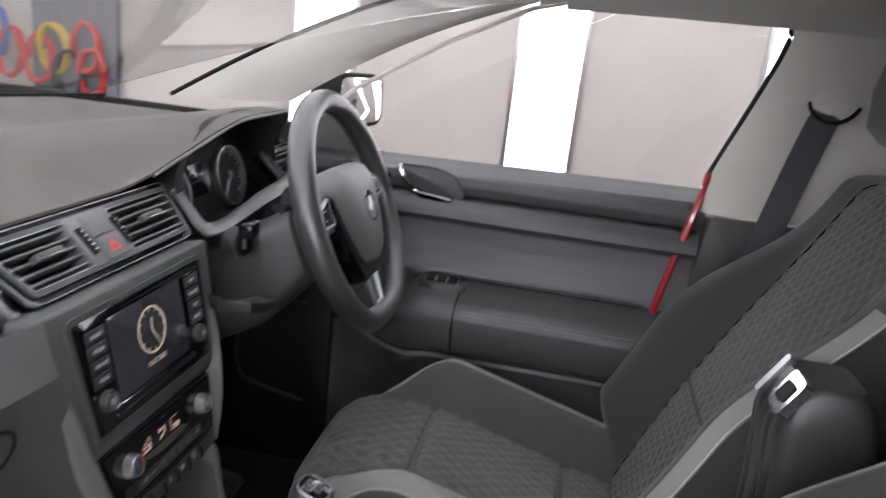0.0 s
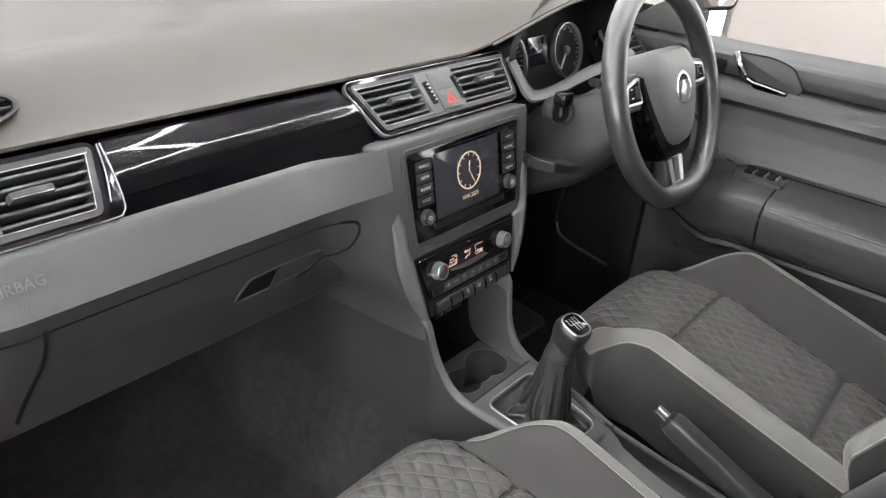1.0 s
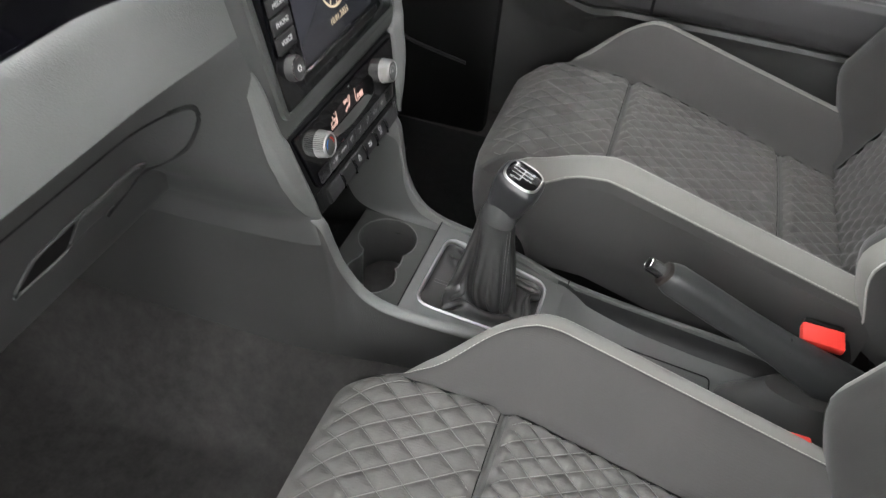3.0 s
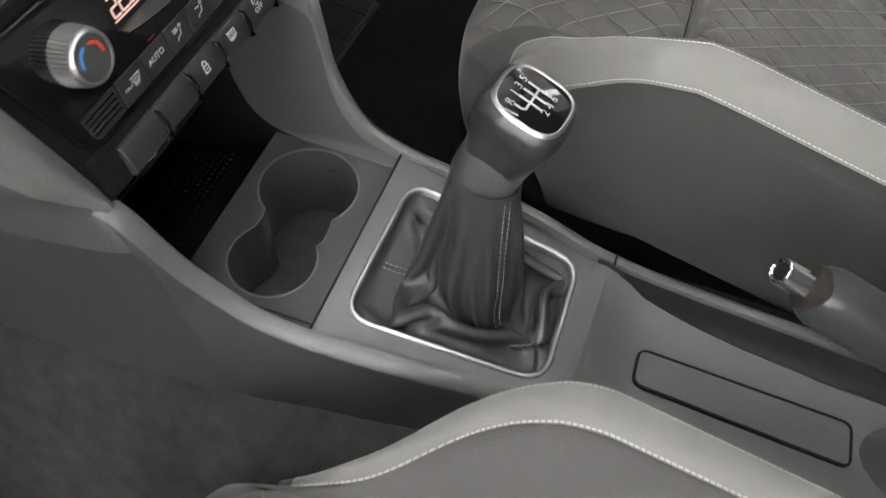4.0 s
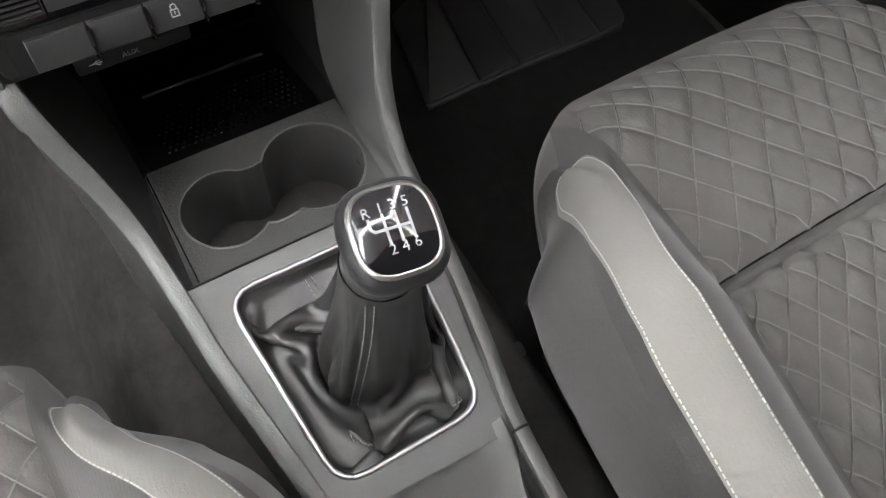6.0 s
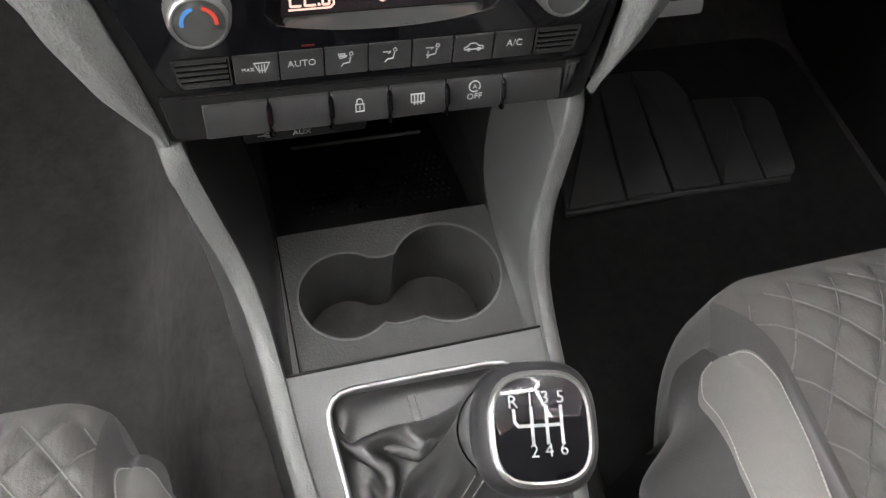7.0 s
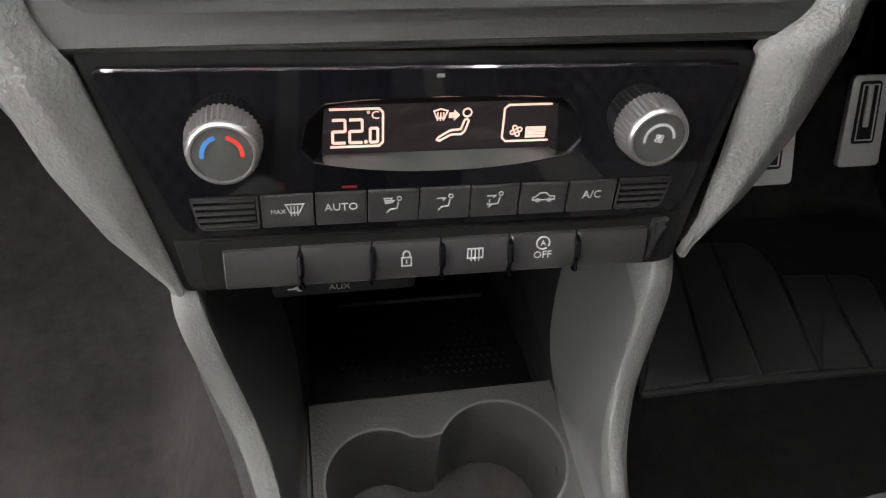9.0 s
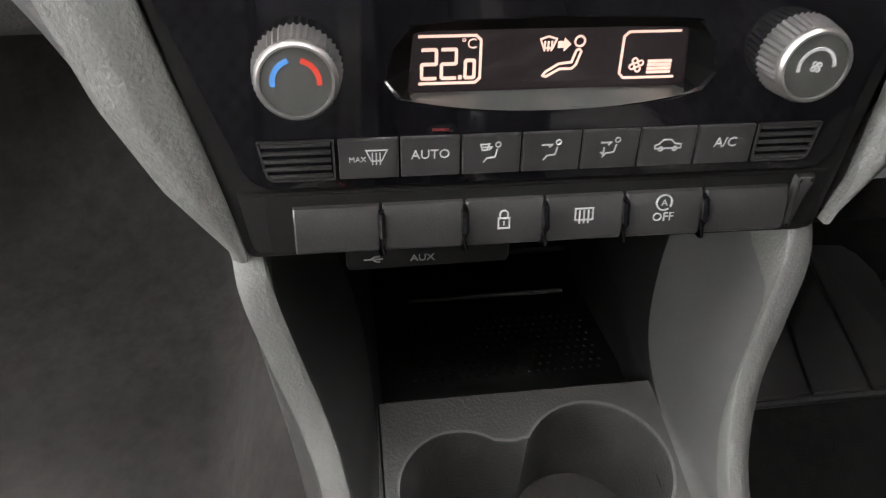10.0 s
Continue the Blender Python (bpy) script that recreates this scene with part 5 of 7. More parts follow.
# ---- console ----
RAIL_R = [(0.108, 0.012, 0.645), (0.1055, 0.0, 0.620), (0.103, -0.008, 0.59), (0.100, -0.016, 0.555), (0.098, -0.035, 0.520), (0.096, -0.065, 0.503), (0.090, -0.12, 0.497), (0.081, -0.18, 0.489), (0.072, -0.238, 0.478), (0.068, -0.33, 0.470), (0.070, -0.46, 0.456), (0.068, -0.62, 0.43)]
RAIL_L = [(-0.106, 0.012, 0.645), (-0.1025, 0.0, 0.624), (-0.096, -0.008, 0.59), (-0.088, -0.016, 0.555), (-0.079, -0.035, 0.520), (-0.074, -0.065, 0.503), (-0.069, -0.12, 0.496), (-0.060, -0.18, 0.487), (-0.052, -0.238, 0.475), (-0.049, -0.33, 0.469), (-0.046, -0.46, 0.456), (-0.044, -0.62, 0.43)]
PLATE = frame_of((0.012, -0.152, 0.4835), (1, 0, 0), (0, 0.985, 0.170))


def console():
    t = thing("centre_console", (0.012, -0.25, FLOOR), "dark grey plastic centre console with cup holders and gaiter plate", "car console")
    for s, rail in ((1, RAIL_R), (-1, RAIL_L)):
        pts = [Vector((rail[1][0] - s * 0.008, yy, 0.630)) for yy in (0.52, 0.4, 0.28, 0.16, 0.08, 0.045)] + spline([(rail[0][0] - s * 0.002, 0.022, 0.640)] + rail[1:], 6)
        rows = []
        for i, p in enumerate(pts):
            prof = [(-0.0070, -0.035), (-0.0070, -0.003), (-0.0060, -0.0006), (-0.0035, 0.0), (0.0002, -0.0008), (0.0042, -0.0045), (0.0048, -0.0075), (0.0022, -0.0105), (0.0032, -0.03), (0.004, -0.045), (0.003, max(-0.10, -(p.z - 0.33))), (0.005, -(p.z - 0.285))]
            low = s * interp(-p.y, [-0.12, 0.0, 0.13, 0.25, 0.62], [0.103, 0.100, 0.094, 0.078, 0.070] if s > 0 else [0.103, 0.095, 0.077, 0.056, 0.046])
            shift = 0.0022 * smooth01((p.z - 0.50) / 0.05) if s < 0 else 0.0
            rows.append([Vector((p.x + shift + s * a + (low - p.x) * smooth01((-b - 0.012) / 0.08), p.y, p.z + b)) for a, b in prof])
        part("rail_cap", grid([r[:8] for r in rows]), DASH_GREY, t, "grained grey rail", 50)
        k = min(range(len(pts)), key=lambda q: abs(pts[q].y + 0.2345) + (9 if pts[q].z > 0.5 else 0))
        part("rail_joint", tube([rows[k][q] + Vector((0, 0, 0.0003)) for q in range(1, 7)], 0.0009, 6), BLACK, t)
        part("side_panel", grid([r[7:] for r in rows]), PLASTIC, t, "", 50)
    # upright inner walls of the open pocket, running forward under the stack
    for s, rail in ((1, RAIL_R), (-1, RAIL_L)):
        rows = []
        for p in spline(rail[:9], 5):
            inn = p.x - s * 0.0064 + (0.0022 * smooth01((p.z - 0.50) / 0.05) if s < 0 else 0.0)
            foot = 0.012 + s * 0.0695 + (0.002 if s > 0 else 0.0)
            rows.append([(inn + (foot - inn) * smooth01(q * 1.6) * (0.35 + 0.65 * smooth01((0.62 - p.z) / 0.12)), p.y + (0.185 - p.y) * q, p.z - 0.003 - (0.006 if q > 0 else 0)) for q in (0, 0.015, 0.05, 0.12, 0.25, 0.4, 1.0)])
        rows.append([(0.012 + s * 0.0695, -0.14 + 0.325 * q, 0.465) for q in (0, 0.015, 0.05, 0.12, 0.25, 0.4, 1.0)])
        rows.append([(0.012 + s * 0.0675, -0.14 + 0.325 * q, 0.430) for q in (0, 0.015, 0.05, 0.12, 0.25, 0.4, 1.0)])
        # left wall takes a darker colour for the shade on its side
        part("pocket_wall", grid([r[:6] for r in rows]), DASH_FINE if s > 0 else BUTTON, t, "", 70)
        # far part of both walls blackened for the shade under the stack
        part("pocket_side_shade", grid([r[5:] for r in rows]), BLACK, t, "", 70)
    # back and roof of the pocket carry its deep shade in their colour
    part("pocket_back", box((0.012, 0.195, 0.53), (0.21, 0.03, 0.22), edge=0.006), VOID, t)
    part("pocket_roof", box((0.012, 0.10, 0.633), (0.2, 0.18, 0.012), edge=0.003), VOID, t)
    tilt = frame_of((0.016, 0.095, 0.4545), (1, 0, 0), (0, 1, -0.28))
    part("pocket_floor", slab(rrect(0.145, 0.145, 0.006, 0, 0.0085), -0.012, 0.0, tilt, 0.002), BLACK, t, "black rubber pocket mat")
    bm = bmesh.new()
    for i in range(22):
        for j in range(9):
            q = tilt @ Vector((-0.052 + 0.005 * (i + 0.5 * (j % 2)), -0.036 + 0.0065 * j, 0.0))
            loft([[q + Vector((r * math.cos(a), r * math.sin(a), z)) for a in (0.8, 2.36, 3.93, 5.5)] for r, z in ((0.0013, -0.0005), (0.0008, 0.0009))], True, bm)
    tagged(part("mat_dots", bm, RUBBER, t), kind="stuff")
    # pale bar that draws the highlight along the rubber mat's edge
    part("mat_edge_highlight", tube([(-0.034, 0.136, 0.4455), (0.068, 0.136, 0.4455)], 0.0016, 6), DASH_GREY, t)
    part("pocket_shelf", box((0.016, 0.160, 0.470), (0.11, 0.02, 0.006), edge=0.002), BLACK, t)
    # cup holder plate: a plate with a figure-of-eight well
    cp = frame_of((0.012, -0.018, 0.4885), (1, 0, 0), (0, 1, 0.02))
    big, small = (0.0325, 0.0035, 0.0360), (-0.0335, -0.001, 0.0303)
    well = []
    for a in range(-128, 149, 6):
        well.append(Vector((big[0] + big[2] * math.cos(radians(a)), big[1] + big[2] * math.sin(radians(a)))))
    well += [Vector((-0.0010, 0.0225)), Vector((-0.0040, 0.0217)), Vector((-0.0085, 0.0218))]
    for a in range(52, 311, 6):
        well.append(Vector((small[0] + small[2] * math.cos(radians(a)), small[1] + small[2] * math.sin(radians(a)))))
    well += [Vector((-0.0090, -0.0265)), Vector((-0.0030, -0.0268)), Vector((0.0035, -0.0262))]
    frame_pts = []
    mid = Vector((0.006, 0.0))
    y0, y1 = -0.050, 0.049
    for p in well:
        d = (p - mid)
        k = min(((0.066 if d.x > 0 else 0.0755) / abs(d.x)) if abs(d.x) > 1e-6 else 9, ((y1 if d.y > 0 else -y0) / abs(d.y)) if abs(d.y) > 1e-6 else 9)
        frame_pts.append(mid + d * k)
    part("cup_plate", ring(frame_pts, well, -0.01, 0.0, cp), CUP, t, "dark grey cup holder plate")
    part("cup_rim", ring(inset(well, -0.0006), inset(well, 0.0008), -0.001, 0.0007, cp), PLASTIC_FINE, t)
    wl = [[cp @ Vector((p.x * s + mid.x * (1 - s), p.y * s, z)) for p in well] for s, z in ((1.0, 0.0), (0.99, -0.004), (0.975, -0.03), (0.94, -0.062), (0.90, -0.070))]
    part("cup_wall", loft(wl, False), PLASTIC, t)
    part("cup_floor", slab([Vector((p.x * 0.93, p.y * 0.93)) for p in well], -0.078, -0.0700, cp), PLASTIC, t, "dotted rubber cup floor")
    bm = bmesh.new()
    for i in range(34):
        for j in range(18):
            q = Vector((-0.064 + 0.0039 * (i + 0.5 * (j % 2)), -0.034 + 0.0039 * j))
            if min((q - Vector(b[:2])).length - b[2] * 0.84 for b in (big, small)) < 0 and q.x > -0.005:
                loft([[cp @ Vector((q.x + r * math.cos(a), q.y + r * math.sin(a), z)) for a in (0.8, 2.36, 3.93, 5.5)] for r, z in ((0.0011, -0.0702), (0.0007, -0.0692))], True, bm)
    tagged(part("floor_dots", bm, RUBBER, t), kind="stuff")
    for s, inn in ((-1, -0.0665), (1, 0.0885)):
        foot = 0.012 + s * 0.0705
        part("plate_flange", slab([(foot, -0.069), (inn - s * 0.006, -0.069), (inn, -0.045), (inn, 0.03), (foot, 0.03)][::s], 0.4800, 0.4878, Matrix.Identity(4)), PLASTIC, t)
    # gaiter plate
    pl = rounded([(-0.066, -0.080), (0.056, -0.085), (0.080, 0.085), (-0.082, 0.085)], [0.01, 0.01, 0.004, 0.004], 4)
    win = rounded([(-0.050, -0.063), (0.047, -0.063), (0.057, 0.068), (-0.060, 0.070)], 0.018, 4)
    part("gaiter_plate", ring(pl, win, -0.02, 0.0, PLATE), PLASTIC_FINE, t, "ribbed grey gaiter plate")
    part("chrome_frame", loft([[PLATE @ Vector((p[0], p[1], z)) for p in inset(win, o)] for o, z in ((-0.0024, -0.002), (-0.0022, 0.0010), (-0.0012, 0.0021), (0.0004, 0.0018), (0.0014, 0.0004), (0.0018, -0.008))], False), SILVER, t, "bright silver gaiter frame", 60)
    part("plate_joint", tube([PLATE @ Vector((-0.080 + 0.158 * k / 8, 0.0845, 0.0006)) for k in range(9)], 0.0009, 6), BLACK, t)
    # rear tray falling away behind the plate
    rows = []
    wall = []
    for k in range(41):
        y = -0.226 - 0.31 * k / 40
        z = interp(-y, [0.226, 0.237, 0.25, 0.265, 0.30, 0.40, 0.54], [0.4665, 0.4655, 0.457, 0.4495, 0.4445, 0.432, 0.42])
        a, b = interp(-y, [0.236, 0.34, 0.6], [-0.054, -0.046, -0.044]), interp(-y, [0.232, 0.245, 0.262, 0.285, 0.312, 0.34, 0.40], [0.068, 0.064, 0.0575, 0.0525, 0.0485, 0.0455, 0.044])
        top = interp(-y, [0.226, 0.30, 0.36, 0.56], [0.0635, 0.0605, 0.0605, 0.060])
        wall.append([(top, y, interp(-y, [0.18, 0.238, 0.33, 0.46, 0.62], [0.489, 0.478, 0.470, 0.456, 0.43]) - 0.0035), (top - 0.0015, y, z + 0.016), ((top + b) / 2, y, z + 0.004), (b - 0.002, y, z - 0.003)])
        rows.append([(a + (b - a) * j / 10, y, z + 0.012 * abs(j / 5 - 1) ** 4 - 0.002) for j in range(11)])
    part("tray", thick(grid(rows), 0.01), PLASTIC_FINE, t)
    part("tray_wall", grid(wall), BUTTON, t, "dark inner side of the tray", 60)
    tm = frame_of((0.008, -0.272, 0.4480), (1, 0, 0), (0, 1, 0.125))
    sl = rounded([(-0.012, -0.15), (0.019, -0.15), (0.014, 0.0), (-0.012, 0.0)], 0.006)
    part("tray_mat_edge", ring(inset(sl, -0.0015), sl, -0.004, 0.0016, tm), BLACK, t)
    part("tray_mat", slab(sl, -0.006, 0.001, tm, 0.0005), PLASTIC_FINE, t, "ribbed grey tray insert")
    for k in range(11):
        part("tray_rib", tube([tm @ Vector((-0.0105 + 0.0021 * k, -0.004, 0.0011)), tm @ Vector((-0.0105 + 0.0021 * k, -0.146, 0.0011))], 0.00022, 4), PLASTIC_FINE, t)
    # seat rails beside the console
    for s in (-1, 1):
        r = thing("seat_rail", (0.012 + s * 0.13, -0.3, FLOOR), "black metal seat runner bolted to the floor", "seat rail", "seat rails")
        part("runner", box((0.012 + s * 0.115, -0.33, 0.325), (0.03, 0.5, 0.03), edge=0.004), BLACK, r)
        part("runner_base", box((0.012 + s * 0.115, -0.33, 0.285), (0.045, 0.5, 0.06), edge=0.004), BLACK, r)
        part("bolt", tube([(0.012 + s * 0.115, -0.125, 0.335), (0.012 + s * 0.115, -0.125, 0.347)], 0.008, 8), SATIN, r)
        part("bolt", tube([(0.012 + s * 0.115, -0.20, 0.335), (0.012 + s * 0.115, -0.20, 0.345)], 0.006, 8), SATIN, r)
        part("catch", box((0.012 + s * 0.113, -0.182, 0.360), (0.012, 0.040, 0.055), edge=0.004), RUBBER, r)
        part("catch_pin", tube([(0.012 + s * 0.102, -0.172, 0.382), (0.012 + s * 0.122, -0.172, 0.382)], 0.006, 10), PLASTIC, r)
        part("catch_pin", tube([(0.012 + s * 0.102, -0.194, 0.372), (0.012 + s * 0.122, -0.194, 0.372)], 0.005, 10), PLASTIC, r)
        part("cable", tube(spline([(0.012 + s * 0.112, -0.19, 0.36), (0.012 + s * 0.116, -0.26, 0.375), (0.012 + s * 0.112, -0.34, 0.36)], 5), 0.004, 6), RUBBER, r)


console()


def even(poly, n):
    """The outline cut into n even steps."""
    run = [0.0]
    k = len(poly)
    for i in range(k):
        run.append(run[-1] + (poly[(i + 1) % k] - poly[i]).length)
    px, py = [p.x for p in poly] + [poly[0].x], [p.y for p in poly] + [poly[0].y]
    return [Vector((interp(run[-1] * i / n, run, px), interp(run[-1] * i / n, run, py))) for i in range(n)]


def slack_sleeve(win, neck, km, levels=46, steps=420):
    """Leather sewn to the frame and to the lever, longer than the gap it spans, left to settle into folds."""
    k = len(win)
    inv = np.array(PLATE.inverted())
    low = np.array([PLATE @ Vector((p.x, p.y, -0.004)) for p in win])
    ang = np.array([math.atan2(p.y, p.x) for p in win])
    rot = np.array(km.to_3x3())
    top = np.array(neck) + (rot @ np.array([0.0212 * np.cos(ang), 0.0212 * np.sin(ang), 0 * ang])).T
    v = np.linspace(0, 1, levels)[:, None, None]
    rise = np.interp(v, [0, 0.15, 0.4, 0.6, 1], [0, 0.10, 0.22, 0.42, 1])
    come = np.interp(v, [0, 0.15, 0.4, 0.6, 1], [0, 0.12, 0.62, 0.92, 1])
    x = low * (1 - come) + top * come
    x[:, :, 2] = low[None, :, 2] * (1 - rise[:, :, 0]) + top[None, :, 2] * rise[:, :, 0]
    rng = np.random.default_rng(11)
    for f, amp in ((3, 0.004), (5, 0.0035), (8, 0.002)):
        ph = rng.uniform(0, 6.28, 2)
        wave = np.sin(f * ang[None, :] + ph[0] + (rng.uniform(-6, 6)) * v[:, :, 0]) * np.sin(math.pi * v[:, :, 0])
        x[:, :, 2] += amp * wave
        x[:, :, 0] += 0.6 * amp * wave * np.cos(ang)
        x[:, :, 1] += 0.6 * amp * wave * np.sin(ang)
    # cut of the leather: straight panels, a third longer than the gap
    gap = np.linalg.norm(top - low, axis=1)
    up = np.broadcast_to(1.40 * gap / (levels - 1), (levels - 1, k))
    e0, e1 = np.linalg.norm(np.roll(low, -1, 0) - low, axis=1), np.linalg.norm(np.roll(top, -1, 0) - top, axis=1)
    full = np.interp(v[:, :, 0], [0, 0.3, 0.62, 0.85, 1], [0, 0.20, 0.62, 0.92, 1])
    round_ = e0[None, :] * (1 - full) + e1[None, :] * full
    diag = np.sqrt(up ** 2 + round_[:-1] ** 2)
    free = np.ones((levels, k, 1))
    free[0] = free[-1] = free[-2] = free[-3] = 0
    axis0 = np.array(PLATE @ Vector((0.004, -0.002, 0)))
    axis = np.array(neck) - axis0
    axis /= np.linalg.norm(axis)
    ol = np.array([(p.x, p.y) for p in win])
    vel = np.zeros_like(x)

    def pull(total, count, i0, i1, j, rest, stiff):
        a, b = x[i0], np.roll(x, -j, 1)[i1]
        d = b - a
        n = np.linalg.norm(d, axis=2, keepdims=True) + 1e-9
        c = stiff * 0.5 * d * (1 - rest[:, :, None] / n)
        total[i0] += c
        count[i0] += 1
        tb = np.zeros_like(x)
        cb = np.zeros((levels, k, 1))
        tb[i1] = -c
        cb[i1] = 1
        total += np.roll(tb, j, 1)
        count += np.roll(cb, j, 1)

    every, lower, upper = slice(None), slice(0, -1), slice(1, None)
    for step in range(steps):
        old = x.copy()
        x = x + free * (vel * 0.86 + np.array((0, 0, -0.00003)))
        for it in range(5):
            tot, cnt = np.zeros_like(x), np.zeros((levels, k, 1))
            pull(tot, cnt, lower, upper, 0, up, 1.0)
            pull(tot, cnt, every, every, 1, round_, 1.0)
            pull(tot, cnt, lower, upper, 1, diag, 0.7)
            pull(tot, cnt, upper, lower, 1, diag, 0.7)
            pull(tot, cnt, slice(0, -3), slice(3, None), 0, 3 * up[:-2], 0.22)
            pull(tot, cnt, every, every, 4, 3.9 * round_, 0.16)
            x = x + free * tot / np.maximum(cnt, 1) * 1.6
            # keep clear of the lever inside and of the frame outside
            r = x - axis0
            h = r @ axis
            side = r - h[:, :, None] * axis
            n = np.linalg.norm(side, axis=2, keepdims=True) + 1e-9
            keep = np.interp(h, [0.0, 0.02, 0.045, 0.075], [0.0275, 0.026, 0.0225, 0.0200])[:, :, None]
            x = np.where((n < keep) & (free > 0), x + side / n * (keep - n), x)
            loc = x @ inv[:3, :3].T + inv[:3, 3]
            lim = np.linalg.norm(ol, axis=1)[None, :] * 0.985
            rad = np.hypot(loc[:, :, 0], loc[:, :, 1])
            la = np.arctan2(loc[:, :, 1], loc[:, :, 0])
            order = np.argsort(ang)
            lim = np.interp(la, ang[order], np.linalg.norm(ol, axis=1)[order], period=2 * math.pi) * 0.975
            sc = np.where((rad > lim) & (loc[:, :, 2] < 0.02), lim / np.maximum(rad, 1e-9), 1.0)
            loc[:, :, 0] *= sc
            loc[:, :, 1] *= sc
            loc[:, :, 2] = np.maximum(loc[:, :, 2], -0.010)
            back = loc @ np.array(PLATE)[:3, :3].T + np.array(PLATE)[:3, 3]
            x = np.where(free > 0, back, x)
        vel = x - old
    for q in range(2):
        x[1:-1] = np.where(free[1:-1] > 0, 0.5 * x[1:-1] + 0.125 * (x[:-2] + x[2:] + np.roll(x, 1, 1)[1:-1] + np.roll(x, -1, 1)[1:-1]), x[1:-1])
    return [[Vector(p) for p in row] for row in x]


def gear_lever():
    t = thing("gear_lever", PLATE @ Vector((0, 0.0, 0)), "black leather gear lever with a gaiter and a six-speed knob", "gear lever")
    kc = Vector((0.0205, -0.166, 0.640))
    km = frame_of(kc, (0.97, -0.16, 0), Vector((0.0, 0.95, 0.30)))
    # gaiter: loose leather with folds
    neck = km @ Vector((0, 0, -0.0555))
    win = even([Vector(p) for p in rounded([(-0.049, -0.062), (0.046, -0.062), (0.056, 0.067), (-0.059, 0.069)], 0.020, 30)], 150)
    m = len(win)
    rings = slack_sleeve(win, neck, km)
    part("gaiter", loft(rings, False), LEATHER, t, "creased black leather gaiter", 60)
    # seam with stitches
    for seam, off, lv in [(s, o, k) for s, top in ((-2.12, 44), (-0.95, 18), (1.70, 18)) for o in (-0.0022, 0.0022) for k in range(3, top)]:
        if lv < len(rings) - 2:
            best = min(range(m), key=lambda k: abs(math.atan2(win[k].y, win[k].x) - seam))
            a, b = rings[lv][best], rings[lv + 1][best] if lv + 1 < len(rings) else rings[lv][best]
            if (b - a).length < 1e-4:
                continue
            u = (b - a).normalized()
            side = Vector((-math.sin(seam), math.cos(seam), 0)) * off
            for h in (0.1,):
                p = a + (b - a) * h + side + Vector((math.cos(seam) * 0.0010, math.sin(seam) * 0.0010, 0.0010))
                part("stitch", tube([p, p + u * min(0.003, (b - a).length * 0.6)], 0.00045, 4), THREAD_GREY, t)
    # knob body: pear-shaped, with a collar
    prof = [(0.0185, -0.070), (0.0188, -0.062), (0.0192, -0.045), (0.0200, -0.036), (0.0213, -0.026), (0.0232, -0.014), (0.0242, -0.004), (0.0240, 0.001), (0.0228, 0.0052), (0.0204, 0.0082)]
    def sq(a, r):
        c, s = math.cos(a), math.sin(a)
        k = (abs(c) ** 3.0 + abs(s) ** 3.0) ** (-1 / 3.0)
        return r * k * c, r * k * s
    rows = []
    for r, z in prof:
        e = smooth01((z + 0.05) / 0.04)
        rows.append([km @ Vector(((sq(a, r)[0] * e + r * math.cos(a) * (1 - e)) * 0.97, (sq(a, r)[1] * e + r * math.sin(a) * (1 - e)) * 1.03, z)) for a in [2 * math.pi * i / 40 for i in range(40)]])
    part("knob", loft(rows), KNOB_BLACK, t, "smooth black leather knob")
    part("collar", loft([[km @ Vector((r * math.cos(2 * math.pi * i / 32), r * math.sin(2 * math.pi * i / 32), z)) for i in range(32)] for r, z in ((0.0195, -0.060), (0.0204, -0.0585), (0.0203, -0.045), (0.0209, -0.030), (0.0200, -0.028))]), GLOVE, t, "dull grey plastic collar")
    outl = [Vector((sq(2 * math.pi * i / 40, 0.0200)[0] * 0.97, sq(2 * math.pi * i / 40, 0.0200)[1] * 1.03)) for i in range(40)]
    inl = inset(outl, 0.0019)
    part("chrome_rim", loft([[km @ Vector((p.x, p.y, z)) for p in q] for q, z in ((inset(outl, -0.0008), 0.0062), (outl, 0.0092), (inset(outl, 0.0013), 0.0102), (inl, 0.0100), (inset(outl, 0.0030), 0.008))], False), KNURL, t, "dull silver rim")
    part("shift_plate", slab(inl, 0.006, 0.0095, km, 0.0004), GLOSS, t, "gloss black plate with the shift pattern")
    z0, z1 = 0.0095, 0.0098
    for line in ([(-0.0042, 0.0085), (-0.0042, -0.0060)], [(0.0022, 0.0085), (0.0022, -0.0060)], [(0.0086, 0.0085), (0.0086, -0.0060)], [(-0.0118, 0.0078), (-0.0116, 0.0030), (-0.0100, 0.0012), (0.0086, 0.0012)]):
        part("shift_line", strokes(chain([(u * 0.86, v * 0.86) for u, v in line]), 0.0012, z0, z1, km), INK_WHITE, t)
    for ch, x, y in (("R", -0.0120, 0.0112), ("1", -0.0044, 0.0120), ("3", 0.0022, 0.0124), ("5", 0.0088, 0.0124), ("2", -0.0040, -0.0094), ("4", 0.0024, -0.0094), ("6", 0.0088, -0.0090)):
        letters("numeral", ch, 0.0066, km, INK_WHITE, t, (x * 0.86, y * 0.86), 0.0001, 0.0097)


gear_lever()


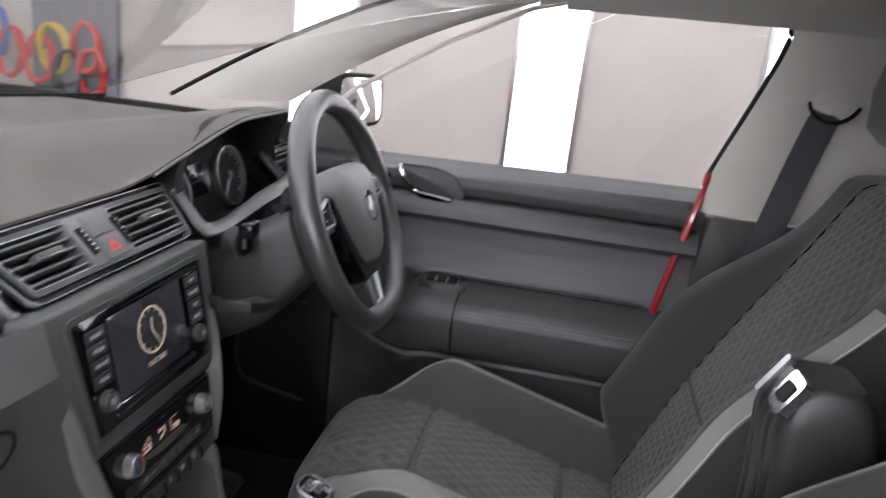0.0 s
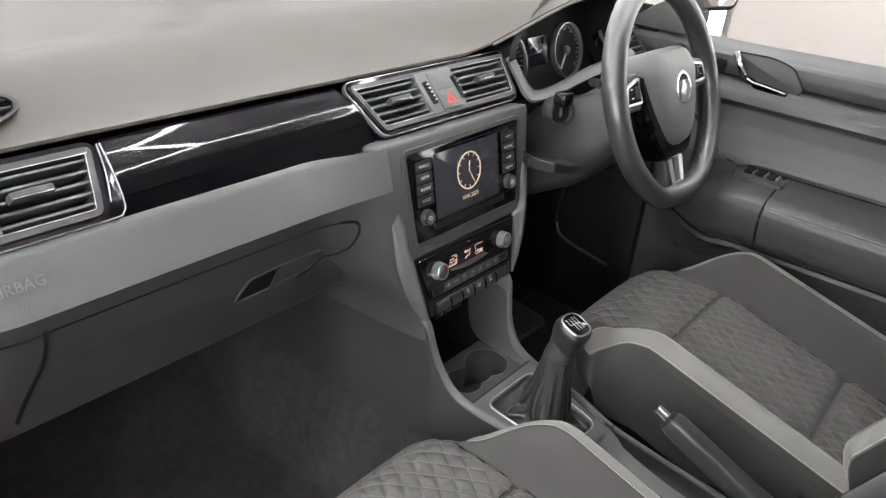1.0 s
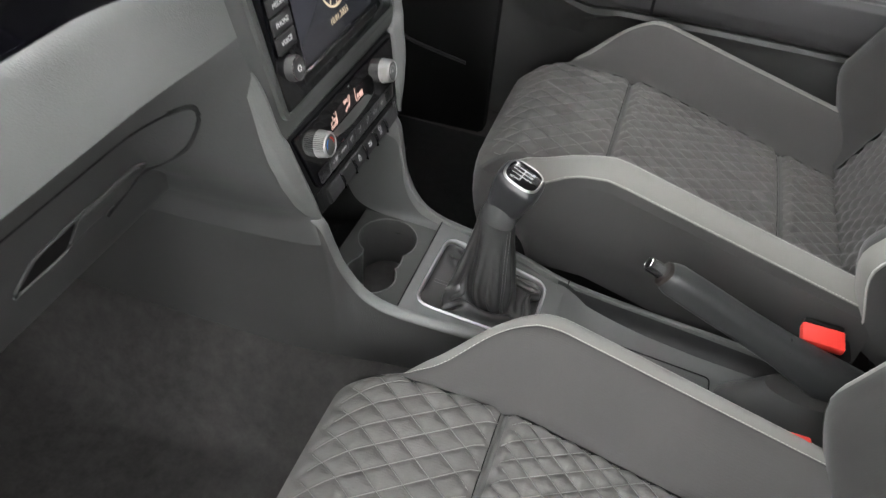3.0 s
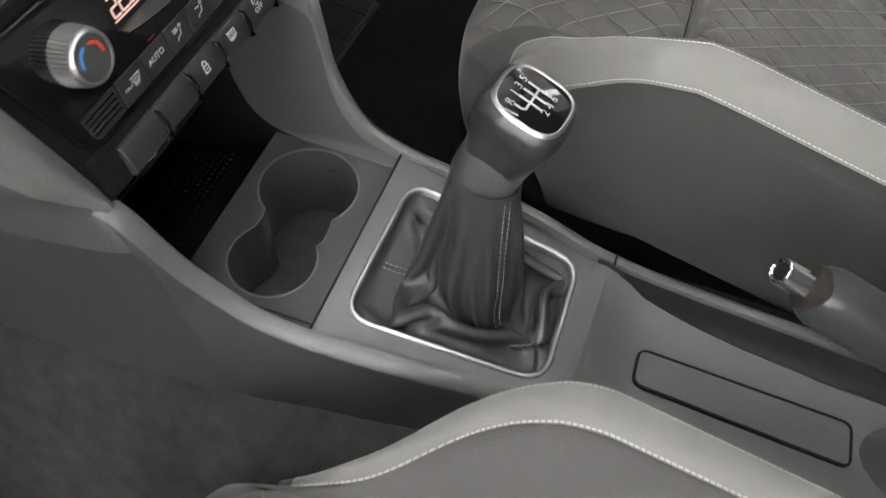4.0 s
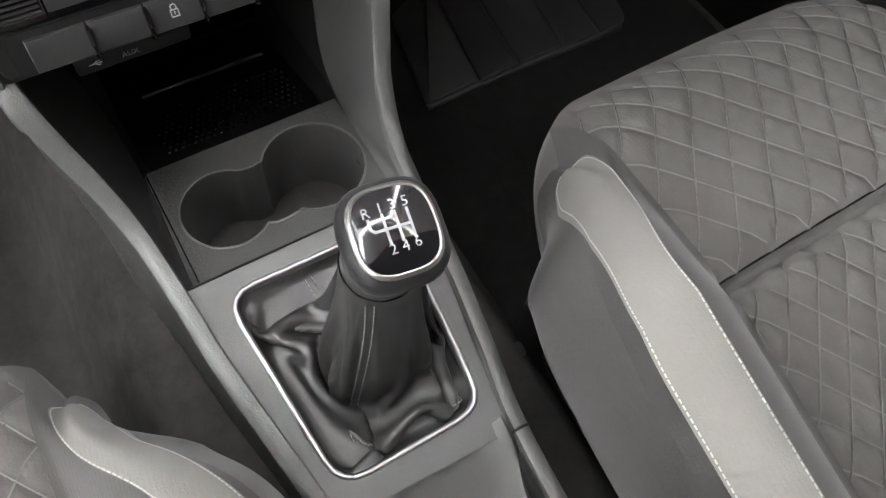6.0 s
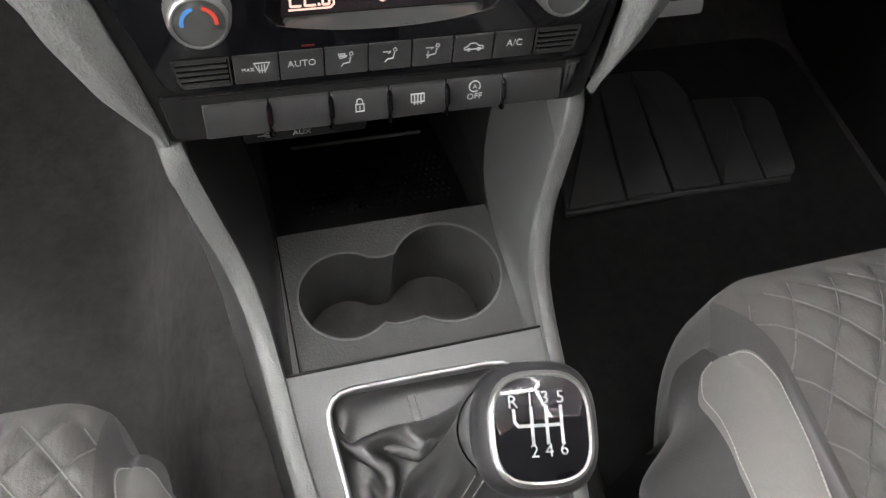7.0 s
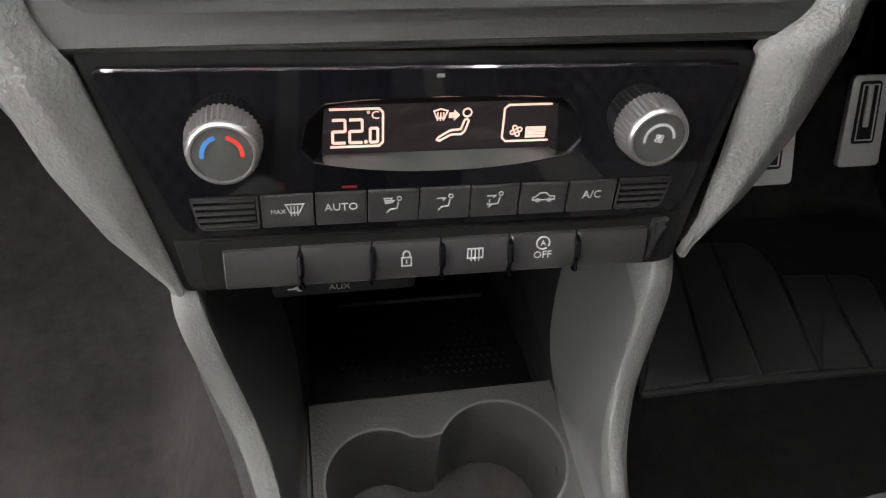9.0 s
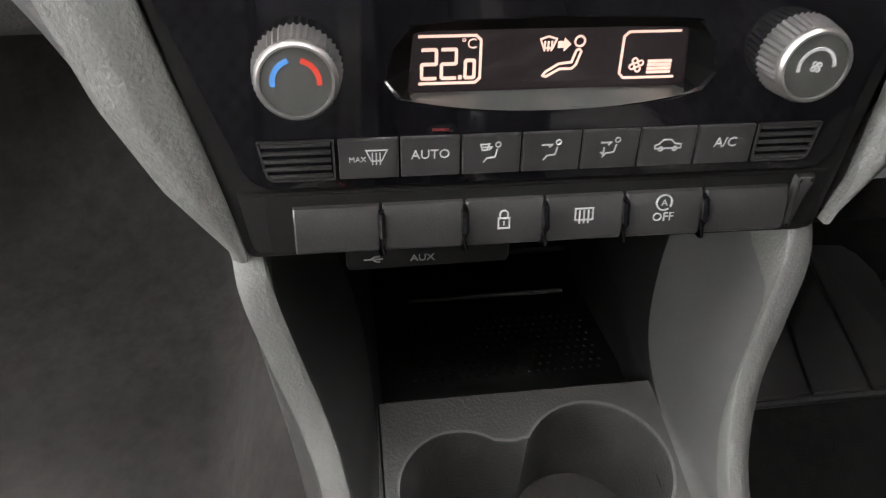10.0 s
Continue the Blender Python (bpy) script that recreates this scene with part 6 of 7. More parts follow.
def handbrake():
    t = thing("handbrake", (0.012, -0.55, 0.42), "dark plastic handbrake lever with a chrome button", "handbrake")
    a, b = Vector((0.006, -0.320, 0.589)), Vector((0.032, -0.60, 0.450))
    ax = (a - b).normalized()
    q = ax.to_track_quat("Z", "Y").to_matrix().to_4x4()
    def ringat(p, w, h, k=3):
        return [p + q.to_3x3() @ Vector((v.x, v.y, 0)) for v in rrect(w, h, min(w, h) * 0.35, n=k)]
    rows = []
    for d, w, h in ((0.012, 0.022, 0.022), (0.016, 0.026, 0.028), (0.024, 0.029, 0.032), (0.06, 0.030, 0.033), (0.12, 0.030, 0.033), (0.17, 0.032, 0.036), (0.21, 0.036, 0.044), (0.26, 0.040, 0.052), (0.32, 0.040, 0.055)):
        rows.append(ringat(a - ax * d, w, h))
    part("grip", loft(rows), BRAKE, t)
    part("collar", loft([ringat(a - ax * d, w, h) for d, w, h in ((0.0085, 0.019, 0.020), (0.0095, 0.0220, 0.0235), (0.0125, 0.0235, 0.0250), (0.0145, 0.0235, 0.025))]), COLLAR, t, "worn bronze coloured collar")
    def flute(d, r, deep):
        return [a - ax * d + q.to_3x3() @ Vector(((r - deep * (i % 2)) * math.cos(math.pi * i / 12), (r - deep * (i % 2)) * math.sin(math.pi * i / 12), 0)) for i in range(24)]
    part("button", loft([flute(-0.0085, 0.0058, 0), flute(-0.0095, 0.0070, 0), flute(-0.0088, 0.0078, 0.0003), flute(0.004, 0.0083, 0.0005), flute(0.013, 0.0083, 0.0005)]), CHROME, t, "bright fluted chrome release button", 30)
    part("button_end", loft([flute(-0.0070, 0.0056, 0), flute(-0.0090, 0.0052, 0), flute(-0.0102, 0.0030, 0)]), BLACK, t)
    part("grip_seam", tube([a - ax * d + q.to_3x3() @ Vector((0, w, 0)) for d, w in ((0.165, 0.0178), (0.166, 0.0182))] + [a - ax * 0.168 + q.to_3x3() @ Vector((0.015, 0.012, 0))], 0.0008, 5), BLACK, t)
    part("boot", loft([[Vector((0.012 + w * p.x, -0.52 + l * p.y, z)) for p in disc(1.0, n=24)] for w, l, z in ((0.045, 0.10, 0.405), (0.042, 0.095, 0.425), (0.028, 0.07, 0.45), (0.022, 0.05, 0.47))]), PLASTIC, t)
    # raised arm rest between the seats
    r = thing("folding_armrest", (0.02, -0.72, 0.41), "dark folding armrest raised upright between the front seats", "armrest")
    rows = []
    for z, y, w, d in ((0.52, -0.70, 0.085, 0.09), (0.60, -0.70, 0.09, 0.10), (0.76, -0.70, 0.095, 0.105), (0.85, -0.69, 0.095, 0.095), (0.885, -0.688, 0.09, 0.08), (0.897, -0.688, 0.075, 0.06)):
        rows.append([(0.02 + p.x, y + p.y, z) for p in rrect(w, d, 0.02, n=4)])
    part("pad", loft(rows), LEATHER, r)
    for dx, w in ((-0.030, 0.010), (0.0, 0.026), (0.030, 0.010)):
        part("pad_rib", loft([[(0.02 + dx + p.x, y + p.y, z) for p in rrect(w * k, 0.016, 0.004, n=3)] for z, y, k in ((0.56, -0.652, 1), (0.76, -0.6495, 1), (0.845, -0.6435, 0.95), (0.872, -0.650, 0.8))]), LEATHER, r)
    lm = frame_of((-0.010, -0.648, 0.884), (1, 0, 0), (0, -0.5, 0.86))
    part("latch", ring(rrect(0.040, 0.042, 0.008), rrect(0.020, 0.020, 0.004), -0.004, 0.006, lm), CHROME, r, "bright latch frame")
    part("latch_pull", slab(rrect(0.021, 0.021, 0.004), -0.006, 0.002, lm, 0.001), BLACK, r)
    part("end_trim", slab(rrect(0.012, 0.050, 0.004, 0.050, -0.002), -0.004, 0.005, lm, 0.002), SATIN, r, "satin end trim")
    part("bracket", box((0.02, -0.72, 0.465), (0.06, 0.06, 0.13), edge=0.006), PLASTIC, r)
    for side, p in ((1, (0.062, -0.518, 0.507)), (-1, (-0.087, -0.483, 0.497))):
        k = thing("belt_buckle", (p[0], p[1] - 0.03, p[2] - 0.14), "black belt buckle with a red release button beside a seat", "buckle", "belt buckles")
        part("button", box((p[0], p[1], p[2]), (0.026, 0.046, 0.012), Matrix.Translation(p) @ Matrix.Rotation(side * -0.15, 4, "Y") @ Matrix.Translation([-c for c in p]), edge=0.003), RED_PLASTIC, k, "bright red release button")
        part("slot", box((p[0] + side * 0.015, p[1], p[2] + 0.001), (0.006, 0.042, 0.016), edge=0.001), BLACK, k)
        part("case", loft([[(p[0] + v.x, p[1] - 0.006 - 0.25 * dz + v.y, p[2] - 0.008 - dz) for v in rrect(0.038, 0.054 - 0.1 * dz, 0.01)] for dz in (0, 0.02, 0.06, 0.13)]), BLACK, k)


handbrake()


# ---- seats ----
def quilt(x, y, px, py, depth, w=0.0016):
    """Depth of sewn diamond lines."""
    a, b = (x / px + y / py), (x / px - y / py)
    k = 1 / math.hypot(1 / px, 1 / py)
    da, db = abs(a - round(a)) * k, abs(b - round(b)) * k
    d = min(da, db)
    q = min(1.0, d / (0.5 * k))
    return -depth * (1 - q) ** 2 - 0.4 * depth * math.exp(-(d / w) ** 2)


QX, QY = 0.028, 0.038
FX, FY = 0.0222, 0.0300


def quilt_threads(fn, place, y0, y1, half, z=-0.0030, QX=QX, QY=QY):
    """The sewn threads along the diamond lines, as one mesh."""
    bm = bmesh.new()
    k0, k1 = int(math.floor((min(y0, y1) / QY) - half / QX)) - 1, int(math.ceil((max(y0, y1) / QY) + half / QX)) + 1
    for sgn in (1, -1):
        for k in range(k0, k1 + 1):
            run = []
            for i in range(41):
                u = -half + 2 * half * i / 40
                y = (k - u / QX) * QY if sgn > 0 else (k + u / QX) * QY
                if min(y0, y1) <= y <= max(y0, y1):
                    run.append(place(fn(u, y), z))
            if len(run) > 1:
                tube(run, 0.0006, 3, bm=bm)
    return bm


def cushion_edge(y):
    """How far the bolsters have risen and widened at y."""
    return smooth01((-0.07 - y) / 0.20)


def cushion_point(u, y):
    """The cushion's upper skin; u is the distance from the middle along the width."""
    s = 1 if u >= 0 else -1
    a = abs(u)
    f = cushion_edge(y)
    base = 0.0
    # the front corners are cut back
    back = (0.034 * smooth01((a - 0.10) / 0.08) + 0.030 * smooth01((a - 0.222) / 0.07)) * (1 - smooth01((-0.066 - y) / 0.16))
    if y > -0.12:
        k = (y + 0.12) / 0.06
        base = -0.036 * k * k - 0.01 * k
    if y < -0.24:
        base = -0.065 * (-(y + 0.24) / 0.24)
    ins, ridge = 0.128, 0.150 + 0.048 * f
    if a <= ins:
        x = a
        z = base + 0.006 * (1 - (a / ins) ** 2) - 0.004 * smooth01((a - ins + 0.01) / 0.01)
        z -= 0.010 * math.exp(-((y + 0.2325) / 0.0085) ** 2) + 0.008 * math.exp(-((y + 0.465) / 0.0085) ** 2)
    else:
        h = 0.062 * f - 0.012 * (1 - f)
        t = (a - ins) / 0.172
        # up the inside, over the ridge, down the flank
        if t < 0.35:
            q = t / 0.35
            x = ins + (ridge - 0.012 - ins) * q
            z = base - 0.004 + (h + 0.004) * smooth01(q ** 0.8)
        elif t < 0.55:
            q = (t - 0.35) / 0.2
            x = ridge - 0.012 + 0.036 * q * (0.25 + 0.75 * f)
            z = base + h + 0.003 * math.sin(q * math.pi) - 0.020 * q * q
        else:
            q = (t - 0.55) / 0.45
            x = ridge - 0.012 + 0.036 * (0.25 + 0.75 * f) + (0.004 + 0.012 * f) * math.sin(q * math.pi * 0.8) - 0.030 * q * q + 0.050 * (1 - f) * smooth01(q * 1.6) * smooth01((-0.064 - y) / 0.06)
            z = base + h - 0.020 - (0.092 + 0.030 * (1 - f) + h) * q ** 1.15
    return Vector((s * x, y - back, z))


def back_point(u, v):
    """The back rest's front skin in its own frame: x across, y up the back, z forward."""
    s = 1 if u >= 0 else -1
    a = abs(u)
    f = smooth01(v / 0.10) * (1 - smooth01((v - 0.28) / 0.27))
    narrow = 1 - 0.16 * smooth01((v - 0.36) / 0.28)
    ins = 0.125 * narrow + 0.012 * smooth01((v - 0.35) / 0.2)
    if a <= 0.125:
        x = a / 0.125 * ins
        z = 0.012 * math.sin(math.pi * min(1, v / 0.5)) + 0.004 * (1 - (a / 0.125) ** 2)
    else:
        h = 0.074 * f + 0.006
        t = (a - 0.125) / 0.175
        ridge = (0.195 + 0.01 * f + 0.013 * math.exp(-((v - 0.22) / 0.13) ** 2)) * narrow
        if t < 0.35:
            q = t / 0.35
            x = ins + (ridge - 0.012 - ins) * q
            z = h * smooth01(q)
        elif t < 0.55:
            q = (t - 0.35) / 0.2
            x = ridge - 0.012 + 0.036 * q
            z = h + 0.004 * math.sin(q * math.pi) - 0.010 * q * q
        else:
            q = (t - 0.55) / 0.45
            x = ridge + 0.024 + 0.022 * math.sin(q * math.pi / 2)
            z = h - 0.010 - (0.10 + h) * q ** 1.2
    # the top edge rolls over
    if v > 0.60:
        q = min(1, (v - 0.60) / 0.05)
        z -= 0.055 * q * q
    return Vector((s * x, v, z))


def seat(name, at, label):
    t = thing(name, (at[0], -0.3, FLOOR), label, "car seat", "front seats")
    off = Vector(at)

    def skin(us, ys, fn, dec=None):
        return [[off + fn(u, y) + (Vector((0, 0, dec(u, y))) if dec else Vector()) for u in us] for y in ys]
    fine = 0.003
    us = np.arange(-0.126, 0.1261, fine)
    rear = [y for y in np.arange(-0.236, -0.4631, -fine)]
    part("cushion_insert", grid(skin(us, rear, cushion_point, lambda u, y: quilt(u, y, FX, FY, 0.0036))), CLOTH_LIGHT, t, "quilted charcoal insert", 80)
    front = [y for y in np.arange(-0.066, -0.2301, -fine)]
    part("cushion_front", grid(skin(us, front, cushion_point, lambda u, y: quilt(u, y, QX, QY, 0.0034) * smooth01((-0.07 - y) / 0.01))), CLOTH_LIGHT, t, "quilted charcoal front pad", 80)
    part("cushion_seam", grid([[off + cushion_point(u, y) + Vector((0, 0, dz)) for u in np.linspace(-0.128, 0.128, 30)] for y, dz in ((-0.2290, -0.0005), (-0.2312, -0.0020), (-0.2328, -0.0020), (-0.2365, -0.0005))]), CLOTH, t, "", 80)
    part("cushion_rear", grid(skin(us, [y for y in np.arange(-0.468, -0.56, -fine)], cushion_point, lambda u, y: quilt(u, y, FX, FY, 0.0036))), CLOTH_LIGHT, t, "", 80)
    part("cushion_seam", grid([[off + cushion_point(u, y) + Vector((0, 0, dz)) for u in np.linspace(-0.128, 0.128, 30)] for y, dz in ((-0.4615, -0.0005), (-0.464, -0.0025), (-0.466, -0.0025), (-0.469, -0.0005))]), CLOTH, t, "", 80)
    for a, b, ax_, ay_ in ((-0.08, -0.229, QX, QY), (-0.238, -0.461, FX, FY), (-0.47, -0.558, FX, FY)):
        part("quilt_thread", quilt_threads(cushion_point, lambda p, z: off + p + Vector((0, 0, z)), a, b, 0.125, -0.0028, ax_, ay_), THREAD_QUILT, t, "", 80)
    yy = list(np.linspace(-0.066, -0.56, 70))
    for s in (-1, 1):
        part("bolster_inner", grid(skin([s * u for u in np.linspace(0.126, 0.188, 14)], yy, cushion_point)), CLOTH, t, "", 80)
        yt = list(-0.078 - (0.482) * (np.linspace(0, 1, 90) ** 1.6))

        def across(y, q):
            g = math.sqrt(max(0.0, 1 - (1 - min(1.0, max(0.0, (-0.0778 - y) / 0.022))) ** 2))
            lo = 0.152 + 0.036 * smooth01((-y - 0.075) / 0.15)
            hi = 0.238 - 0.020 * smooth01((-y - 0.075) / 0.14)
            mid = (lo + hi) / 2
            lo, hi = mid + (lo - mid) * (0.3 + 0.7 * g), mid + (hi - mid) * (0.3 + 0.7 * g)
            return cushion_point(s * (lo + (hi - lo) * q), y)
        part("bolster_stripe", grid([[off + across(y, k / 14) + Vector((0, 0, 0.0018)) for k in range(15)] for y in yt]), STRIPE, t, "light grey ribbed stripe", 80)
        for e in (0.04, 0.96):
            run = [off + across(y, e) + Vector((0, 0, 0.0020)) for y in yt]
            bm = bmesh.new()
            for a, b in zip(run, run[1:]):
                n = max(1, round((b - a).length / 0.0036))
                for j in range(n):
                    tube([a + (b - a) * ((j + 0.1) / n), a + (b - a) * ((j + 0.78) / n)], 0.0005, 4, bm=bm)
            part("stitching", bm, THREAD, t)
        part("bolster_nose", grid(skin([s * u for u in np.linspace(0.188, 0.224, 9)], yy, cushion_point)), CLOTH_SIDE, t, "", 80)
        part("bolster_side", grid(skin([s * u for u in np.linspace(0.224, 0.30, 16)], yy, cushion_point)), CLOTH_SIDE, t, "", 80)
    # rolled front edge down to the frame
    rows = []
    for k in range(10):
        q = k / 9
        row = []
        for u in np.linspace(-0.30, 0.30, 53):
            p = cushion_point(u, -0.066)
            edge = smooth01((abs(p.x) - 0.13) / 0.08)
            drop = 0.17 * q * (1 - 0.3 * edge) * (1 - smooth01((abs(u) - 0.17) / 0.07))
            row.append(off + Vector((p.x * (1 - 0.04 * q * (1 - edge)), p.y + (0.010 * math.sin(q * math.pi) - 0.05 * q * q) * (1 - smooth01((abs(u) - 0.17) / 0.07)), (min(p.z, -0.01) if abs(u) < 0.15 else p.z) - drop)))
        rows.append(row)
    part("front_roll", grid(rows), CLOTH, t, "", 80)
    part("base", box((off.x, -0.33 + off.y, (FLOOR + off.z) / 2 - 0.05), (0.34, 0.40, off.z - FLOOR - 0.12), edge=0.02), BLACK, t)
    part("side_skirt", box((off.x, -0.38 + off.y, off.z - 0.15), (0.36, 0.42, 0.09), edge=0.02), BLACK, t)
    # back rest
    bm_ = frame_of((off.x, -0.545 + off.y, off.z - 0.075), (-1, 0, 0), (0, -0.44, 0.90))

    def bskin(us, vs, dec=None):
        return [[bm_ @ (back_point(u, v) + (Vector((0, 0, dec(u, v))) if dec else Vector())) for u in us] for v in vs]
    ub = np.arange(-0.1245, 0.1246, 0.0035)
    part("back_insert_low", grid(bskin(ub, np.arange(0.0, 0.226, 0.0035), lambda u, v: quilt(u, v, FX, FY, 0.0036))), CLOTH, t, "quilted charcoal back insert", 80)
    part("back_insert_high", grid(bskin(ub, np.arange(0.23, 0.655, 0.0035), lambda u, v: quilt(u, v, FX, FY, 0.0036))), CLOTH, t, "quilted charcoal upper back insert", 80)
    part("back_seam", grid([[bm_ @ (back_point(u, v) + Vector((0, 0, dz))) for u in np.linspace(-0.125, 0.125, 30)] for v, dz in ((0.224, 0), (0.2265, -0.005), (0.2285, -0.005), (0.231, 0))]), CLOTH_SIDE, t, "", 80)
    vv = list(np.linspace(0, 0.655, 60))
    for s in (-1, 1):
        part("back_bolster", grid(bskin([s * u for u in np.linspace(0.1245, 0.1905, 14)], vv)), CLOTH_SIDE, t, "", 80)
        vs = [v for v in vv if 0.02 < v < 0.5]
        part("back_stripe", grid([[bm_ @ (back_point(s * (0.2035 + 0.021 * k / 8), v) + Vector((0, 0, 0.0012))) for k in range(9)] for v in vs]), STRIPE, t, "light grey ribbed stripe", 80)
        part("stitching", tube([bm_ @ (back_point(s * 0.223, v) + Vector((0, 0, 0.002))) for v in vs], 0.0011, 5), THREAD, t)
        part("back_edge", grid(bskin([s * u for u in np.linspace(0.1905, 0.2245, 9)], vv)), CLOTH_SIDE, t, "", 80)
        part("back_side", grid(bskin([s * u for u in np.linspace(0.2245, 0.30, 14)], vv)), CLOTH_SIDE, t, "", 80)
    rows = []
    for v in np.linspace(-0.05, 0.66, 12):
        k = 1 - 0.16 * smooth01((v - 0.36) / 0.28)
        rows.append([bm_ @ Vector((x * k, v, -0.10 - 0.012 * math.cos(x / 0.24 * 1.57))) for x in np.linspace(-0.24, 0.24, 15)])
    part("back_shell", thick(grid(rows), 0.01), PLASTIC, t)
    part("back_top", slab(rounded([(-0.2, -0.10), (0.2, -0.10), (0.19, -0.045), (-0.19, -0.045)], 0.02), -0.62, -0.66, frame_of(bm_ @ Vector((0, 0, 0)), bm_.to_3x3() @ Vector((1, 0, 0)), bm_.to_3x3() @ Vector((0, 0, 1))), 0.02), CLOTH_SIDE, t)
    # head rest on two posts
    hr = thing_part("headrest", t)
    rows = []
    for v, w, d in ((0.665, 0.17, 0.05), (0.675, 0.22, 0.085), (0.72, 0.255, 0.10), (0.79, 0.255, 0.10), (0.84, 0.235, 0.09), (0.86, 0.19, 0.06)):
        rows.append([bm_ @ Vector((p.x, v, 0.02 + 0.25 * (v - 0.67) + p.y)) for p in rrect(w, d, 0.035, n=5)])
    part("pad", loft(rows), CLOTH_SIDE, hr)
    for s in (-0.06, 0.06):
        part("post", tube([bm_ @ Vector((s, 0.60, -0.045)), bm_ @ Vector((s, 0.72, 0.01))], 0.006, 8), CHROME, hr)
    return t


seat("driver_seat", (0.316, -0.010, 0.563), "charcoal cloth driver's seat with quilted insert and light grey piping")
seat("passenger_seat", (-0.292, 0.014, 0.520), "charcoal cloth passenger seat with quilted insert and light grey piping")


# ---- steering ----
WHEEL = frame_of((0.339, -0.097, 0.909), (1, 0, 0), (0, 0.365, 0.931))


def steering_wheel():
    t = thing("steering_wheel", WHEEL @ Vector((0, 0, -0.08)), "black leather steering wheel with three silver trimmed spokes", "steering wheel")
    path = []
    R = 0.1685
    for i in range(96):
        a = 2 * math.pi * i / 96
        x, y = R * math.cos(a), R * math.sin(a)
        if y < -0.155:
            y = -0.155 - (abs(y) - 0.155) * 0.55
        path.append(WHEEL @ Vector((x, y, 0)))
    part("rim", tube(path, 0.0170, 16, True, 1.08, WHEEL.to_3x3() @ Vector((0, 0, 1))), WHEEL_LEATHER, t, "smooth black leather rim")
    bm = bmesh.new()
    for i in range(150):
        a = 2 * math.pi * i / 150
        x, y = math.cos(a), math.sin(a)
        sg = 1 if i % 2 else -1
        p = [Vector((x * r, y * r if y * r > -0.152 else -0.152, z)) for r, z in ((0.1520, 0.0035 * sg), (0.1514, -0.0035 * sg))]
        q = Vector((math.cos(a + 0.03) * 0.1516, max(-0.152, math.sin(a + 0.03) * 0.1516), 0.0035 * -sg))
        tube([WHEEL @ p[0], WHEEL @ q], 0.0006, 4, bm=bm)
    part("lacing", bm, RUBBER, t, "black cross stitching")
    # air bag cover
    ol = rounded([(-0.097, 0.046), (-0.072, -0.022), (-0.036, -0.083), (0.028, -0.083), (0.060, -0.022), (0.077, 0.046), (0.052, 0.070), (-0.068, 0.070)], 0.028, 5)
    ol = ol[::-1]
    part("airbag_cover", loft([[WHEEL @ Vector((p.x * k, p.y * k, z)) for p in ol] for k, z in ((0.98, -0.03), (1.0, 0.0), (0.98, 0.012), (0.92, 0.020), (0.78, 0.027), (0.5, 0.031), (0.15, 0.032))]), DASH_GREY, t, "soft grey airbag cover")
    lo = rounded([(-0.106, 0.04), (-0.086, -0.045), (-0.056, -0.102), (0.040, -0.102), (0.070, -0.045), (0.086, 0.04)], 0.02, 4)[::-1]
    part("lower_shroud", loft([[WHEEL @ Vector((p.x * k, p.y * k, z)) for p in lo] for k, z in ((0.9, -0.045), (1.0, -0.02), (1.0, 0.004), (0.95, 0.010))]), GLOSS, t, "gloss black lower shroud")
    # emblem as a plain chrome disc
    em = WHEEL @ Matrix.Translation((-0.007, 0.006, 0.0305))
    part("emblem", ring(disc(0.0255, n=36), disc(0.0222, n=36), -0.004, 0.003, em), CHROME, t, "round chrome emblem")
    part("emblem_field", slab(disc(0.0224, n=32), -0.004, 0.0012, em), BLACK, t)
    part("emblem_shape", slab(rounded([(-0.011, -0.006), (0.003, -0.012), (0.012, 0.0), (0.004, 0.013), (-0.002, 0.004)], 0.003), -0.002, 0.003, em, 0.001), SATIN, t)
    part("airbag_mark", box((0, -0.045, 0.0275), (0.014, 0.004, 0.002), WHEEL, edge=0.0005), PLASTIC, t)
    # side spokes with key pads
    for s in (-1, 1):
        sp = thing_part("spoke", t)
        o = rounded([(s * 0.055, -0.012), (s * 0.156, -0.008), (s * 0.157, 0.036), (s * 0.060, 0.05)], 0.008)
        if s < 0:
            o = o[::-1]
        part("core", slab(o, -0.026, 0.002, WHEEL, 0.006), PLASTIC, sp)
        o2 = rounded([(s * (0.096 if s < 0 else 0.078), 0.0), (s * 0.146, 0.002), (s * 0.140, 0.03), (s * (0.098 if s < 0 else 0.080), 0.040)], 0.006)
        if s < 0:
            o2 = o2[::-1]
        part("key_frame", ring(o2, inset(o2, 0.0035), -0.004, 0.0065, WHEEL), SATIN, sp, "satin silver key frame")
        part("key_pad", slab(inset(o2, 0.003), -0.002, 0.006, WHEEL, 0.002), BLACK, sp)
        part("scroll_wheel", box((s * 0.110, 0.018, 0.006), (0.010, 0.018, 0.008), WHEEL, edge=0.003), PLASTIC, sp)
        for k in range(2):
            part("key_mark", box((s * 0.126, 0.012 + 0.013 * k, 0.0065), (0.006, 0.0018, 0.0008), WHEEL, edge=0), INK_GREY, sp)
    sp = thing_part("spoke", t)
    o = rounded([(-0.036, -0.072), (-0.028, -0.158), (0.028, -0.158), (0.036, -0.072)], 0.006)
    part("core", slab(o, -0.02, -0.002, WHEEL, 0.004), PLASTIC, sp)
    for s in (-1, 1):
        o = [(s * 0.027, -0.074), (s * 0.018, -0.148), (s * 0.0125, -0.150), (s * 0.020, -0.074)]
        o = rounded(o if s > 0 else o[::-1], 0.002)
        part("silver_strip", slab(o, -0.006, 0.003, WHEEL, 0.002), SATIN, sp, "satin silver strip")
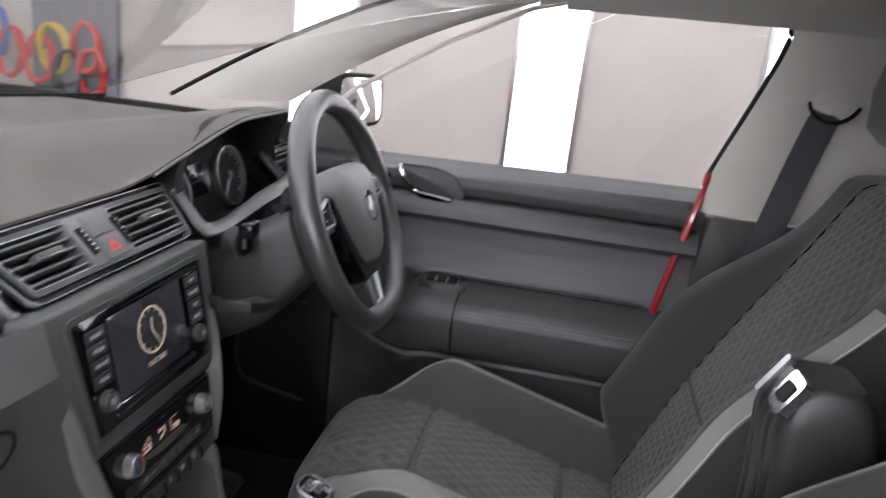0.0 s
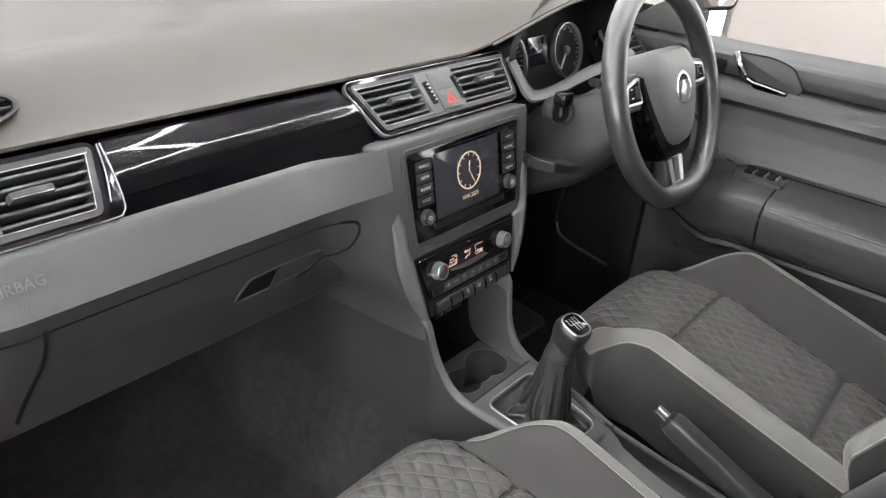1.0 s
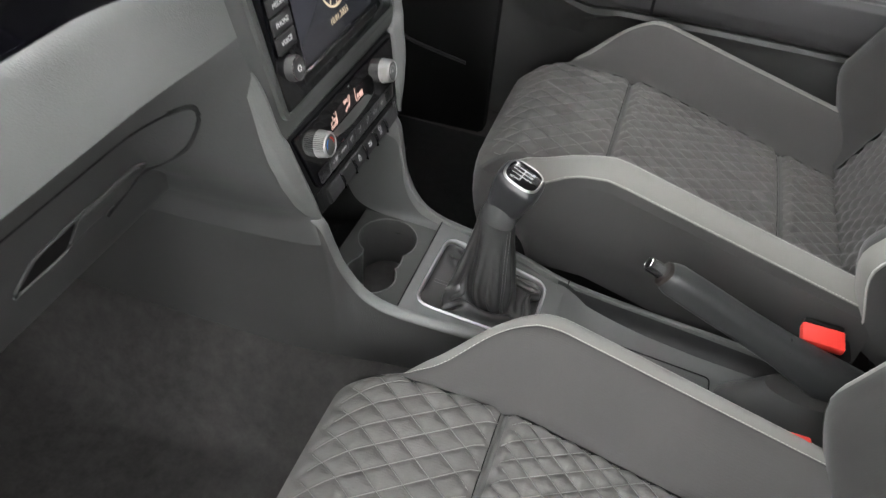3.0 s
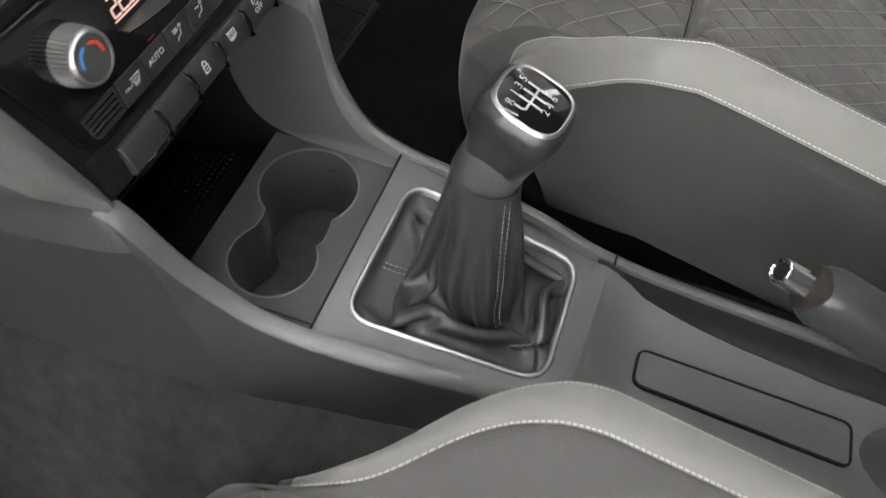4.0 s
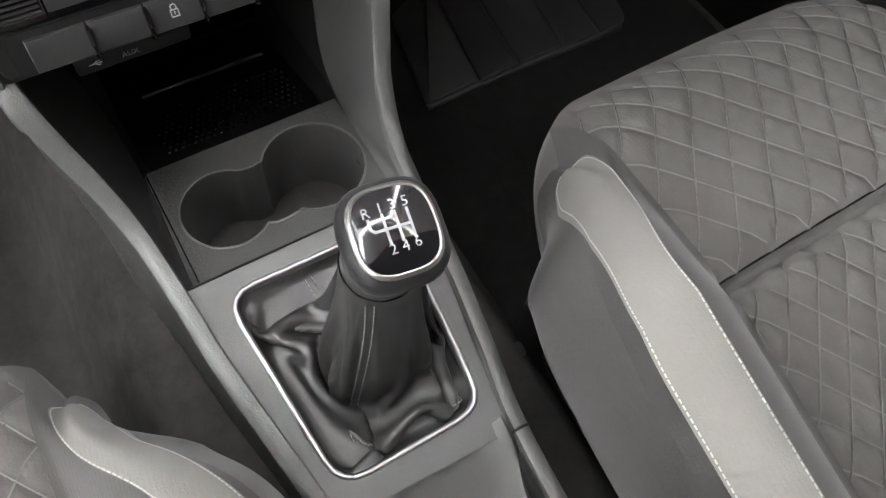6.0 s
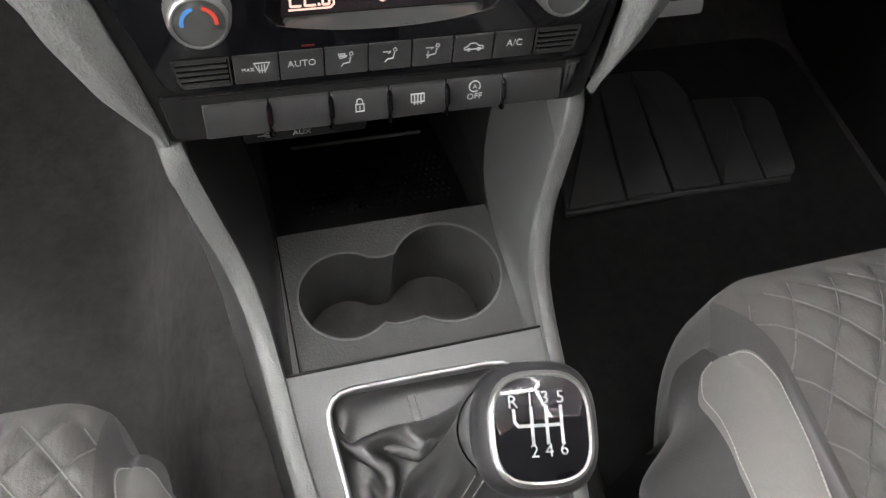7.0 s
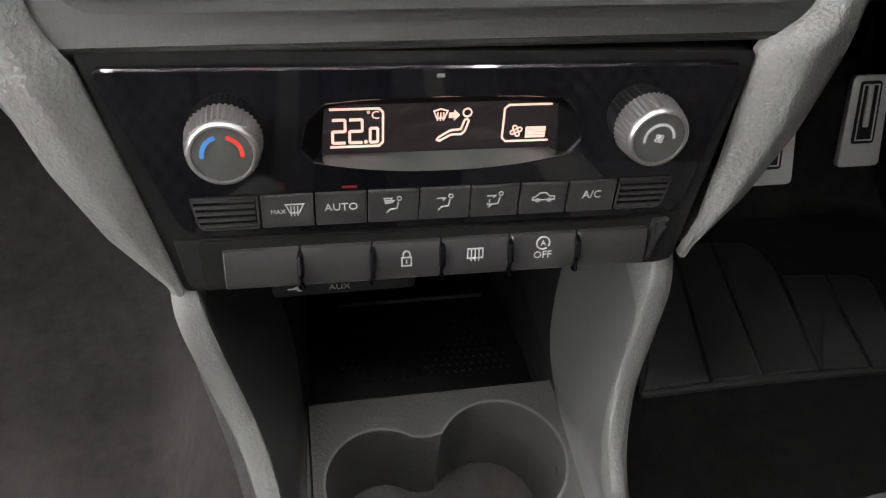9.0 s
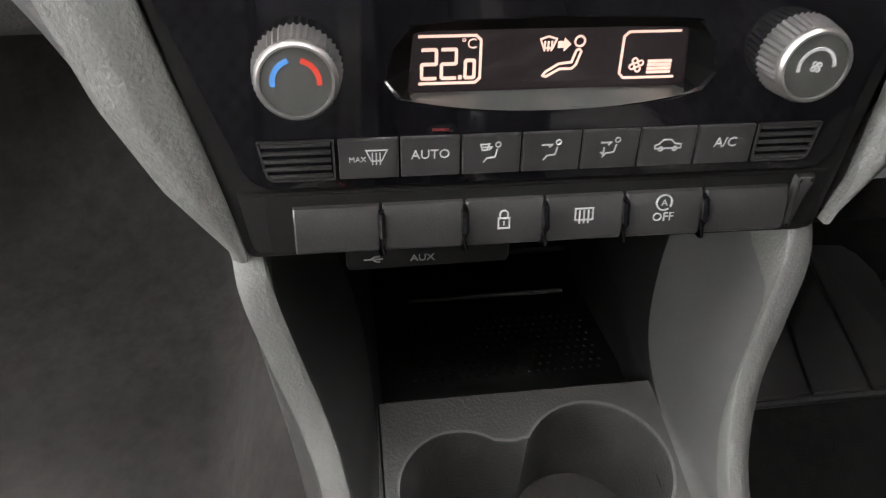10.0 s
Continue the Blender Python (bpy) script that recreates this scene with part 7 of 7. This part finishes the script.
    part("silver_foot", slab(rounded([(-0.019, -0.153), (0.019, -0.153), (0.020, -0.143), (-0.020, -0.143)], 0.003), -0.006, 0.0025, WHEEL, 0.002), SATIN, sp)
    part("hub", loft([[WHEEL @ Vector((r * math.cos(2 * math.pi * i / 28), r * math.sin(2 * math.pi * i / 28), z)) for i in range(28)] for r, z in ((0.05, -0.02), (0.058, -0.05), (0.06, -0.09))]), BLACK, t)
    # column shroud behind it
    c = thing("steering_column", WHEEL @ Vector((0, -0.02, -0.2)), "dark plastic steering column shroud with ignition barrel and stalks", "steering column")
    rows = []
    for z, w, h, dy in ((-0.062, 0.10, 0.09, -0.012), (-0.075, 0.135, 0.115, -0.022), (-0.12, 0.155, 0.13, -0.042), (-0.17, 0.165, 0.145, -0.058), (-0.28, 0.17, 0.16, -0.065)):
        rows.append([WHEEL @ Vector((p.x, p.y + dy, z)) for p in rrect(w, h, 0.04, n=5)])
    part("shroud", loft(rows), PLASTIC, c)
    ig = frame_of((0.222, 0.02, 0.868), (0.82, -0.57, 0), (0, 0.15, 1))
    part("ignition_ring", ring(disc(0.022, n=28), disc(0.0175, n=28), -0.03, 0.003, ig), PLASTIC, c)
    part("ignition_barrel", slab(disc(0.018, n=24), -0.03, -0.008, ig, 0.001), BLACK, c)
    part("key_slot", box((0, 0, -0.004), (0.003, 0.014, 0.006), ig, edge=0.0005), SATIN, c)
    lever = []
    for x, y, z, w, h in ((0.152, 0.045, 0.808, 0.012, 0.016), (0.146, 0.015, 0.803, 0.014, 0.018), (0.156, -0.008, 0.803, 0.026, 0.017), (0.185, -0.013, 0.795, 0.034, 0.015), (0.222, -0.013, 0.787, 0.036, 0.015), (0.229, -0.013, 0.785, 0.028, 0.010)):
        lever.append([Vector((x + 0.1 * p.x, y + p.x, z + p.y)) for p in rrect(w, h, 0.004, n=3)])
    part("adjuster_lever", loft(lever), BUTTON, c)
    part("stalk_end", box((0.186, 0.0, 0.902), (0.030, 0.022, 0.022), edge=0.005), GLOSS, c)
    for s in (-1, 1):
        part("stalk", tube([WHEEL @ Vector((s * 0.06, 0.035, -0.075)), WHEEL @ Vector((s * 0.085, 0.040, -0.070)), WHEEL @ Vector((s * (0.105 if s < 0 else 0.19), 0.042 if s < 0 else 0.06, -0.065 if s < 0 else -0.05))], [0.008, 0.0085, 0.010], 8, squash=0.7), BLACK, c)


steering_wheel()


def instruments():
    t = thing("instrument_cluster", (0.345, 0.1, 0.92), "black instrument cluster with two chrome ringed dials", "instrument cluster")
    m = frame_of((0.345, 0.165, 0.95), (1, 0, 0), (0, 0.25, 0.97))
    ol = rounded([(-0.172, -0.095), (0.19, -0.095), (0.165, 0.045), (0.08, 0.062), (-0.04, 0.057), (-0.11, 0.028), (-0.155, -0.012)], 0.025, 5)
    part("face", slab(ol, -0.03, 0.0, m), BLACK, t)
    lip = [Vector((p.x * 1.02, p.y * 1.02 + 0.002)) for p in ol]
    part("binnacle", loft([[m @ Vector((p.x, p.y, 0.0)) for p in ol], [m @ Vector((p.x, p.y, 0.065 if p.y > -0.03 else 0.045)) for p in lip], [m @ Vector((p.x * 1.02, p.y * 1.02, 0.055 if p.y > -0.03 else 0.045)) for p in lip]], False), BLACK, t)
    for s in (-1, 1):
        g = thing_part("dial", t)
        q = m @ Matrix.Translation((s * 0.095, -0.040, 0))
        part("chrome_ring", ring(disc(0.050, n=44), disc(0.0485, n=44), 0.0, 0.010, q), SATIN, g, "thin chrome ring")
        part("dial_face", slab(disc(0.0487, n=40), 0.0, 0.002, q), BLACK, g)
        tk = []
        for k in range(25):
            a = radians(225 - 270 * k / 24)
            r0 = 0.041 if k % 3 else 0.037
            tk.append(((0.045 * math.cos(a), 0.045 * math.sin(a)), (r0 * math.cos(a), r0 * math.sin(a))))
        part("tick_marks", strokes(tk, 0.0012, 0.002, 0.0024, q), INK_GREY, g)
        part("needle", strokes([((0, 0), (-0.024, -0.030))], 0.0022, 0.004, 0.006, q), INK_WHITE, g)
        part("needle_hub", slab(disc(0.008, n=20), 0.002, 0.008, q, 0.002), PLASTIC, g)
    part("centre_display", slab(rrect(0.062, 0.05, 0.004, 0, -0.03), 0.0, 0.003, m, 0.0005), SCREEN, t)
    part("warning_lamp", box((-0.036, -0.048, 0.003), (0.004, 0.004, 0.001), m, edge=0), INK_RED, t)
    # grey trim band running under the cluster to the stack
    lo = spline([(0.181, 0.112, 0.938), (0.187, 0.094, 0.911), (0.190, 0.076, 0.888), (0.203, 0.066, 0.876), (0.244, 0.058, 0.876), (0.283, 0.052, 0.884), (0.350, 0.045, 0.897), (0.450, 0.045, 0.903), (0.530, 0.058, 0.905)], 6)
    hi = spline([(0.208, 0.120, 0.935), (0.215, 0.102, 0.909), (0.215, 0.084, 0.892), (0.225, 0.074, 0.884), (0.253, 0.066, 0.886), (0.283, 0.060, 0.894), (0.355, 0.053, 0.910), (0.450, 0.056, 0.915), (0.530, 0.069, 0.918)], 6)
    hi = [p + Vector((0.82, 0.52, -0.24)) * 0.026 * smooth01(k / 14) for k, p in enumerate(hi)]
    part("trim_band", thick(grid([[a + (b - a) * (k / 4) + Vector((0, -0.002, 0.004)) * math.sin(math.pi * k / 4) for k in range(5)] for a, b in zip(lo, hi)]), -0.006), DASH_GREY, t, "grey trim band")
    part("cluster_side", grid([[p, p + Vector((0.012, 0.05 - 0.03 * smooth01((k - 6) / 14), 0.004 - 0.026 * smooth01((k - 6) / 14))), p + Vector((0.02, 0.11 - 0.075 * smooth01((k - 6) / 14), 0.01 - 0.08 * smooth01((k - 6) / 14)))] for k, p in enumerate(hi)]), BLACK, t)
    # lower driver-side panel
    p = thing("knee_panel", (0.42, 0.12, 0.6), "dark plastic panel under the steering column", "dash panel")
    rows = []
    for z, y in ((0.868, 0.05), (0.855, 0.052), (0.84, 0.055), (0.78, 0.075), (0.72, 0.10), (0.66, 0.13), (0.63, 0.16), (0.615, 0.22), (0.61, 0.34)):
        rows.append([(x, y + 0.035 + 0.015 * math.cos((x - 0.345) / 0.2), z + 0.02 * abs((x - 0.345) / 0.3) ** 2 * (1 if z < 0.7 else 0)) for x in np.linspace(0.13, 0.69, 30)])
    part("panel", thick(grid(rows), -0.008), BUTTON, p)


instruments()


# ---- footwells ----
def footwell():
    m = thing("floor_mat", (0.36, 0.1, FLOOR), "black carpet mat with a segmented rubber heel pad", "floor mat")
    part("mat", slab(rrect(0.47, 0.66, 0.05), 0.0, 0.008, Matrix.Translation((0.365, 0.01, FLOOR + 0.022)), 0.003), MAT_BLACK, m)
    # moulded heel pad: slanting segments, stepped along the front, joints between them
    cuts = [(0.232, 0.130, 0.262, 0.262), (0.301, 0.131, 0.330, 0.300), (0.3545, 0.131, 0.375, 0.303), (0.4124, 0.1315, 0.4300, 0.262), (0.4644, 0.128, 0.4800, 0.246), (0.5080, 0.128, 0.5300, 0.240)]
    zf = FLOOR + 0.029
    for k in range(5):
        (ax, ay, bx, by), (cx, cy, ex, ey) = cuts[k], cuts[k + 1]
        if k == 2:
            ol = [(ax, ay), (cx, cy), (ex, ey - 0.004), (ex - 0.006, 0.285), (ex - 0.016, 0.299), (bx, by)]
        elif k == 3:
            ol = [(ax, ay), (cx, cy), (ex, ey), (bx, 0.250)]
        elif k == 0:
            ol = [(ax, ay), (cx, cy), (ex, ey), (0.308, 0.285), (bx, by)]
        else:
            ol = [(ax, ay), (cx, cy), (ex, ey), (bx, by)]
        ol = inset([Vector(q) for q in ol], 0.0007)
        rad = [0.002] * len(ol)
        if k == 4:
            rad = [0.002, 0.022, 0.020, 0.002]
        part("heel_pad_segment", slab(rounded(ol, rad, 4), 0.0, 0.0075, Matrix.Translation((0, 0, zf)), 0.0025), HEEL, m)
    part("heel_pad_edge", tube([(0.232, 0.1285, zf + 0.003), (0.36, 0.1295, zf + 0.003), (0.495, 0.1265, zf + 0.003)], 0.0035, 8), HEEL, m)
    m2 = thing("floor_mat", (-0.35, 0.1, FLOOR), "black carpet mat in the passenger footwell", "floor mat")
    rows = []
    for i in range(29):
        y = -0.31 + 0.84 * i / 28
        r = []
        for j in range(15):
            x = -0.60 + (0.60 + interp(y, [-0.31, 0.055, 0.16, 0.255, 0.385, 0.53], [-0.190, -0.178, -0.150, -0.137, -0.123, -0.112])) * j / 14
            z = FLOOR + 0.42 * smooth01(max(0.0, y - 0.33) / 0.42) + 0.142 * (1 - smooth01((abs(x) - 0.095) / 0.075)) * (1 - smooth01((y - 0.5) / 0.3))
            r.append((x + 0.002 * noise.noise((x * 40, y * 40, 2.0)), y, z + 0.016 + 0.004 * noise.noise((x * 9, y * 9, 1.0))))
        rows.append(r)
    part("mat", thick(grid(rows), -0.01), MAT_GREY, m2)
    part("bound_edge", tube([Vector(r[-1]) + Vector((0.002 * noise.noise((0, r[-1][1] * 60, 0)), 0, -0.001)) for r in rows], [0.0045 for r in rows], 6), MAT_EDGE, m2, "frayed grey edge")
    p = thing("pedal_box", (0.4, 0.5, 0.5), "brushed steel pedals with rubber slots in the driver's footwell", "pedals")
    for x, y, z, w, h in ((0.481, 0.310, 0.4475, 0.046, 0.088), (0.374, 0.29, 0.43, 0.062, 0.06), (0.28, 0.29, 0.45, 0.062, 0.06)):
        g = thing_part("pedal", p)
        q = frame_of((x, y, z), (1, 0, 0), (0, 0.48, 0.877))
        pad = rounded([(-w * 0.5, -h / 2), (w * 0.5, -h / 2), (w * 0.46, h / 2), (-w * 0.40, h / 2)], 0.006, 4)
        part("pad", slab(pad, 0.0, 0.006, q, 0.002), PEDAL, g, "brushed steel pad")
        well = rounded([(-w * 0.27, -h * 0.24), (w * 0.27, -h * 0.24), (w * 0.27, h * 0.44), (-w * 0.24, h * 0.44)], 0.004, 4)
        part("rubber_inset", slab(well, 0.004, 0.0066, q, 0.0006), RUBBER, g, "black rubber inset")
        part("inset_rim", ring(inset(well, 0.003), inset(well, 0.0042), 0.0064, 0.0074, q), PEDAL, g)
        part("tread_bar", slab(rrect(w * 0.13, h * 0.46, 0.0028, 0, h * 0.17), 0.005, 0.0084, q, 0.0012), PEDAL, g, "steel tread bar")
        part("arm", tube([q @ Vector((0, 0, -0.002)), q @ Vector((0, 0.06, -0.03)), (x, 0.36, 0.62)], 0.008, 8), BLACK, g)


footwell()


# ---- belt ----
def seat_belt():
    t = thing("seat_belt", (0.655, -0.75, 0.4), "grey seat belt hanging from its pillar guide", "seat belt")
    rows = []
    for p in spline([(0.648, -0.815, 1.125), (0.645, -0.785, 1.0), (0.64, -0.755, 0.85), (0.632, -0.735, 0.65), (0.63, -0.72, 0.42)], 6):
        rows.append([(p.x, p.y + k * 0.0235, p.z + 0.010 * k) for k in (-1, -0.5, 0, 0.5, 1)])
    part("webbing", thick(grid(rows), 0.0015), BELT, t)
    q = Matrix(((0, 0, -1, 0.652), (1, 0, 0, -0.822), (0, 1, 0, 1.150), (0, 0, 0, 1)))
    part("guide", slab(disc(0.048, n=28, ry=0.03), -0.004, 0.010, q, 0.006), TRIM_CREAM, t, "pale plastic guide cover")
    part("guide_slot", strokes(chain(arc(0, 0.0, 0.042, 200, 340, 12)), 0.006, 0.0, 0.012, q), BLACK, t)


seat_belt()
